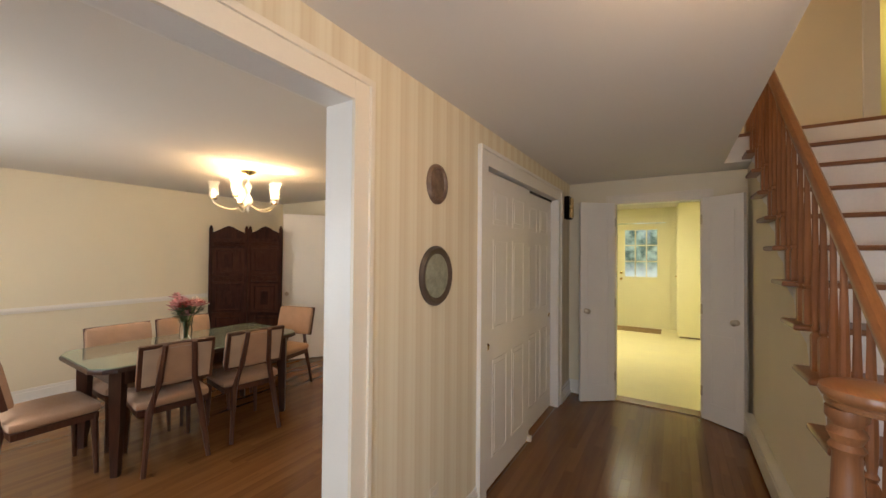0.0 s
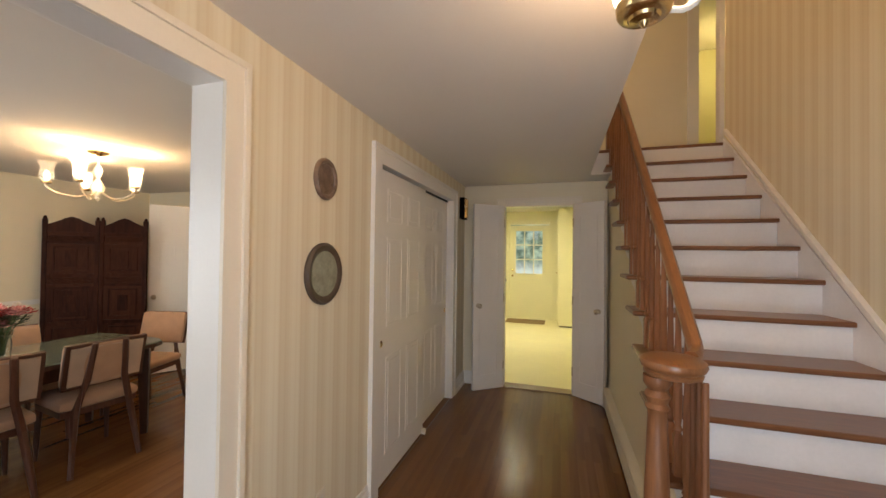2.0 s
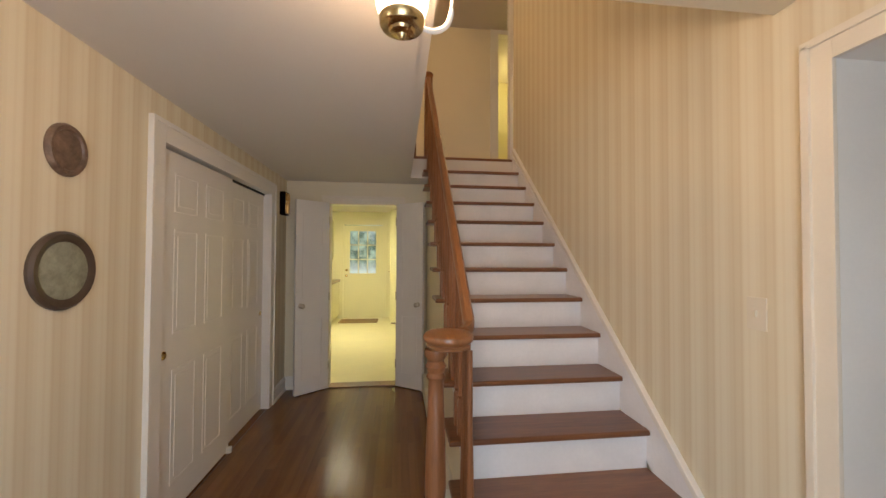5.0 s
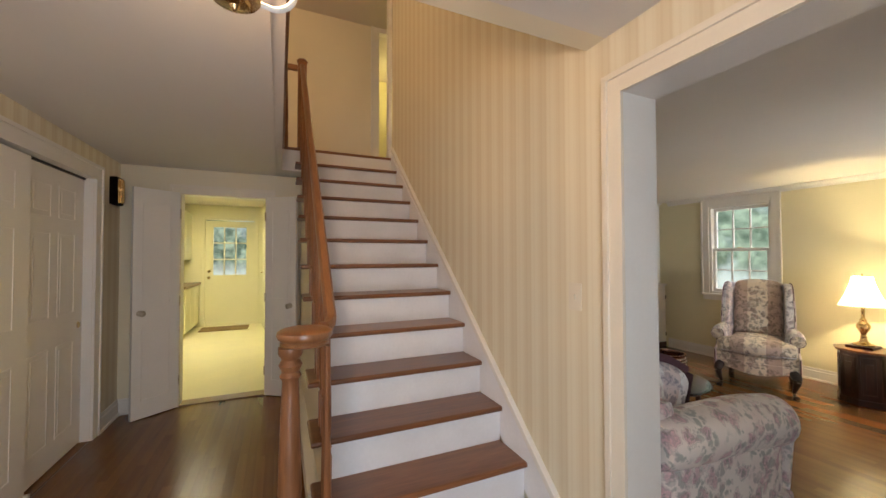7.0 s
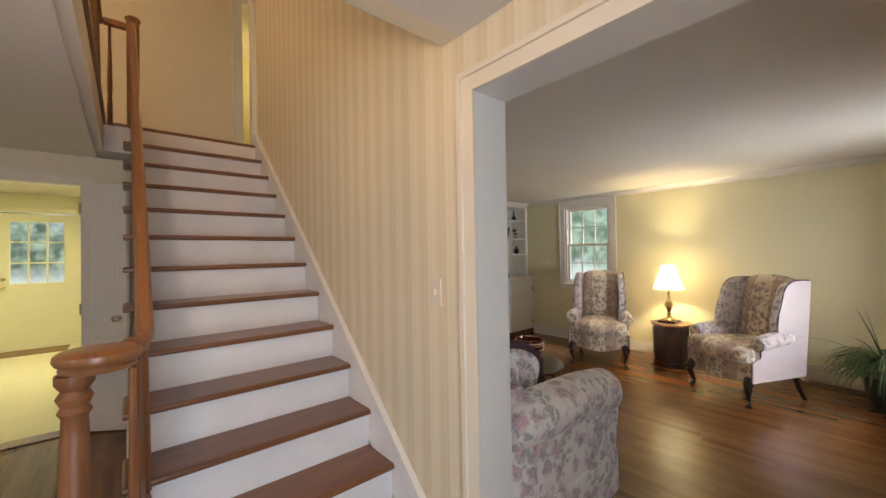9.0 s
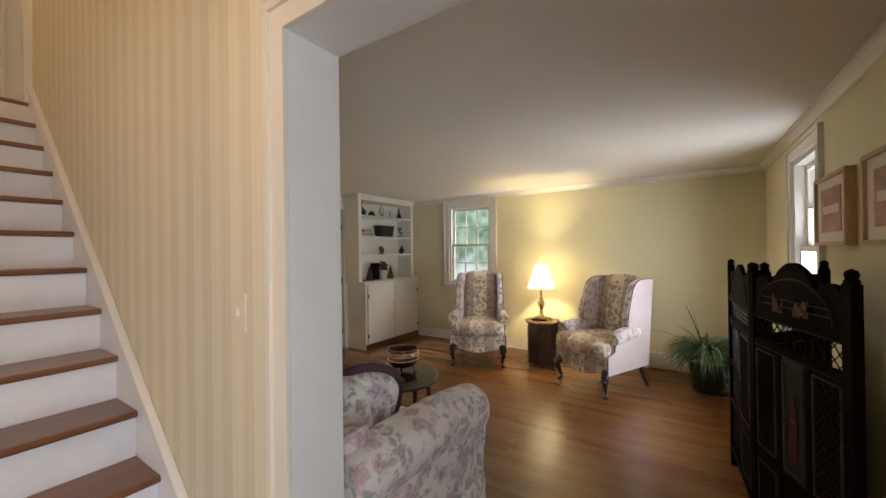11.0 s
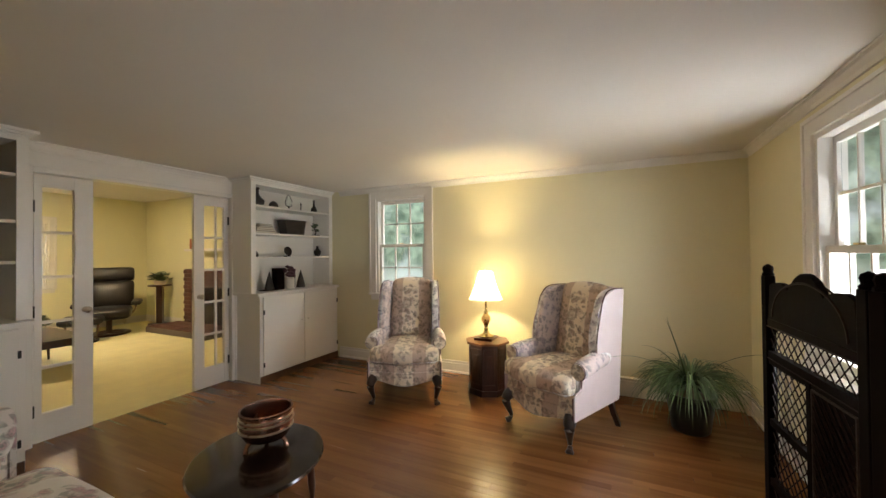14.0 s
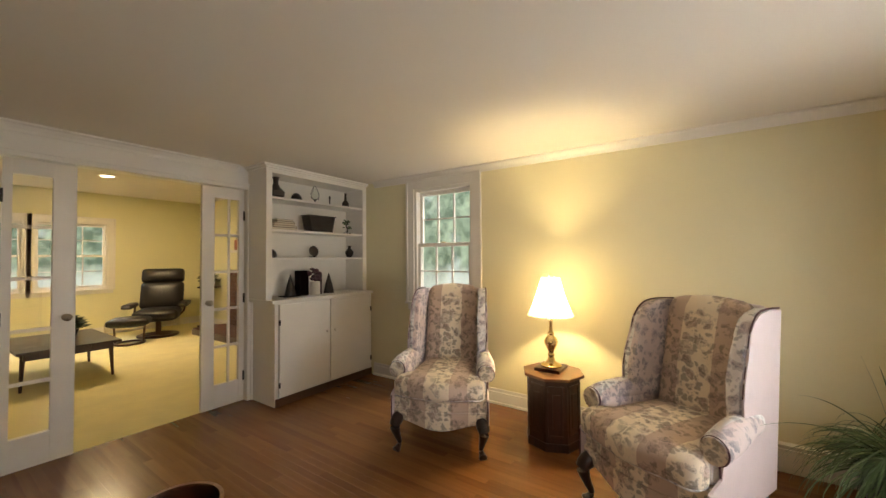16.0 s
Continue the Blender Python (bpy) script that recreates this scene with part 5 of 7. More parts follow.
        if painted:
            for z in (1.165, 1.195):
                put("painted_line", box((-iw * 0.38, d * 0.0112, z), (iw * 0.38, d * 0.012, z + 0.003)), M_WORN)
            rng = random.Random(21)
            for u, mats in ((-0.085, (M_PAINTPINK, M_PAINTRED, M_PAINTPINK)), (0.07, (M_PAINTRED, M_PAINTRED, M_PAINTGOLD))):
                for k in range(9):
                    a, b = u + rng.uniform(-0.045, 0.045), 1.135 + 0.06 * rng.random() ** 1.5
                    put("painted_motif", prism(bell(a, b, rng.uniform(0.012, 0.026), rng.uniform(0.02, 0.04)), d * 0.002, "y", d * (0.0123 + 0.0022 * (k % 3))), mats[k % 3])
    return scr


M_WORN = material("worn_pale_bead", (0.05, 0.038, 0.032), 0.6, spec=0.1, vary=0.5, scale=25, fine=120)
M_FRET = material("brown_carved_fret", (0.016, 0.0085, 0.0065), 0.6, spec=0.08, vary=0.4, scale=25, fine=120)
M_PAINTGREEN = material("dark_green_paint", (0.004, 0.009, 0.007), 0.45, spec=0.15, vary=0.3, scale=20)
M_PAINTRED = material("worn_red_paint", (0.07, 0.007, 0.0065), 0.6, spec=0.15, vary=0.4, scale=30)
M_PAINTPINK = material("worn_rose_paint", (0.05, 0.013, 0.014), 0.6, spec=0.15, vary=0.4, scale=30)
M_PAINTGOLD = material("worn_gold_paint", (0.08, 0.036, 0.013), 0.6, spec=0.2, vary=0.4, scale=40)


def between(p, q):
    """A pose at the middle of p and q whose local x runs from p to q."""
    return pose((p[0] + q[0]) / 2, (p[1] + q[1]) / 2, 0, 0, 0, math.degrees(math.atan2(q[1] - p[1], q[0] - p[0])))


_s = thing("folding_screen", Matrix.Identity(4), "black carved folding screen with lattice and painted boards", "folding screen")
black_screen_panel(_s, between((2.48, -1.064), (1.84, -1.10)), 0.63, False, True)
black_screen_panel(_s, between((1.80, -1.10), (1.19, -1.29)), 0.62, True, False)
black_screen_panel(_s, between((1.86, -1.15), (2.24, -1.45)), 0.48, False, False)


# ornaments on the shelves
def ornament(name, prof, mat, at, label, category="ornament", sx=1.0):
    bm = lathe([(r * 1.3, z * 1.15) for r, z in prof], 18)
    if sx != 1.0:
        bmesh.ops.scale(bm, vec=(1, sx, 1), verts=bm.verts)
    ob = part(name, bm, mat, smooth=True)
    ob.location = at
    return tagged(ob, label, category)


VASE = [(0.025, 0), (0.06, 0.02), (0.065, 0.06), (0.03, 0.10), (0.018, 0.13), (0.02, 0.17), (0.028, 0.185), (0.02, 0.185)]
BOTTLE = [(0.028, 0), (0.032, 0.02), (0.03, 0.05), (0.012, 0.08), (0.009, 0.14), (0.013, 0.15), (0.008, 0.152)]
LUMP = [(0.04, 0), (0.045, 0.02), (0.035, 0.05), (0.018, 0.07), (0.002, 0.075)]
CONE = [(0.05, 0), (0.045, 0.03), (0.032, 0.09), (0.015, 0.15), (0.004, 0.19), (0.001, 0.195)]
STICK = [(0.022, 0), (0.018, 0.01), (0.005, 0.02), (0.005, 0.07), (0.009, 0.08), (0.003, 0.10)]
YB = 3.29
ornament("vase", VASE, M_BRONZE, (3.38, YB, 1.98), "dark bronze round-bellied vase on a bookcase shelf", "vase")
ornament("stone_ornament", LUMP, M_BRONZE, (3.61, YB, 1.98), "small dark domed ornament on a shelf")
ornament("candlestick", STICK, M_BRONZE, (4.04, YB, 1.98), "small dark candlestick on a shelf", "candlestick")
ornament("bottle", BOTTLE, M_BRONZE, (4.27, YB, 1.98), "slim dark bronze bottle vase on a shelf", "vase")
_l = thing("glass_lantern", pose(3.84, YB, 1.98), "small clear glass oil lamp on a shelf", "oil lamp")
part("foot", lathe([(0.03, 0), (0.028, 0.008), (0.008, 0.02), (0.008, 0.035)], 16), M_BRONZE, _l, smooth=True)
part("globe", lathe([(0.012, 0.035), (0.035, 0.06), (0.042, 0.09), (0.03, 0.13), (0.018, 0.15), (0.015, 0.18)], 18, cap=False), M_WATER, _l, smooth=True)
part("hoop", tube(curve_points([(-0.045, 0, 0.05), (-0.052, 0, 0.11), (0, 0, 0.195), (0.052, 0, 0.11), (0.045, 0, 0.05)], 6), 0.003, 6), M_BRONZE, _l)
_z = 1.665
for _i, (_w, _h) in enumerate(((0.27, 0.024), (0.25, 0.02), (0.22, 0.022), (0.19, 0.018), (0.18, 0.02))):
    _b = thing("book", pose(3.42 + 0.012 * (_i % 2), YB + 0.0, _z, 0, 0, (_i * 37) % 9 - 4), "worn book lying in a low stack", "book", "books on the shelf")
    part("pages", box((-_w / 2 + 0.003, -0.10, 0.003), (_w / 2 - 0.003, 0.097, _h - 0.003)), M_PAPERWHITE, _b)
    part("cover", box((-_w / 2, -0.104, 0), (_w / 2, 0.1, 0.0029)), (M_BRONZE, M_WALNUT, M_LIGHTWOOD)[_i % 3], _b)
    part("cover", box((-_w / 2, -0.104, _h - 0.0029), (_w / 2, 0.1, _h)), (M_BRONZE, M_WALNUT, M_LIGHTWOOD)[_i % 3], _b)
    _z += _h
_bk = thing("woven_basket", pose(3.89, YB, 1.665), "dark woven rectangular basket on a shelf", "basket")
_pb = bmesh.new()
for _k in range(9):
    _w = 0.135 + 0.004 * _k
    for _q in ((-_w, -0.07, _w, -0.062), (-_w, 0.062, _w, 0.07), (-_w, -0.062, -_w + 0.008, 0.062), (_w - 0.008, -0.062, _w, 0.062)):
        add_box(_pb, (_q[0], _q[1], _k * 0.019), (_q[2], _q[3], _k * 0.019 + 0.0175), 0.003)
part("sides", _pb, M_BRONZE, _bk)
part("rim", box((-0.178, -0.078, 0.171), (0.178, 0.078, 0.182), 0.004), M_BRONZE, _bk)
part("bottom", box((-0.13, -0.066, 0.0), (0.13, 0.066, 0.006)), M_BRONZE, _bk)
_bt = thing("miniature_tree", pose(4.29, YB, 1.665), "dark miniature tree ornament on a stand", "ornament")
part("stand", lathe([(0.06, 0), (0.062, 0.012), (0.04, 0.02)], 16), M_BRONZE, _bt, smooth=True)
part("trunk", tube(curve_points([(0, 0, 0.02), (0.015, 0, 0.06), (-0.01, 0, 0.10), (0.012, 0, 0.14)], 4), 0.009, 8), M_BRONZE, _bt, smooth=True)
_pb = bmesh.new()
_r = random.Random(3)
for _i in range(26):
    _c = (_r.uniform(-0.045, 0.05), _r.uniform(-0.03, 0.03), _r.choice((0.08, 0.12, 0.15)) + _r.uniform(-0.01, 0.015))
    lathe([(0.002, -0.008), (0.014, -0.003), (0.014, 0.004), (0.003, 0.010)], 7, _pb, _c)
part("foliage", _pb, M_LEAF, _bt, "dark clustered foliage")
ornament("stone_ornament", LUMP, M_BRONZE, (3.33, YB, 1.39), "small dark domed ornament on a shelf")
ornament("vase", [(0.02, 0), (0.035, 0.03), (0.038, 0.06), (0.015, 0.09), (0.012, 0.11), (0.018, 0.12), (0.012, 0.12)], M_BRONZE, (4.33, YB, 1.39), "small dark vase on a shelf", "vase")
_d = thing("ornamental_plate", pose(3.83, YB + 0.02, 1.39), "dark round plate with a pale rim on a stand", "plate")
_pb = lathe([(0.002, 0.004), (0.03, 0.003), (0.052, 0.008), (0.06, 0.014), (0.058, 0.018), (0.045, 0.012), (0.002, 0.010)], 24)
bmesh.ops.transform(_pb, matrix=pose(0, 0, 0.066, 78, 0, 0), verts=_pb.verts)
part("dish", _pb, M_BRONZE, _d, smooth=True)
part("stand", box((-0.03, -0.03, 0), (0.03, 0.03, 0.012), 0.003), M_EBONY, _d)
ornament("carved_stone", CONE, M_BRONZE, (3.53, YB - 0.02, 0.99), "dark pointed carved stone on a flat base", sx=0.7)
ornament("carved_stone", CONE, M_BRONZE, (4.01, YB - 0.02, 0.99), "dark pointed carved stone on a flat base", sx=0.7)
tagged(part("wooden_box", box((3.63, YB - 0.04, 0.99), (3.735, YB + 0.06, 1.25), 0.004), M_EBONY), "upright dark wooden box on the counter", "box")
tagged(part("wooden_box", box((3.875, YB - 0.05, 0.99), (3.895, YB + 0.06, 1.22), 0.003), M_MAHOGANY), "thin upright dark wooden panel on the counter", "box")
ornament("vase", [(0.04, 0), (0.042, 0.06), (0.04, 0.12), (0.03, 0.125), (0.028, 0.12)], M_MAT, (3.79, YB - 0.07, 0.99), "white cylindrical vase holding dark dried flowers", "vase")
_pb = bmesh.new()
for _i in range(24):
    _c = (3.79 + _r.uniform(-0.06, 0.06), YB - 0.06 + _r.uniform(-0.05, 0.05), 1.20 + _r.uniform(-0.06, 0.08))
    lathe([(0.003, -0.015), (0.022, -0.005), (0.024, 0.006), (0.004, 0.018)], 7, _pb, _c)
tube([(3.79, YB - 0.07, 1.05), (3.79, YB - 0.07, 1.2)], 0.012, 6, _pb)
tagged(part("dried_flowers", _pb, M_PIPING), "dark dried flower heads in the white vase", "flowers")
tagged(part("wooden_stand", box((3.44, YB - 0.08, 0.9905), (3.615, YB + 0.05, 0.9995), 0.002), M_EBONY), "low dark wooden stand", "stand")

# ornaments in the bookcase behind the sofa
tagged(part("lacquer_box", softbox(0.10, 0.06, 0.065, 0.02, 4, (0, 0, 0.01), (1.27, YB, 2.046)), M_MAHOGANY, smooth=True), "dark red lacquer box on a high shelf", "box")
ornament("vase", VASE, M_BRONZE, (1.25, YB, 1.665), "dark narrow-necked vase on a shelf", "vase")
tagged(part("book", box((0.86, YB - 0.06, 1.665), (1.0, YB + 0.06, 1.70), 0.003), M_WALNUT), "brown book lying on a shelf", "book")
_pb = bmesh.new()
tube([(0.075 * math.cos(2 * math.pi * i / 32), 0.0, 0.058 * math.sin(2 * math.pi * i / 32) + 0.07) for i in range(33)], 0.0115, 8, _pb)
_o = tagged(part("ring_ornament", _pb, M_BRONZE, smooth=True), "dark beaded oval ring ornament on a shelf", "ornament")
_o.location = (1.27, YB, 1.39)
ornament("stone_ornament", LUMP, M_BRONZE, (0.90, YB, 1.39), "small dark domed ornament on a shelf")
_f = thing("wire_ornament", pose(1.25, YB - 0.02, 0.99), "dark openwork fan ornament on a base", "ornament")
part("base", box((-0.09, -0.03, 0), (0.09, 0.03, 0.025), 0.006), M_BRONZE, _f)
_pb = bmesh.new()
tube([(0.11 * math.cos(2 * math.pi * i / 28), 0.0, 0.095 * math.sin(2 * math.pi * i / 28) + 0.125) for i in range(29)], 0.007, 8, _pb)
for _i in range(9):
    _a = radians(200 - _i * 27.5)
    tube(curve_points([(0, 0, 0.02), (0.05 * math.cos(_a), 0, 0.10 + 0.02 * math.sin(_a)), (0.108 * math.cos(_a), 0, 0.125 + 0.094 * math.sin(_a))], 4), 0.0035, 6, _pb)
part("openwork", _pb, M_BRONZE, _f)

# family room beyond the glazed doors
def lounge_chair():
    c = thing("lounge_chair", pose(3.92, 7.9, 0, 0, 0, -28) @ Matrix.Scale(1.07, 4), "black leather reclining lounge chair on a wooden base", "armchair")
    part("base_ring", lathe([(0.27, 0.0), (0.29, 0.01), (0.29, 0.03), (0.27, 0.04), (0.22, 0.04), (0.20, 0.03), (0.20, 0.01), (0.22, 0.0)], 32, cap=False), M_WALNUT, c, smooth=True)
    part("pillar", lathe([(0.06, 0.02), (0.04, 0.06), (0.04, 0.28)], 14), M_WALNUT, c, smooth=True)
    for s in (-1, 1):
        part("base_arm", box((s * 0.02, -0.03, 0.012), (s * 0.25, 0.03, 0.036), 0.006), M_WALNUT, c)
    part("seat", softbox(0.30, 0.29, 0.085, 0.06, 8, (0, 0.02, 0.03), (0, -0.05, 0.37)), M_LEATHER, c, smooth=True)
    for z, h in ((0.66, 0.235), (1.0, 0.125)):
        b = softbox(0.31, 0.07, h, 0.055, 8, (0, 0.03, 0))
        bmesh.ops.transform(b, matrix=pose(0, 0.24 + 0.30 * (z - 0.45), z, -18, 0, 0), verts=b.verts)
        part("back_cushion", b, M_LEATHER, c, smooth=True)
    for s in (-1, 1):
        part("armrest", softbox(0.07, 0.26, 0.04, 0.035, 5, (0, 0, 0), (s * 0.37, -0.05, 0.53)), M_LEATHER, c, smooth=True)
        part("arm_support", tube(curve_points([(s * 0.34, 0.15, 0.53), (s * 0.335, 0.10, 0.38), (s * 0.20, 0.0, 0.28)], 5), 0.016, 8), M_WALNUT, c, smooth=True)
    o = thing("footstool", pose(3.40, 7.52, 0, 0, 0, -28), "black leather footstool on a wooden base", "footstool")
    part("cushion", softbox(0.27, 0.20, 0.06, 0.05, 7, (0, 0, 0.03), (0, 0, 0.36)), M_LEATHER, o, smooth=True)
    part("base_ring", lathe([(0.20, 0.0), (0.215, 0.01), (0.215, 0.03), (0.20, 0.036), (0.16, 0.03), (0.16, 0.008)], 28, cap=False), M_WALNUT, o, smooth=True)
    for s in (-1, 1):
        part("leg", tube([(s * 0.18, 0, 0.02), (s * 0.2, 0, 0.32)], 0.015, 8), M_WALNUT, o, smooth=True)


lounge_chair()
_t = thing("coffee_table", pose(2.36, 6.15, 0, 0, 0, 0), "long dark wooden coffee table on the carpet", "coffee table")
part("tabletop", box((-0.42, -0.62, 0.40), (0.42, 0.62, 0.43), 0.006), M_MAHOGANY, _t)
part("apron", box((-0.36, -0.56, 0.33), (0.36, 0.56, 0.399), 0.004), M_MAHOGANY, _t)
for _x in (-0.37, 0.37):
    for _y in (-0.5, 0.5):
        part("leg", tube([(_x * 0.95, _y * 0.95, 0.40), (_x, _y, 0.0)], [0.024, 0.013], 8), M_MAHOGANY, _t, smooth=True)


def bushy_plant(name, at, label, r, h, pot_mat, seed, n=90):
    p = thing(name, pose(*at), label, "plant")
    part("pot", lathe([(r * 0.4, 0), (r * 0.55, h * 0.35), (r * 0.58, h * 0.4), (r * 0.5, h * 0.4)], 16), pot_mat, p, smooth=True)
    rng = random.Random(seed)
    bm = bmesh.new()
    for i in range(n):
        a, e, d = rng.uniform(0, 6.283), rng.uniform(0.05, 1.3), r * rng.uniform(0.5, 1.0)
        c = Vector((d * math.cos(a) * math.cos(e), d * math.sin(a) * math.cos(e), h * 0.42 + d * math.sin(e)))
        u = Vector((math.cos(a + 1.3), math.sin(a + 1.3), rng.uniform(-0.4, 0.4))) * r * 0.2
        w = Vector((math.cos(a), math.sin(a), rng.uniform(-0.5, 0.6))) * r * 0.35
        bm.faces.new([bm.verts.new(c - w), bm.verts.new(c + u), bm.verts.new(c + w), bm.verts.new(c - u)])
        tube([(0, 0, h * 0.35), tuple(c)], 0.0025, 3, bm)
    tagged(part("leaves", bm, M_LEAF, p), kind="stuff")


bushy_plant("potted_plant", (2.48, 6.35, 0.43), "small leafy green plant on the long coffee table", 0.16, 0.2, M_POT, 4)
_st = thing("plant_stand", pose(4.80, 8.0, 0), "dark wooden pedestal plant stand", "plant stand")
part("top", prism([(0.2 * math.cos(radians(45 * i + 22)), 0.2 * math.sin(radians(45 * i + 22))) for i in range(8)], 0.03, "z", 0.80, 0.006), M_MAHOGANY, _st)
part("column", tube([(0, 0, 0.05), (0, 0, 0.80)], 0.075, 4), M_MAHOGANY, _st)
part("foot", box((-0.15, -0.15, 0), (0.15, 0.15, 0.05), 0.008), M_MAHOGANY, _st)
bushy_plant("potted_plant", (4.80, 8.0, 0.83), "low trailing plant in a pale pot on the stand", 0.2, 0.2, M_PINK, 6, 70)


# fireplace
def fireplace():
    f = thing("fireplace", Matrix.Identity(4), "dark brick fireplace with a raised hearth and white mantel shelf", "fireplace")
    part("surround_core", box((FE - 0.10, 5.75, 0.0), (FE - 0.002, 7.35, 1.15)), M_MORTAR, f)
    # flat black panel set where the firebox opening is
    part("firebox", box((FE - 0.112, 6.15, 0.12), (FE - 0.101, 6.95, 0.80)), M_BLACK, f, "flat black panel in place of the firebox opening")
    mesh = {}
    for row in range(15):
        z = 0.005 + row * 0.076
        y = 5.75 - (0.105 if row % 2 else 0)
        while y < 7.35:
            a, b = max(y, 5.75) + 0.005, min(y + 0.21, 7.35) - 0.005
            if b - a > 0.03 and not (a < 6.96 and b > 6.14 and z < 0.80):
                key = round(b - a, 3)
                if key not in mesh:
                    bm = box((-0.022, 0, 0), (0, key, 0.066), 0.003)
                    me = bpy.data.meshes.new("brick")
                    bm.to_mesh(me)
                    bm.free()
                    me.materials.append(M_BRICK)
                    mesh[key] = me
                ob = new("brick", mesh[key])
                ob.parent = f
                ob.location = (FE - 0.10, a, z)
            y += 0.21
    part("hearth_slab", box((4.30, 5.72, 0.0), (FE - 0.102, 7.50, 0.10), 0.006), M_MORTAR, f)
    for i in range(3):
        for k in range(8):
            bm = box((4.31 + i * 0.19, 5.73 + k * 0.22, 0.10), (4.31 + i * 0.19 + 0.18, 5.73 + k * 0.22 + 0.21, 0.118), 0.003)
            part("hearth_brick", bm, M_BRICK, f)
    part("mantel_shelf", box((FE - 0.22, 5.65, 1.50), (FE - 0.002, 7.15, 1.545), 0.006), M_TRIM, f, "white painted mantel shelf")


fireplace()
_c = thing("candle_holder", pose(FE - 0.12, 7.0, 1.545), "small reddish wooden figure stand on the mantel", "ornament")
part("block", box((-0.04, -0.08, 0), (0.04, 0.08, 0.20), 0.01), material("terracotta", (0.36, 0.12, 0.06), 0.7, vary=0.15), _c)
part("spire", tube([(0, 0.05, 0.2), (0, 0.06, 0.36)], [0.012, 0.002], 6), M_WALNUT, _c)
for _z0, _z1, _n in ((1.95, 2.3, "framed grey print above the mantel"), (1.56, 1.86, "framed grey print standing on the mantel")):
    _p = thing("framed_picture", pose(FE - 0.01, 6.1, _z0), _n, "picture")
    part("frame", box((-0.03, -0.16, 0), (0.0, 0.16, _z1 - _z0), 0.004), M_LIGHTWOOD, _p)
    part("print", box((-0.034, -0.125, 0.035), (-0.0301, 0.125, _z1 - _z0 - 0.035)), material("grey_print", (0.24, 0.24, 0.22), 0.7, vary=0.3, scale=12), _p)
heater("baseboard_heater", "y", FN, -1, 3.4, 4.6, "baseboard heaters")
# only the first downlight is known; the second is added out of view
for _x, _y in ((2.95, 6.9), (1.4, 5.2)):
    _d = thing("recessed_downlight", pose(_x, _y, FC), "lit round recessed ceiling downlight with a white rim", "downlight", "family room downlights")
    part("rim", lathe([(0.085, -0.001), (0.11, -0.001), (0.112, -0.006), (0.085, -0.008)], 28, cap=False), M_TRIM, _d, smooth=True)
    part("lens", lathe([(0.084, -0.0045), (0.002, -0.0045)], 24, cap=False), M_DOWNLIGHT, _d)


# stairs
RISE, RUN, NOSE_TOP, SX0, SX1 = UP / 13, 0.2265, 3.129, -0.955, -0.022


def nose_y(k):
    return NOSE_TOP - RUN * k


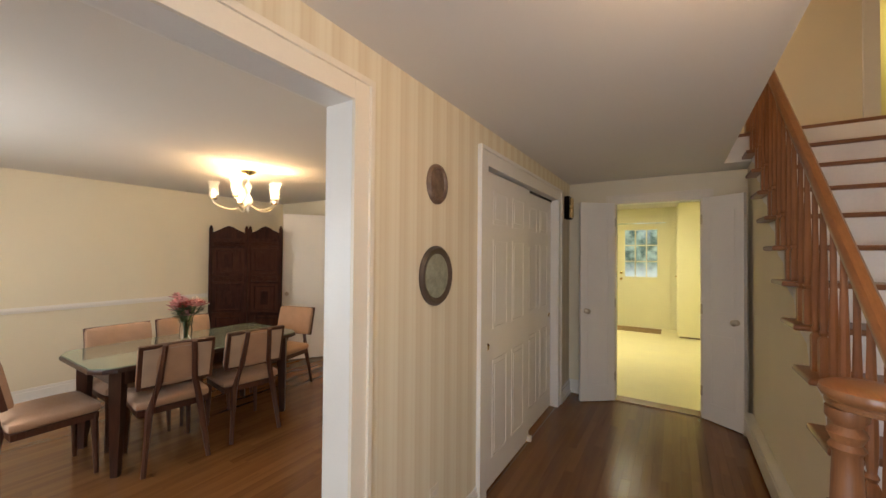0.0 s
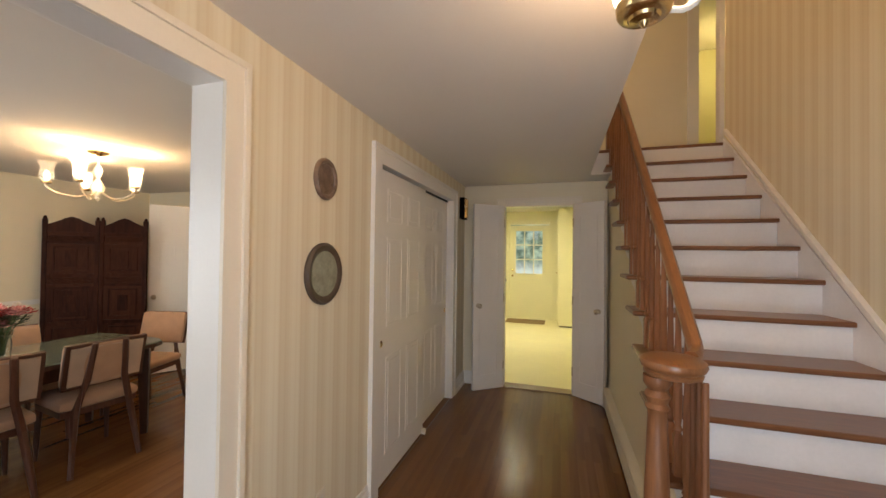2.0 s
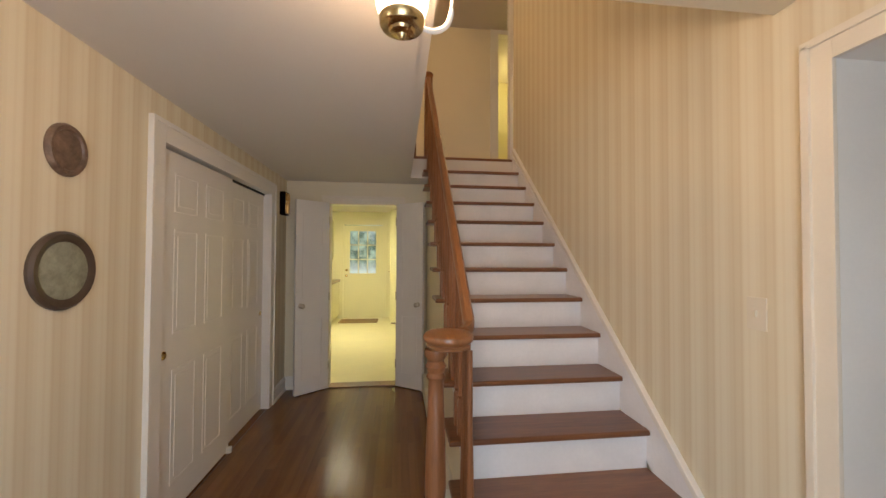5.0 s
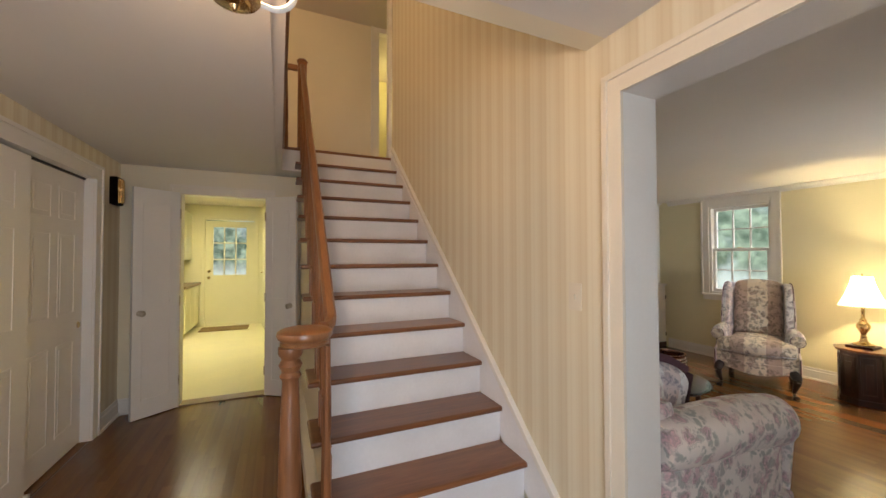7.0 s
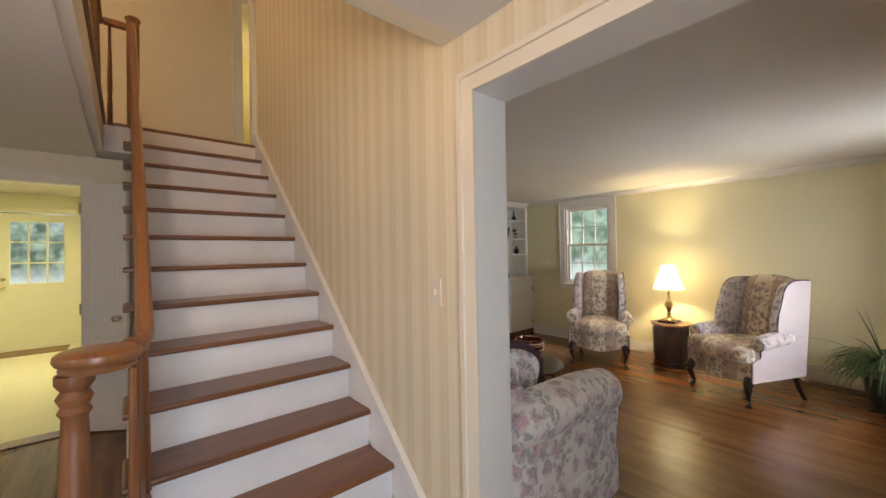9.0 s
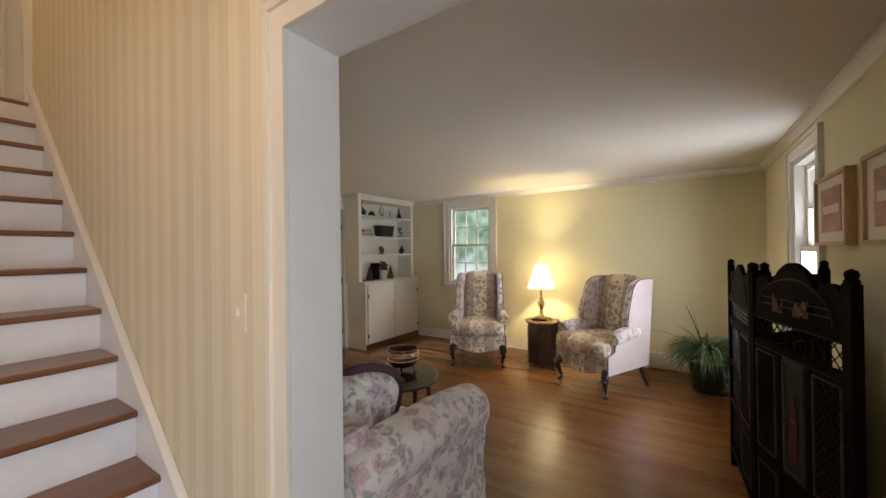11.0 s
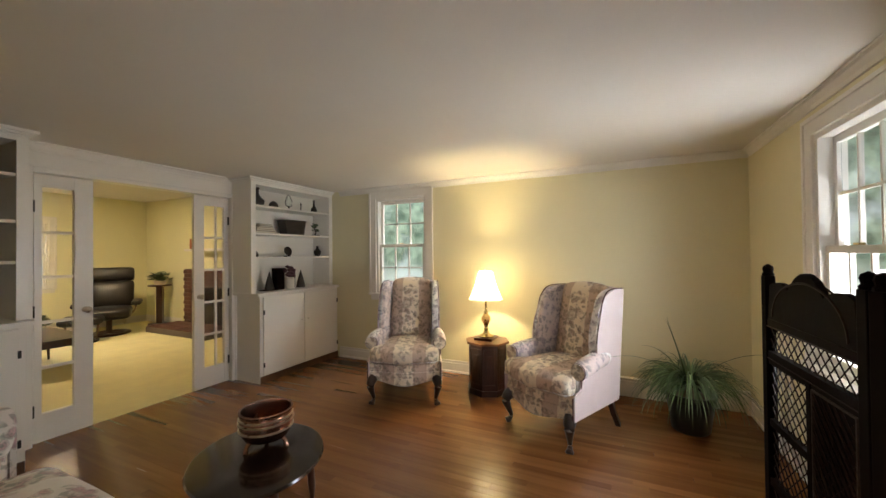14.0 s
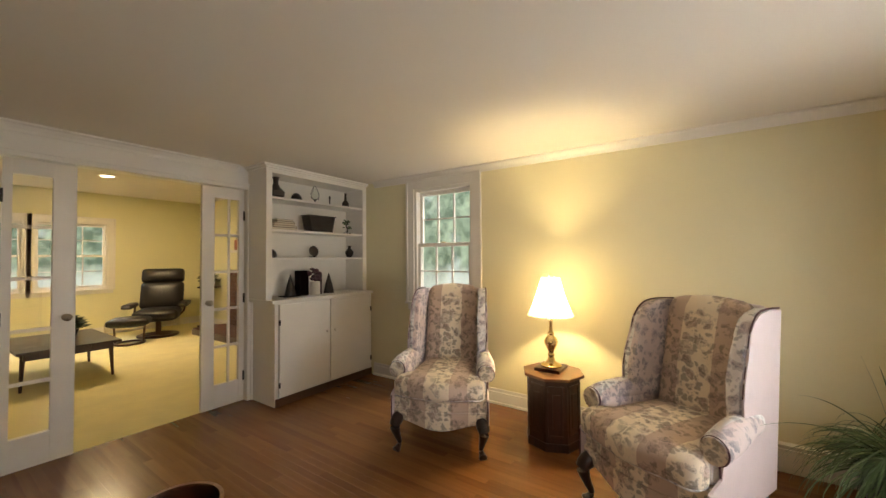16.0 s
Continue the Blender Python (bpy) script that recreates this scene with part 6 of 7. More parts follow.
def stairs():
    st = thing("staircase", Matrix.Identity(4), "straight staircase with brown oak treads and white risers", "staircase", kind="structure")
    for k in range(1, 13):
        y, z = nose_y(k), UP - RISE * k
        x0 = SX0 - 0.075 if k < 12 else SX0 - 0.30
        bm = box((x0, y, z - 0.028), (SX1, y + RUN + 0.035, z), 0.0)
        front = [e for e in bm.edges if all(v.co.y < y + 0.001 for v in e.verts) or (k >= 1 and all(v.co.x < x0 + 0.001 for v in e.verts))]
        bmesh.ops.bevel(bm, geom=[e for e in front if abs(e.verts[0].co.z - e.verts[1].co.z) < 0.001], offset=0.011, segments=3, profile=0.5, affect="EDGES")
        if k == 12:
            bm.free()
            pts = [(SX1, y), (-0.95, y)] + [(-1.08 + 0.17 * math.cos(a), y + 0.16 + 0.17 * math.sin(a)) for a in [radians(-75 - 15 * i) for i in range(14)]] + [(SX0 - 0.07, y + RUN + 0.03), (SX1, y + RUN + 0.03)]
            bm = prism(pts, 0.03, "z", z - 0.03, 0.008)
        part("tread", bm, M_TREAD, st, "brown oak tread with a rounded nosing")
    for k in range(0, 13):
        y, z1 = nose_y(k) + 0.028, UP - RISE * k - 0.029
        z0 = max(0.0, z1 - RISE + 0.029)
        part("riser", box((SX0, y, z0), (SX1, y + 0.018, z1)), M_WHITE, st, "white painted riser")
    part("landing_nosing", box((-1.13, NOSE_TOP, UP - 0.03), (0.10, NOSE_TOP + 0.11, UP), 0.009), M_TREAD, st, "dark oak landing nosing")
    # closed side: wall under the steps, with saw-toothed upper edge
    saw = [(nose_y(12) + 0.03, 0.0), (3.365, 0.0), (3.365, UP - 0.04)]
    for k in range(0, 13):
        y = nose_y(k) + 0.03
        if k == 0:
            saw.append((y, UP - 0.04))
        saw.append((y, UP - RISE * (k + 1) - 0.03 if k < 12 else 0.0))
        if k < 12:
            saw.append((nose_y(k + 1) + 0.03, UP - RISE * (k + 1) - 0.03))
    clean = []
    for p in saw[:-1]:
        if not clean or (abs(p[0] - clean[-1][0]) + abs(p[1] - clean[-1][1])) > 1e-4:
            clean.append(p)
    part("side_wall", prism(clean, 0.045, "x", SX0 - 0.002), M_CREAM, st, "cream wall below the open steps")
    for k in range(1, 12):
        y, z = nose_y(k), UP - RISE * k
        part("tread_bracket", prism([(y + 0.03, z - 0.03), (y + RUN + 0.02, z - 0.03), (y + RUN * 0.9, z - 0.06), (y + 0.09, z - 0.10), (y + 0.05, z - RISE - 0.0), (y + 0.03, z - RISE)], 0.007, "x", SX0 - 0.0095), M_WHITE, st)
    # skirt board on the wall side
    sl = RISE / RUN
    y0, y1 = 0.36, 3.129
    def zz(y, up):
        return UP - (NOSE_TOP - y) * sl + up
    part("skirt_board", prism([(y0, 0.0), (3.14, zz(3.14, -0.36)), (3.14, zz(3.06, 0.10)), (y0, zz(y0, 0.10))], 0.02, "x", -0.0215, 0.002), M_WHITE, st, "white skirt board on the wall")
    part("skirt_cap", prism([(y0, zz(y0, 0.095)), (3.10, zz(3.10, 0.095)), (3.10, zz(3.10, 0.135)), (y0, zz(y0, 0.135))], 0.032, "x", -0.0335, 0.005), M_TRIM, st)
    return st


stairs()

BAL = [(0.017, 0.0), (0.017, 0.16), (0.012, 0.175), (0.019, 0.19), (0.012, 0.205), (0.016, 0.24), (0.0175, 0.30), (0.015, 0.45), (0.011, 0.62), (0.010, 1.0)]


def baluster_mesh(height, seg=8):
    prof = [(r, min(z, height)) for r, z in BAL if z < height] + [(0.010, height)]
    bm = lathe(prof, seg)
    for v in bm.verts:
        if v.co.z < 0.165:
            a = math.atan2(v.co.y, v.co.x)
            m = max(abs(math.cos(a)), abs(math.sin(a)))
            v.co.x, v.co.y = v.co.x / m, v.co.y / m
    return bm


def railing():
    r = thing("stair_railing", Matrix.Identity(4), "turned oak stair railing with a volute newel", "railing")
    xr = -0.965
    sl = RISE / RUN
    def rail_z(y):
        return 3.36 - (3.09 - y) * 0.935
    path = [(xr, 3.10, rail_z(3.10))] + [(xr, 3.09 - 0.2 * i, rail_z(3.09 - 0.2 * i)) for i in range(1, 11)] + [(xr, 0.90, rail_z(0.90)), (xr, 0.78, rail_z(0.78)), (xr, 0.735, 1.152), (xr - 0.012, 0.69, 1.136), (xr - 0.04, 0.645, 1.132)]
    bm = bmesh.new()
    prof = [(-0.015, -0.03), (0.015, -0.03), (0.018, -0.012), (0.025, 0.0), (0.024, 0.018), (0.013, 0.03), (-0.013, 0.03), (-0.024, 0.018), (-0.025, 0.0), (-0.018, -0.012)]
    pts = curve_points(path, 3)
    rings = []
    for i, p in enumerate(pts):
        d = (pts[min(i + 1, len(pts) - 1)] - pts[max(i - 1, 0)]).normalized()
        side = Vector((1, 0, 0))
        up = side.cross(d).normalized()
        if up.z < 0:
            up = -up
        rings.append([bm.verts.new(p + side * u + up * v) for u, v in prof])
    n = len(prof)
    for a, b in zip(rings, rings[1:]):
        for i in range(n):
            bm.faces.new((a[i], a[(i + 1) % n], b[(i + 1) % n], b[i]))
    bm.faces.new(rings[0])
    bm.faces.new(rings[-1][::-1])
    part("handrail", bm, M_RAIL, r, "orange-brown moulded oak handrail", smooth=True)
    # volute: a flat scroll over a ring of balusters
    vc = (-1.075, 0.58)
    top = lathe([(0.080, 1.094), (0.086, 1.097), (0.088, 1.106), (0.083, 1.112), (0.094, 1.120), (0.100, 1.132), (0.097, 1.145), (0.085, 1.153), (0.04, 1.156), (0.003, 1.156)], 36, at=(0, 0, 0))
    bmesh.ops.translate(top, vec=(vc[0], vc[1], 0), verts=top.verts)
    part("volute", top, M_RAIL, r, "round volute cap at the foot of the rail", smooth=True)
    zt = UP - RISE * 12
    nw = lathe([(0.036, 0.0), (0.036, 0.20), (0.028, 0.215), (0.042, 0.235), (0.03, 0.255), (0.036, 0.30), (0.041, 0.38), (0.038, 0.52), (0.031, 0.72), (0.029, 0.78), (0.038, 0.795), (0.03, 0.81), (0.041, 0.835), (0.03, 0.855), (0.043, 0.875), (0.043, 0.899)], 20)
    for v in nw.verts:
        if v.co.z < 0.205:
            a = math.atan2(v.co.y, v.co.x)
            m = max(abs(math.cos(a)), abs(math.sin(a)))
            v.co.x, v.co.y = v.co.x / m, v.co.y / m
    ob = part("newel", nw, M_BALUSTER, r, "turned oak newel post", smooth=True)
    ob.location = (-1.125, 0.56, zt)
    ring = [(-1.0, 0.52), (-0.992, 0.60), (-0.988, 0.67), (-0.982, 0.74)]
    for x, y in ring:
        o = part("baluster", baluster_mesh(0.899), M_BALUSTER, r, smooth=True)
        o.location = (x, y, zt)
    for k in range(1, 12):
        for f in (0.30, 0.78):
            y = nose_y(k) + RUN * f
            z = UP - RISE * k
            if y < 0.72:
                continue
            o = part("baluster", baluster_mesh(rail_z(y) - 0.03 - z), M_BALUSTER, r, smooth=True)
            o.location = (xr, y, z)
    # top post and landing guard
    tp = box((xr - 0.04, 3.10, UP), (xr + 0.045, 3.18, 3.43), 0.006)
    part("top_post", tp, M_RAIL, r, "square oak post at the landing")
    part("post_cap", lathe([(0.05, 0), (0.055, 0.012), (0.04, 0.03), (0.003, 0.036)], 16, at=(xr + 0.0025, 3.14, 3.43)), M_RAIL, r, smooth=True)
    part("guard_rail", box((-1.15, 3.115, 3.34), (xr - 0.041, 3.165, 3.39), 0.01), M_RAIL, r)
    part("guard_rail", box((-1.20, 0.27, 3.34), (-1.151, 3.165, 3.39), 0.01), M_RAIL, r)
    bmesh_b = baluster_mesh(0.80)
    me = bpy.data.meshes.new("baluster")
    for f in bmesh_b.faces:
        f.smooth = True
    bmesh_b.to_mesh(me)
    bmesh_b.free()
    me.materials.append(M_BALUSTER)
    spots = [(-1.11, 3.14)] + [(-1.175, 3.0 - 0.125 * i) for i in range(22)]
    for x, y in spots:
        o = new("baluster", me)
        o.parent = r
        o.location = (x, y, UP)
    return r


railing()
structure("trim_floor_edge", box((-1.20, 0.26, UP - 0.029), (-1.13, 3.128, UP), 0.008), M_TREAD, "dark oak nosing along the upper floor edge", "trim")
structure("floor_upper_boards", box((-2.5, 0.25, UP - 0.029), (-1.201, 4.1, UP - 0.002)), M_TREAD, "brown upper hall floor", "floor")
structure("floor_upper_landing_boards", box((-1.2, 3.24, UP - 0.029), (1.6, 5.6, UP - 0.002)), M_TREAD, "brown upper landing floor", "floor")
heater("baseboard_heater", "x", SX0 - 0.002, -1, 1.15, 3.15, "baseboard heaters")


# doors in the hall
def six_panel_face(bm, w, h, y0, out, rows):
    """Raised mouldings of a panelled door on one face; x from 0 to w."""
    st = w * 0.16
    mid = w / 2
    for z0, z1 in rows:
        for u0, u1 in ((st, mid - st * 0.35), (mid + st * 0.35, w - st)):
            for a, b, c, d in ((u0, u0 + 0.012, z0, z1), (u1 - 0.012, u1, z0, z1), (u0 + 0.012, u1 - 0.012, z0, z0 + 0.012), (u0 + 0.012, u1 - 0.012, z1 - 0.012, z1)):
                add_box(bm, (a, y0, c), (b, y0 + out * 0.0035, d), 0.0015)
            add_box(bm, (u0 + 0.035, y0, z0 + 0.035), (u1 - 0.035, y0 + out * 0.003, z1 - 0.035), 0.002)


ROWS6 = ((0.17, 0.80), (1.0, 1.58), (1.68, 1.90))


def closet_door(y0, w, x, label):
    d = thing("closet_door", pose(x, y0, 0.012, 0, 0, 90), label, "closet door", "sliding closet doors")
    part("slab", box((0, -0.016, 0), (w, 0.016, 2.012), 0.002), M_TRIM, d)
    bm = bmesh.new()
    six_panel_face(bm, w, 2.0, -0.016, -1, ROWS6)
    part("panel_moulding", bm, M_TRIM, d)
    return d


_d = closet_door(1.225, 0.85, HW - 0.03, "white six-panel sliding closet door, closed")
_k = part("finger_pull", lathe([(0.002, 0), (0.018, 0.001), (0.022, 0.004), (0.024, 0.0), (0.002, -0.001)], 18, cap=False), M_BRASS, _d, "small round brass finger pull", smooth=True)
_k.matrix_basis = pose(0.06, -0.0165, 0.90, 90, 0, 0)
_d = closet_door(2.04, 0.807, HW - 0.075, "white six-panel sliding closet door, closed")
_k = part("finger_pull", lathe([(0.002, 0), (0.018, 0.001), (0.022, 0.004), (0.024, 0.0), (0.002, -0.001)], 18, cap=False), M_BRASS, _d, "small round brass finger pull", smooth=True)
_k.matrix_basis = pose(0.75, -0.0165, 0.90, 90, 0, 0)
structure("trim_closet_track", box((HW - 0.10, 1.22, 2.025), (HW - 0.05, 2.85, 2.04)), M_DARKMETAL, "dark sliding door track", "trim")
tagged(part("door_guide", box((HW - 0.05, 2.045, 0.0), (HW + 0.015, 2.07, 0.045), 0.004), M_PLASTIC), "small white plastic sliding door guide on the floor", "door guide")


def knob_pair(door, x, z, y0, y1):
    for y, r in ((y0, 90), (y1, -90)):
        k = part("knob", lathe([(0.002, 0), (0.026, 0.002), (0.026, 0.006), (0.009, 0.012), (0.009, 0.03), (0.024, 0.038), (0.027, 0.05), (0.018, 0.06), (0.002, 0.063)], 16), M_NICKEL, door, "round nickel door knob", smooth=True)
        k.matrix_basis = pose(x, y, z, r, 0, 0)


def swing_door(name, hinge, free, h, label, w_extra=0.0, knob_z=0.92, rows=ROWS6):
    """A panelled leaf from its hinge to its free edge, standing open."""
    w = math.hypot(free[0] - hinge[0], free[1] - hinge[1])
    d = thing(name, pose(hinge[0], hinge[1], 0.01, 0, 0, math.degrees(math.atan2(free[1] - hinge[1], free[0] - hinge[0]))), label, "door", kind="structure")
    part("slab", box((0, -0.018, 0), (w, 0.018, h), 0.002), M_TRIM, d)
    bm = bmesh.new()
    for y0, o in ((-0.018, -1), (0.018, 1)):
        if w < 0.5:
            for z0, z1 in rows:
                for a, b, c, e in ((0.07, 0.082, z0, z1), (w - 0.082, w - 0.07, z0, z1), (0.082, w - 0.082, z0, z0 + 0.012), (0.082, w - 0.082, z1 - 0.012, z1)):
                    add_box(bm, (a, y0, c), (b, y0 + o * 0.005, e), 0.002)
        else:
            six_panel_face(bm, w, h, y0, o, rows)
    part("panel_moulding", bm, M_TRIM, d)
    knob_pair(d, w - 0.055, knob_z, -0.018, 0.018)
    for z in (0.25, 1.0, h - 0.2):
        part("hinge", box((-0.012, -0.024, z - 0.045), (0.004, 0.018, z + 0.045), 0.002), M_NICKEL, d)
    return d


swing_door("door_3", (-2.045, 3.345), (-2.335, 3.12), 2.03, "narrow white double door leaf standing open", rows=((0.15, 0.78), (0.98, 1.9)))
swing_door("door_4", (-1.285, 3.345), (-1.005, 3.145), 2.03, "narrow white double door leaf standing open", rows=((0.15, 0.78), (0.98, 1.9)))
swing_door("door_5", (-5.80, 2.82), (-6.13, 2.33), 2.03, "white panelled dining room door standing open")
structure("threshold", box((-2.03, HN - 0.02, 0.0025), (-1.30, HN + 0.13, 0.012), 0.003), M_TREAD, "worn wooden threshold", "threshold")

# wall and ceiling fixtures
def wall_plate(name, y, z, ry, rz, label, rim, face):
    p = thing(name, pose(HW, y, z), label, "wall plate", "oval plates on the hall wall")
    def oval(prof):
        bm = lathe(prof, 32)
        bmesh.ops.scale(bm, vec=(ry, rz, 1), verts=bm.verts)
        bmesh.ops.transform(bm, matrix=Matrix(((0, 0, 1, 0), (1, 0, 0, 0), (0, 1, 0, 0), (0, 0, 0, 1))), verts=bm.verts)
        return bm
    part("rim", oval([(1.0, 0.001), (1.0, 0.012), (0.93, 0.022), (0.80, 0.02), (0.74, 0.012)]), rim, p, smooth=True)
    part("face", oval([(0.735, 0.0125), (0.6, 0.016), (0.3, 0.02), (0.02, 0.021)]), face, p, smooth=True)


M_PLATEFACE = material("mottled_green_grey_relief", (0.27, 0.27, 0.20), 0.5, vary=0.35, scale=26, fine=90, bump=0.6)
M_COPPERFACE = material("mottled_brown_relief", (0.22, 0.15, 0.11), 0.45, 0.5, vary=0.4, scale=30, fine=90, bump=0.6)
M_PLATERIM = material("dark_turned_rim", (0.075, 0.05, 0.035), 0.35, vary=0.2, scale=14)
wall_plate("wall_plate", 0.655, 1.835, 0.083, 0.098, "small oval brown metal relief plate on the wallpaper", M_COPPERFACE, M_COPPERFACE)
wall_plate("wall_plate", 0.655, 1.39, 0.138, 0.145, "oval grey-green relief plate in a dark rim", M_PLATERIM, M_PLATEFACE)


def door_chime():
    c = thing("door_chime", pose(HW, 3.20, 2.0), "dark door chime box with a brass tube on the wall", "door chime")
    part("case", box((0.0, -0.075, -0.12), (0.055, 0.075, 0.12), 0.008), M_EBONY, c)
    part("front", box((0.0555, -0.06, -0.105), (0.06, 0.06, 0.105), 0.002), M_BRASS, c, "brass face")
    for y in (-0.022, 0.022):
        part("tube", tube([(0.066, y, -0.10), (0.066, y, 0.10)], 0.011, 12), M_BRASS, c, smooth=True)


door_chime()


def pendant():
    p = thing("ceiling_lantern", pose(-1.265, 0.07, CEIL), "lit brass and glass hurricane ceiling lantern", "ceiling light")
    part("canopy", lathe([(0.06, -0.001), (0.062, -0.008), (0.045, -0.02), (0.014, -0.03)], 24), M_BRASS, p, smooth=True)
    part("globe", lathe([(0.052, -0.245), (0.066, -0.20), (0.07, -0.15), (0.058, -0.09), (0.05, -0.06), (0.06, -0.035)], 28, cap=False), M_FROST, p, "frosted glass chimney", smooth=True)
    part("base", lathe([(0.003, -0.285), (0.008, -0.28), (0.012, -0.272), (0.03, -0.268), (0.034, -0.262), (0.05, -0.258), (0.056, -0.25), (0.058, -0.232), (0.05, -0.23)], 28), M_BRASS, p, "embossed brass bottom", smooth=True)
    part("bulb", lathe([(0.012, -0.23), (0.022, -0.20), (0.018, -0.17), (0.003, -0.155)], 14), M_BULB, p, smooth=True)
    part("arm", tube(curve_points([(0.05, 0.02, -0.24), (0.09, 0.035, -0.235), (0.125, 0.05, -0.20), (0.135, 0.055, -0.14), (0.125, 0.05, -0.06), (0.11, 0.04, -0.003)], 6), 0.005, 8, flat=1.6), M_TRIM, p, "white curved arm", smooth=True)


M_FROST = shade_material("frosted_lamp_glass", (0.92, 0.90, 0.84), 1.6, 0.6)
pendant()
_s = thing("smoke_detector", pose(-0.52, 0.03, CEIL), "round ivory smoke detector on the ceiling", "smoke detector")
part("body", lathe([(0.07, -0.001), (0.07, -0.02), (0.055, -0.035), (0.002, -0.037)], 28), M_PLASTIC, _s, smooth=True)
part("grille", lathe([(0.03, -0.0365), (0.03, -0.041), (0.02, -0.042)], 20), M_DARKMETAL, _s, smooth=True)
for _x, _y, _z, _o, _n in ((0.0, 0.32, 1.25, -1, "ivory light switch plate on the wallpaper"), (HW, 0.66, 0.32, 1, "ivory wall outlet plate low on the wallpaper")):
    _p = thing("switch_plate" if _o < 0 else "outlet_plate", pose(_x, _y, _z), _n, "switch" if _o < 0 else "outlet")
    part("plate", box((0, -0.036, -0.058), (_o * 0.006, 0.036, 0.058), 0.002), M_PLASTIC, _p)
    if _o < 0:
        part("toggle", box((-0.006, -0.005, -0.012), (-0.016, 0.005, 0.012), 0.002), M_PLASTIC, _p)
    else:
        for _h in (-0.022, 0.022):
            part("socket", box((0.006, -0.017, _h - 0.014), (0.008, 0.017, _h + 0.014), 0.001), M_MAT, _p)

# kitchen beyond the double doors
def back_door():
    x0, x1, y = -2.56, -1.66, KN + 0.03
    d = thing("door_6", Matrix.Identity(4), "lemon painted back door with nine small panes", "door", kind="structure")
    gx0, gx1, gz0, gz1 = -2.43, -1.80, 1.04, 2.06
    bm = bmesh.new()
    for a, b in (((x0, y, 0.01), (gx0, y + 0.04, 2.18)), ((gx1, y, 0.01), (x1, y + 0.04, 2.18)), ((gx0, y, 0.01), (gx1, y + 0.04, gz0)), ((gx0, y, gz1), (gx1, y + 0.04, 2.18))):
        add_box(bm, a, b)
    part("slab", bm, M_LEMON, d)
    bm = bmesh.new()
    for i in range(4):
        x = gx0 + (gx1 - gx0) * i / 3
        add_box(bm, (x - 0.012, y - 0.006, gz0 - 0.012), (x + 0.012, y + 0.03, gz1 + 0.012), 0.002)
        z = gz0 + (gz1 - gz0) * i / 3
        add_box(bm, (gx0 + 0.012, y - 0.005, z - 0.012), (gx1 - 0.012, y + 0.029, z + 0.012), 0.002)
    part("muntins", bm, M_LEMON, d)
    for i in range(3):
        for k in range(3):
            w, h = (gx1 - gx0) / 3, (gz1 - gz0) / 3
            pane = part("pane", box((gx0 + i * w + 0.012, y + 0.012, gz0 + k * h + 0.012), (gx0 + (i + 1) * w - 0.012, y + 0.016, gz0 + (k + 1) * h - 0.012)), M_GLASS, d)
            pane.visible_shadow = False
    k = part("knob", lathe([(0.002, 0), (0.026, 0.002), (0.009, 0.012), (0.009, 0.03), (0.027, 0.045), (0.018, 0.06), (0.002, 0.063)], 14), M_BRASS, d, smooth=True)
    k.matrix_basis = pose(-2.49, y, 1.0, 90, 0, 0)
    b = part("deadbolt", lathe([(0.002, 0), (0.028, 0.001), (0.028, 0.012), (0.012, 0.02), (0.002, 0.021)], 14), M_BRASS, d, smooth=True)
    b.matrix_basis = pose(-2.49, y, 1.13, 90, 0, 0)


back_door()
casing("trim_back_door", "y", KN, -1, -2.56, -1.66, 2.2, 0.07, mat=M_LEMON)
_m = thing("door_mat", pose(-2.15, 7.62, 0.002), "flat brown door mat on the kitchen floor", "mat")
part("pile", box((-0.42, -0.24, 0.0), (0.42, 0.24, 0.012), 0.004), material("brown_mat", (0.30, 0.20, 0.09), 0.95, vary=0.2, scale=12, fine=200, bump=0.4), _m)
M_WORKTOP = material("brown_laminate", (0.30, 0.22, 0.12), 0.4, vary=0.15, scale=12)
_c = thing("kitchen_cabinet", pose(0, 0, 0), "lemon painted low kitchen cabinet with a worktop", "cabinet")
part("body", box((-3.4, 6.7, 0.09), (-2.66, 7.98, 0.87), 0.003), M_LEMON, _c)
part("worktop", box((-3.4, 6.68, 0.87), (-2.62, 7.98, 0.915), 0.004), M_WORKTOP, _c, "brown laminate worktop")
for _y in (6.72, 7.14, 7.56):
    part("cupboard_door", box((-2.6595, _y, 0.12), (-2.642, _y + 0.40, 0.84), 0.003), M_LEMON, _c)
part("plinth", box((-3.4, 6.74, 0.002), (-2.75, 7.96, 0.089)), M_LEMON, _c)
_c = thing("wall_cabinet", pose(0, 0, 0), "lemon painted wall cabinet above the worktop", "cabinet")
part("body", box((-4.198, 6.9, 1.37), (-2.80, 7.98, 2.30), 0.003), M_LEMON, _c)
for _y in (6.92, 7.45):
    part("cupboard_door", box((-2.7995, _y, 1.39), (-2.782, _y + 0.51, 2.28), 0.003), M_LEMON, _c)
_c = thing("kitchen_cabinet", pose(0, 0, 0), "tall lemon painted kitchen cupboard against the wall", "cabinet")
part("body", box((-1.45, 7.2, 0.03), (-0.955, 7.98, 2.48), 0.003), M_LEMON, _c)
part("cupboard_door", box((-1.47, 7.215, 0.98), (-1.451, 7.965, 2.44), 0.003), M_LEMON, _c)
part("cupboard_door", box((-1.47, 7.215, 0.06), (-1.451, 7.965, 0.96), 0.003), M_LEMON, _c)
_k = part("knob", lathe([(0.002, 0), (0.008, 0.002), (0.008, 0.014), (0.016, 0.022), (0.002, 0.032)], 12), M_BRASS, _c, smooth=True)
_k.matrix_basis = pose(-1.4705, 7.29, 1.12, 0, -90, 0)
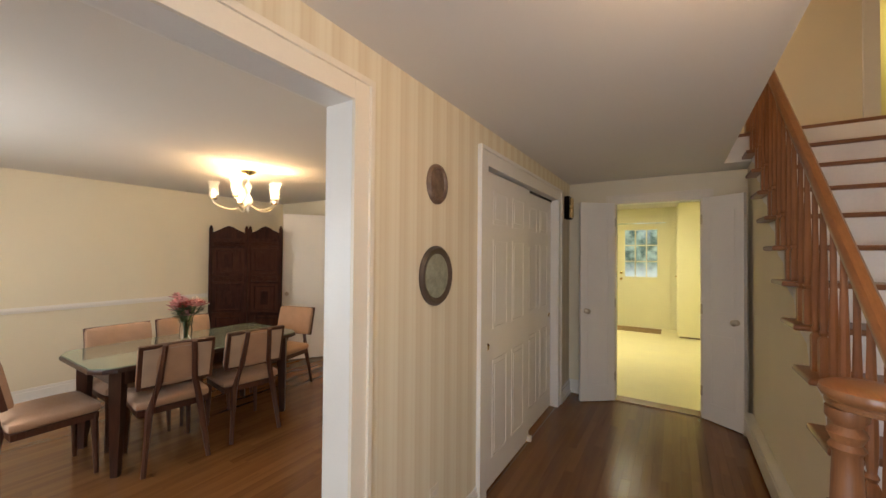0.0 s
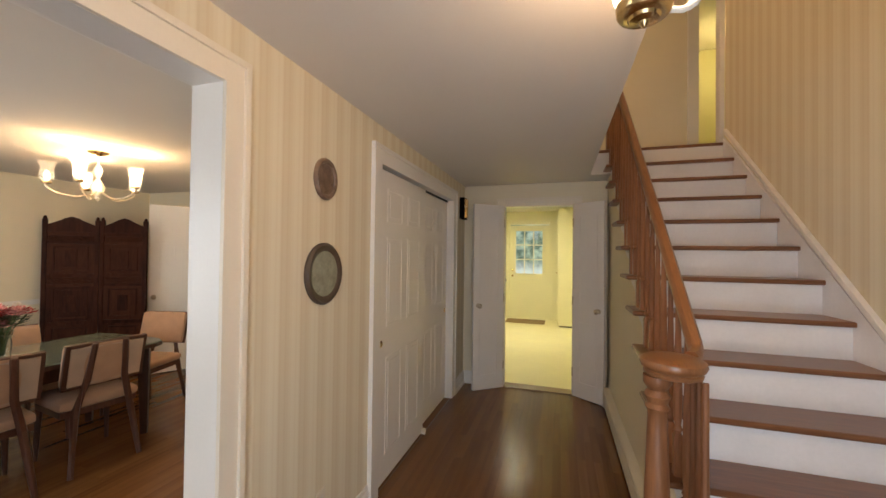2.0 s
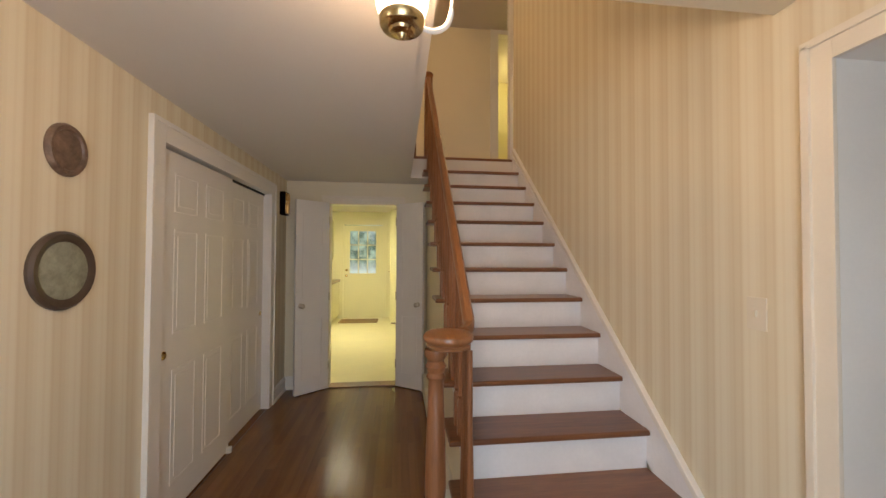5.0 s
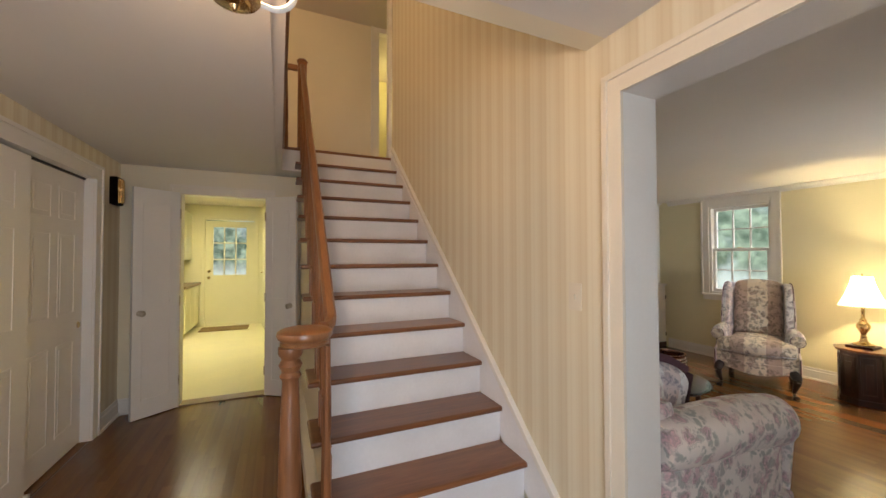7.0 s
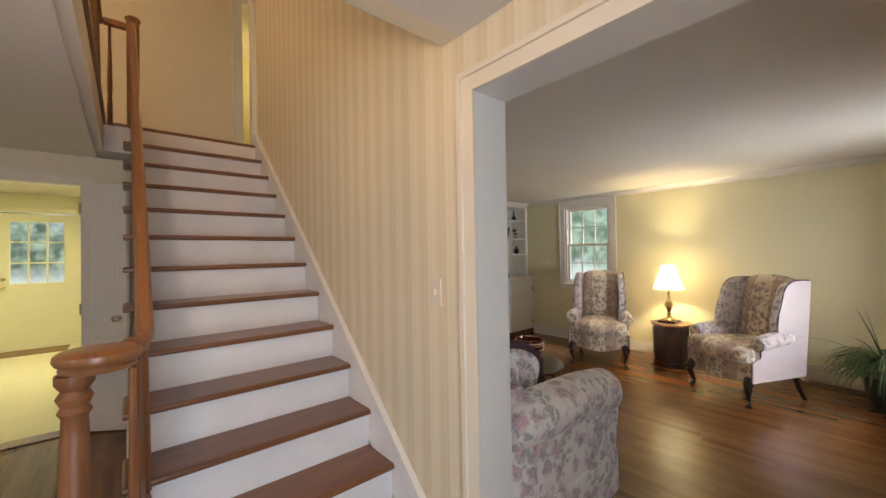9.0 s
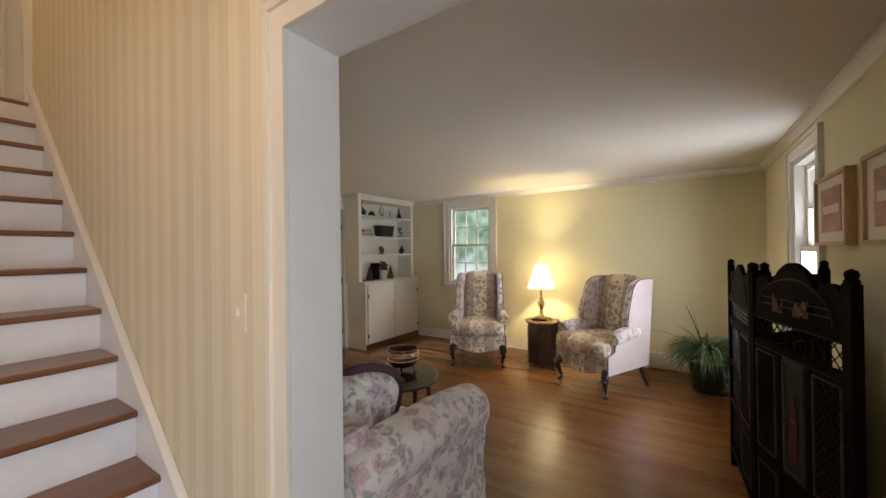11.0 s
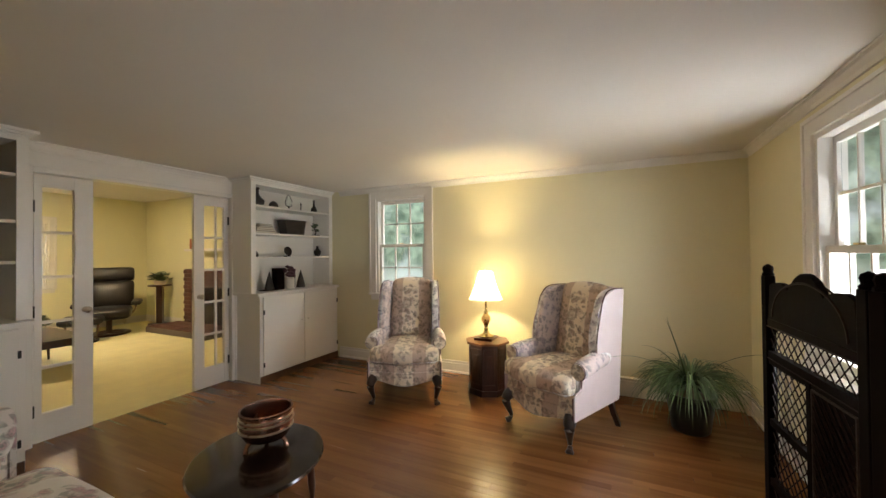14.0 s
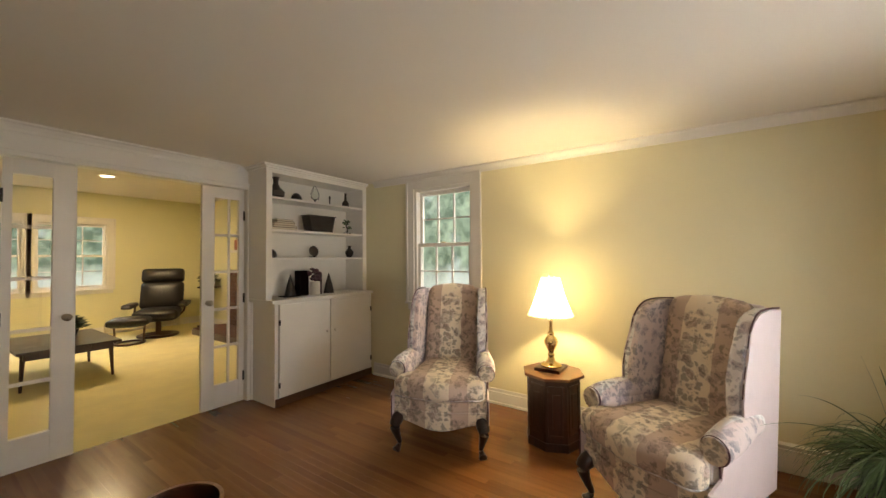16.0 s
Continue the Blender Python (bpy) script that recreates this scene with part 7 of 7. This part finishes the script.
part("plinth", box((-1.43, 7.23, 0.002), (-0.96, 7.97, 0.029)), M_GAP, _c)
# rim for the assumed kitchen lamp, out of view
_k = thing("kitchen_light", pose(-2.4, 5.8, KC), "assumed round flush ceiling light, out of view", "ceiling light")
part("rim", lathe([(0.19, -0.001), (0.195, -0.02), (0.18, -0.025)], 28, cap=False), M_TRIM, _k, smooth=True)


# dining room
def dining_table():
    t = thing("dining_table", pose(-5.0, 0.72, 0), "dark wooden dining table with a glossy glass-covered top", "dining table")
    hx, hy, c = 0.42, 0.76, 0.12
    out = [(-hx + c, -hy), (hx - c, -hy), (hx - 0.03, -hy + 0.05), (hx, -hy + c), (hx, hy - c), (hx - 0.03, hy - 0.05), (hx - c, hy), (-hx + c, hy), (-hx + 0.03, hy - 0.05), (-hx, hy - c), (-hx, -hy + c), (-hx + 0.03, -hy + 0.05)]
    part("tabletop", prism(out, 0.03, "z", 0.70, 0.006), M_MAHOGANY, t)
    part("glass_cover", prism([(u * 0.985, v * 0.99) for u, v in out], 0.008, "z", 0.7305, 0.002), M_TABLEGLASS, t, "thick greenish glass cover")
    ap = bmesh.new()
    for a, b in (((-0.33, -0.64, 0.60), (0.33, -0.62, 0.699)), ((-0.33, 0.62, 0.60), (0.33, 0.64, 0.699)), ((-0.35, -0.62, 0.60), (-0.33, 0.62, 0.699)), ((0.33, -0.62, 0.60), (0.35, 0.62, 0.699))):
        add_box(ap, a, b, 0.003)
    part("apron", ap, M_MAHOGANY, t)
    for x in (-0.33, 0.33):
        for y in (-0.61, 0.61):
            part("leg", tube([(x, y, 0.70), (x, y, 0.55), (x * 1.02, y * 1.01, 0.0)], [0.05, 0.05, 0.03], 4), M_MAHOGANY, t)


M_TABLEGLASS = material("green_glass_sheet", (0.20, 0.24, 0.18), 0.06, vary=0.05, bump=0.0, coat=0.5)


def dining_chair():
    """Walnut chair, facing local -y: padded seat, panelled back between two broad uprights."""
    ch = thing("dining_chair", Matrix.Identity(4), "walnut dining chair with a tan padded seat", "chair", "chairs round the dining table")
    part("seat", softbox(0.225, 0.215, 0.035, 0.03, 7, (0, 0, 0.02), (0, -0.01, 0.445)), M_TANCLOTH, ch, "tan cloth padded seat", smooth=True)
    fr = bmesh.new()
    add_box(fr, (-0.21, -0.21, 0.37), (0.21, -0.185, 0.412), 0.004)
    add_box(fr, (-0.21, 0.165, 0.37), (0.21, 0.19, 0.412), 0.004)
    for s in (-1, 1):
        add_box(fr, (s * 0.21, -0.185, 0.37), (s * 0.19, 0.165, 0.412), 0.004)
    part("seat_frame", fr, M_WALNUT, ch)
    for s in (-1, 1):
        part("front_leg", tube([(s * 0.19, -0.19, 0.41), (s * 0.2, -0.205, 0.0)], [0.022, 0.013], 8), M_WALNUT, ch, smooth=True)
        up = tube([(s * 0.19, 0.29, 0.0), (s * 0.15, 0.225, 0.40), (s * 0.105, 0.252, 0.60), (s * 0.085, 0.312, 0.86)], [0.016, 0.024, 0.022, 0.018], 6)
        part("back_leg", up, M_WALNUT, ch, "raked rear leg running up the back")
    bk = softbox(0.224, 0.026, 0.152, 0.022, 7, (0, 0.012, 0))
    bmesh.ops.transform(bk, matrix=pose(0, 0.222, 0.715, -12, 0, 0), verts=bk.verts)
    for v in bk.verts:
        v.co.y -= 0.05 * (1 - (v.co.x / 0.224) ** 2) * -0.5
    part("backrest", bk, M_TANCLOTH, ch, "tan cloth back pad", smooth=True)
    rim = bmesh.new()
    for a, b in (((-0.225, -0.012, -0.155), (-0.20, 0.018, 0.155)), ((0.20, -0.012, -0.155), (0.225, 0.018, 0.155)), ((-0.20, -0.012, 0.13), (0.20, 0.018, 0.155)), ((-0.20, -0.012, -0.155), (0.20, 0.018, -0.13))):
        add_box(rim, a, b, 0.006)
    bmesh.ops.transform(rim, matrix=pose(0, 0.245, 0.715, -12, 0, 0), verts=rim.verts)
    part("back_frame", rim, M_WALNUT, ch)
    pn = box((-0.20, 0.012, -0.13), (0.20, 0.020, 0.13))
    bmesh.ops.transform(pn, matrix=pose(0, 0.253, 0.715, -12, 0, 0), verts=pn.verts)
    part("rear_panel", pn, M_BEIGECLOTH, ch, "beige woven panel on the rear of the back")
    return ch


dining_table()
_ch = dining_chair()
_ch.matrix_basis = pose(-4.74, 0.42, 0, 0, 0, -98)
for _p in ((-4.70, 0.97, -98), (-5.20, 1.68, 14), (-5.02, -0.16, 182), (-5.30, 0.38, 90), (-5.32, 0.88, 90)):
    copy_thing(_ch, pose(_p[0], _p[1], 0, 0, 0, _p[2]))


def vase_of_flowers():
    v = thing("flower_vase", pose(-5.02, 0.66, 0.739), "clear glass vase of pink and red flowers on the table", "vase")
    part("glass", lathe([(0.035, 0.0), (0.042, 0.02), (0.048, 0.10), (0.042, 0.15), (0.055, 0.19), (0.052, 0.19), (0.038, 0.15), (0.043, 0.10), (0.037, 0.02), (0.002, 0.012)], 20), M_WATER, v, smooth=True)
    rng = random.Random(9)
    stems, leaves = bmesh.new(), bmesh.new()
    for i in range(24):
        a, r, z = rng.uniform(0, 6.283), rng.uniform(0.02, 0.16), rng.uniform(0.23, 0.37)
        x, y = r * math.cos(a), r * math.sin(a)
        tube(curve_points([(0.01 * math.cos(a), 0.01 * math.sin(a), 0.03), (x * 0.3, y * 0.3, 0.17), (x, y, z)], 3), 0.003, 4, stems)
        bl = bmesh.new()
        for ring, (rr, hh, n) in enumerate(((0.062, 0.0, 8), (0.046, 0.018, 7), (0.024, 0.032, 5))):
            for k in range(n):
                b = 6.283 * k / n + ring * 0.5
                c, s = math.cos(b), math.sin(b)
                q = [(x + 0.004 * c, y + 0.004 * s, z + hh - 0.006), (x + rr * 0.7 * math.cos(b - 0.4), y + rr * 0.7 * math.sin(b - 0.4), z + hh + 0.004), (x + rr * c, y + rr * s, z + hh + 0.014), (x + rr * 0.7 * math.cos(b + 0.4), y + rr * 0.7 * math.sin(b + 0.4), z + hh + 0.004)]
                bl.faces.new([bl.verts.new(w) for w in q])
        part("bloom", bl, M_REDFLOWER if i in (3, 8, 13, 19) else (M_MAT if i in (5, 11, 16) else M_PINKFLOWER), v)
        for k in range(9):
            b = rng.uniform(0, 6.283)
            c = Vector((x * 0.8, y * 0.7, z - 0.05 + rng.uniform(-0.04, 0.03)))
            d, e = Vector((math.cos(b), math.sin(b), 0.2)) * 0.06, Vector((-math.sin(b), math.cos(b), 0)) * 0.018
            leaves.faces.new([leaves.verts.new(w) for w in (c, c + d * 0.5 + e, c + d, c + d * 0.5 - e)])
    part("stems", stems, M_LEAF, v)
    tagged(part("leaves", leaves, M_LEAF, v), kind="stuff")


vase_of_flowers()


def chandelier():
    c = thing("chandelier", pose(-5.0, 1.17, CEIL), "brass chandelier with five lit tulip glass shades", "chandelier")
    part("canopy", lathe([(0.065, -0.001), (0.066, -0.01), (0.04, -0.025), (0.01, -0.035)], 22), M_BRASS, c, smooth=True)
    part("stem", lathe([(0.006, -0.035), (0.006, -0.10), (0.016, -0.115), (0.03, -0.15), (0.022, -0.19), (0.012, -0.22), (0.03, -0.25), (0.045, -0.29), (0.03, -0.33), (0.012, -0.36), (0.02, -0.375), (0.003, -0.40)], 18), M_MAT, c, "pale turned centre stem", smooth=True)
    for i in range(5):
        a = radians(72 * i + 22)
        k, s = math.cos(a), math.sin(a)
        arm = tube(curve_points([(0.03 * k, 0.03 * s, -0.33), (0.12 * k, 0.12 * s, -0.375), (0.22 * k, 0.22 * s, -0.36), (0.285 * k, 0.285 * s, -0.315), (0.285 * k, 0.285 * s, -0.29)], 5), 0.007, 8)
        part("arm", arm, M_PALEBRASS, c, "curved pale brass arm", smooth=True)
        x, y = 0.285 * k, 0.285 * s
        sh = lathe([(0.018, -0.285), (0.038, -0.262), (0.043, -0.23), (0.034, -0.185), (0.040, -0.155), (0.056, -0.125)], 20, at=(x, y, 0), cap=False)
        part("shade", sh, M_TULIP, c, "lit clear tulip glass shade", smooth=True)
        part("cup", lathe([(0.01, -0.295), (0.03, -0.288), (0.032, -0.278), (0.02, -0.272)], 14, at=(x, y, 0)), M_BRASS, c, smooth=True)
        part("bulb", lathe([(0.008, -0.27), (0.018, -0.24), (0.016, -0.215), (0.003, -0.195)], 12, at=(x, y, 0)), M_BULB, c, smooth=True)


M_TULIP = shade_material("lit_tulip_glass", (0.95, 0.93, 0.88), 0.4, 0.8)
M_PALEBRASS = material("pale_lacquered_brass", (0.72, 0.62, 0.46), 0.3, 0.7, vary=0.1, scale=20)
chandelier()


def carved_screen():
    s = thing("folding_screen", Matrix.Identity(4), "dark brown carved wooden folding screen of two leaves", "folding screen")
    for p, q in (((-6.72, 1.66), (-6.40, 1.98)), ((-6.37, 2.0), (-5.99, 2.20))):
        m, w, H = between(p, q), 0.43, 1.84
        def put(name, bm, mat, label=""):
            bmesh.ops.transform(bm, matrix=m, verts=bm.verts)
            return part(name, bm, mat, s, label)
        for e in (-1, 1):
            bm = box((e * w / 2 - 0.02, -0.015, 0), (e * w / 2 + 0.02, 0.015, H - 0.02), 0.003)
            lathe([(0.012, 0), (0.018, 0.015), (0.003, 0.035)], 10, bm, (e * w / 2, 0, H - 0.02))
            put("post", bm, M_SCREENWOOD)
        iw = w - 0.04
        put("crest", prism([(-iw / 2, 1.68), (iw / 2, 1.68), (iw / 2, 1.76), (iw * 0.3, 1.79), (iw * 0.15, 1.83), (0, 1.85), (-iw * 0.15, 1.83), (-iw * 0.3, 1.79), (-iw / 2, 1.76)], 0.02, "y", -0.01, 0.003), M_SCREENWOOD)
        for z0, z1 in ((1.64, 1.68), (1.55, 1.58), (1.18, 1.22), (1.08, 1.11), (0.66, 0.70), (0.12, 0.16)):
            put("rail", box((-iw / 2, -0.013, z0), (iw / 2, 0.013, z1), 0.003), M_SCREENWOOD)
        for z0, z1 in ((1.22, 1.55), (0.70, 1.08), (0.16, 0.66)):
            put("carved_board", box((-iw / 2, -0.006, z0), (iw / 2, 0.006, z1)), M_SCREENWOOD)
            fr = bmesh.new()
            for o in (-1, 1):
                for a, b, c, d in ((-iw / 2 + 0.05, -iw / 2 + 0.065, z0 + 0.03, z1 - 0.03), (iw / 2 - 0.065, iw / 2 - 0.05, z0 + 0.03, z1 - 0.03), (-iw / 2 + 0.05, iw / 2 - 0.05, z1 - 0.045, z1 - 0.03), (-iw / 2 + 0.05, iw / 2 - 0.05, z0 + 0.03, z0 + 0.045), (-0.05, 0.05, (z0 + z1) / 2 - 0.09, (z0 + z1) / 2 + 0.09)):
                    add_box(fr, (a, o * 0.006, c), (b, o * 0.013, d), 0.002)
            put("moulding", fr, M_SCREENWOOD)
        lt = bmesh.new()
        for z0, z1 in ((1.58, 1.64), (1.11, 1.18)):
            lattice(lt, -iw / 2, iw / 2, z0, z1, 0.022, 0.004)
            put("carved_board", box((-iw / 2, -0.002, z0), (iw / 2, 0.002, z1)), M_SCREENWOOD)
        tagged(put("lattice", lt, M_SCREENWOOD), kind="stuff")


M_SCREENWOOD = wood_material("dark_brown_carved_wood", (0.016, 0.005, 0.003), (0.055, 0.019, 0.010), 0.55, grain=(12, 12, 2), island=0.15, spec=0.08)
carved_screen()


def chair_rail(axis, face, out, a0, a1):
    bm = bmesh.new()
    for z0, z1, t in ((0.885, 0.90, 0.012), (0.90, 0.925, 0.022), (0.925, 0.94, 0.012)):
        a, b = ((face, a0, z0), (face + out * t, a1, z1)) if axis == "x" else ((a0, face, z0), (a1, face + out * t, z1))
        add_box(bm, a, b, 0.002)
    structure("trim", bm, M_TRIM, "white chair rail moulding", "trim")


chair_rail("x", DW, 1, YS, DN)

# floor boards, laid last
def board_mesh(name, w, length):
    bm = bmesh.new()
    add_box(bm, (-w / 2 + 0.0001, 0, -0.02), (w / 2 - 0.0001, length - 0.0003, 0.0), 0.0)
    top = [e for e in bm.edges if all(v.co.z > -0.001 for v in e.verts)]
    bmesh.ops.bevel(bm, geom=top, offset=0.0003, segments=1, affect="EDGES")
    me = bpy.data.meshes.new(name)
    bm.to_mesh(me)
    bm.free()
    me.materials.append(M_FLOOR)
    return me


def lay_boards(room, x0, x1, y0, y1, near, label, w=0.057):
    """Strips along y with staggered ends: those in the near stretch are pieces of their own, the rest one mesh."""
    floor = tagged(new(room), label, "floor", kind="structure")
    rng = random.Random(room)
    shared = {n: board_mesh("floor_board", w, n) for n in (0.6, 0.9, 1.2)}
    rest = bmesh.new()
    count = 0
    x = x0 + w / 2
    while x < x1:
        y = y0 - rng.random() * 0.55
        while y < y1:
            n = rng.choice((0.6, 0.9, 1.2))
            if y + n > y1:
                n2 = y1 - y
            else:
                n2 = n
            if near(x, y + n / 2) and count < 295 and n2 == n and y >= y0:
                ob = new("floor_board", shared[n])
                ob.parent = floor
                ob.location = (x, y, 0)
                count += 1
            elif n2 > 0.02:
                ya, yb = max(y, y0), y + n2 - 0.0008
                if yb - ya > 0.01:
                    c = [(x - w / 2 + 0.0001, ya), (x + w / 2 - 0.0001, ya), (x + w / 2 - 0.0001, yb), (x - w / 2 + 0.0001, yb)]
                    t = [rest.verts.new((*p, 0.0)) for p in c]
                    b = [rest.verts.new((*p, -0.02)) for p in c]
                    rest.faces.new(t)
                    for i in range(4):
                        rest.faces.new((t[i], b[i], b[(i + 1) % 4], t[(i + 1) % 4]))
            y += n
        x += w
    tagged(part("floor_boards", rest, M_FLOOR, floor), kind="stuff")
    return floor


lay_boards("floor_living", 0.0, XE, YS - 0.14, YN + 0.06, lambda x, y: 1.0 < x < 4.2 and -1.0 < y < 2.4, "glossy brown oak strip floor")
lay_boards("floor_hall", HW - 0.0, -0.001, YS - 0.14, HN + 0.06, lambda x, y: x < -0.9, "glossy dark brown oak strip floor in the hall")
lay_boards("floor_dining", DW, HW - 0.001, YS, DN, lambda x, y: x > -4.9 and y < 2.0, "glossy brown oak strip floor in the dining room")
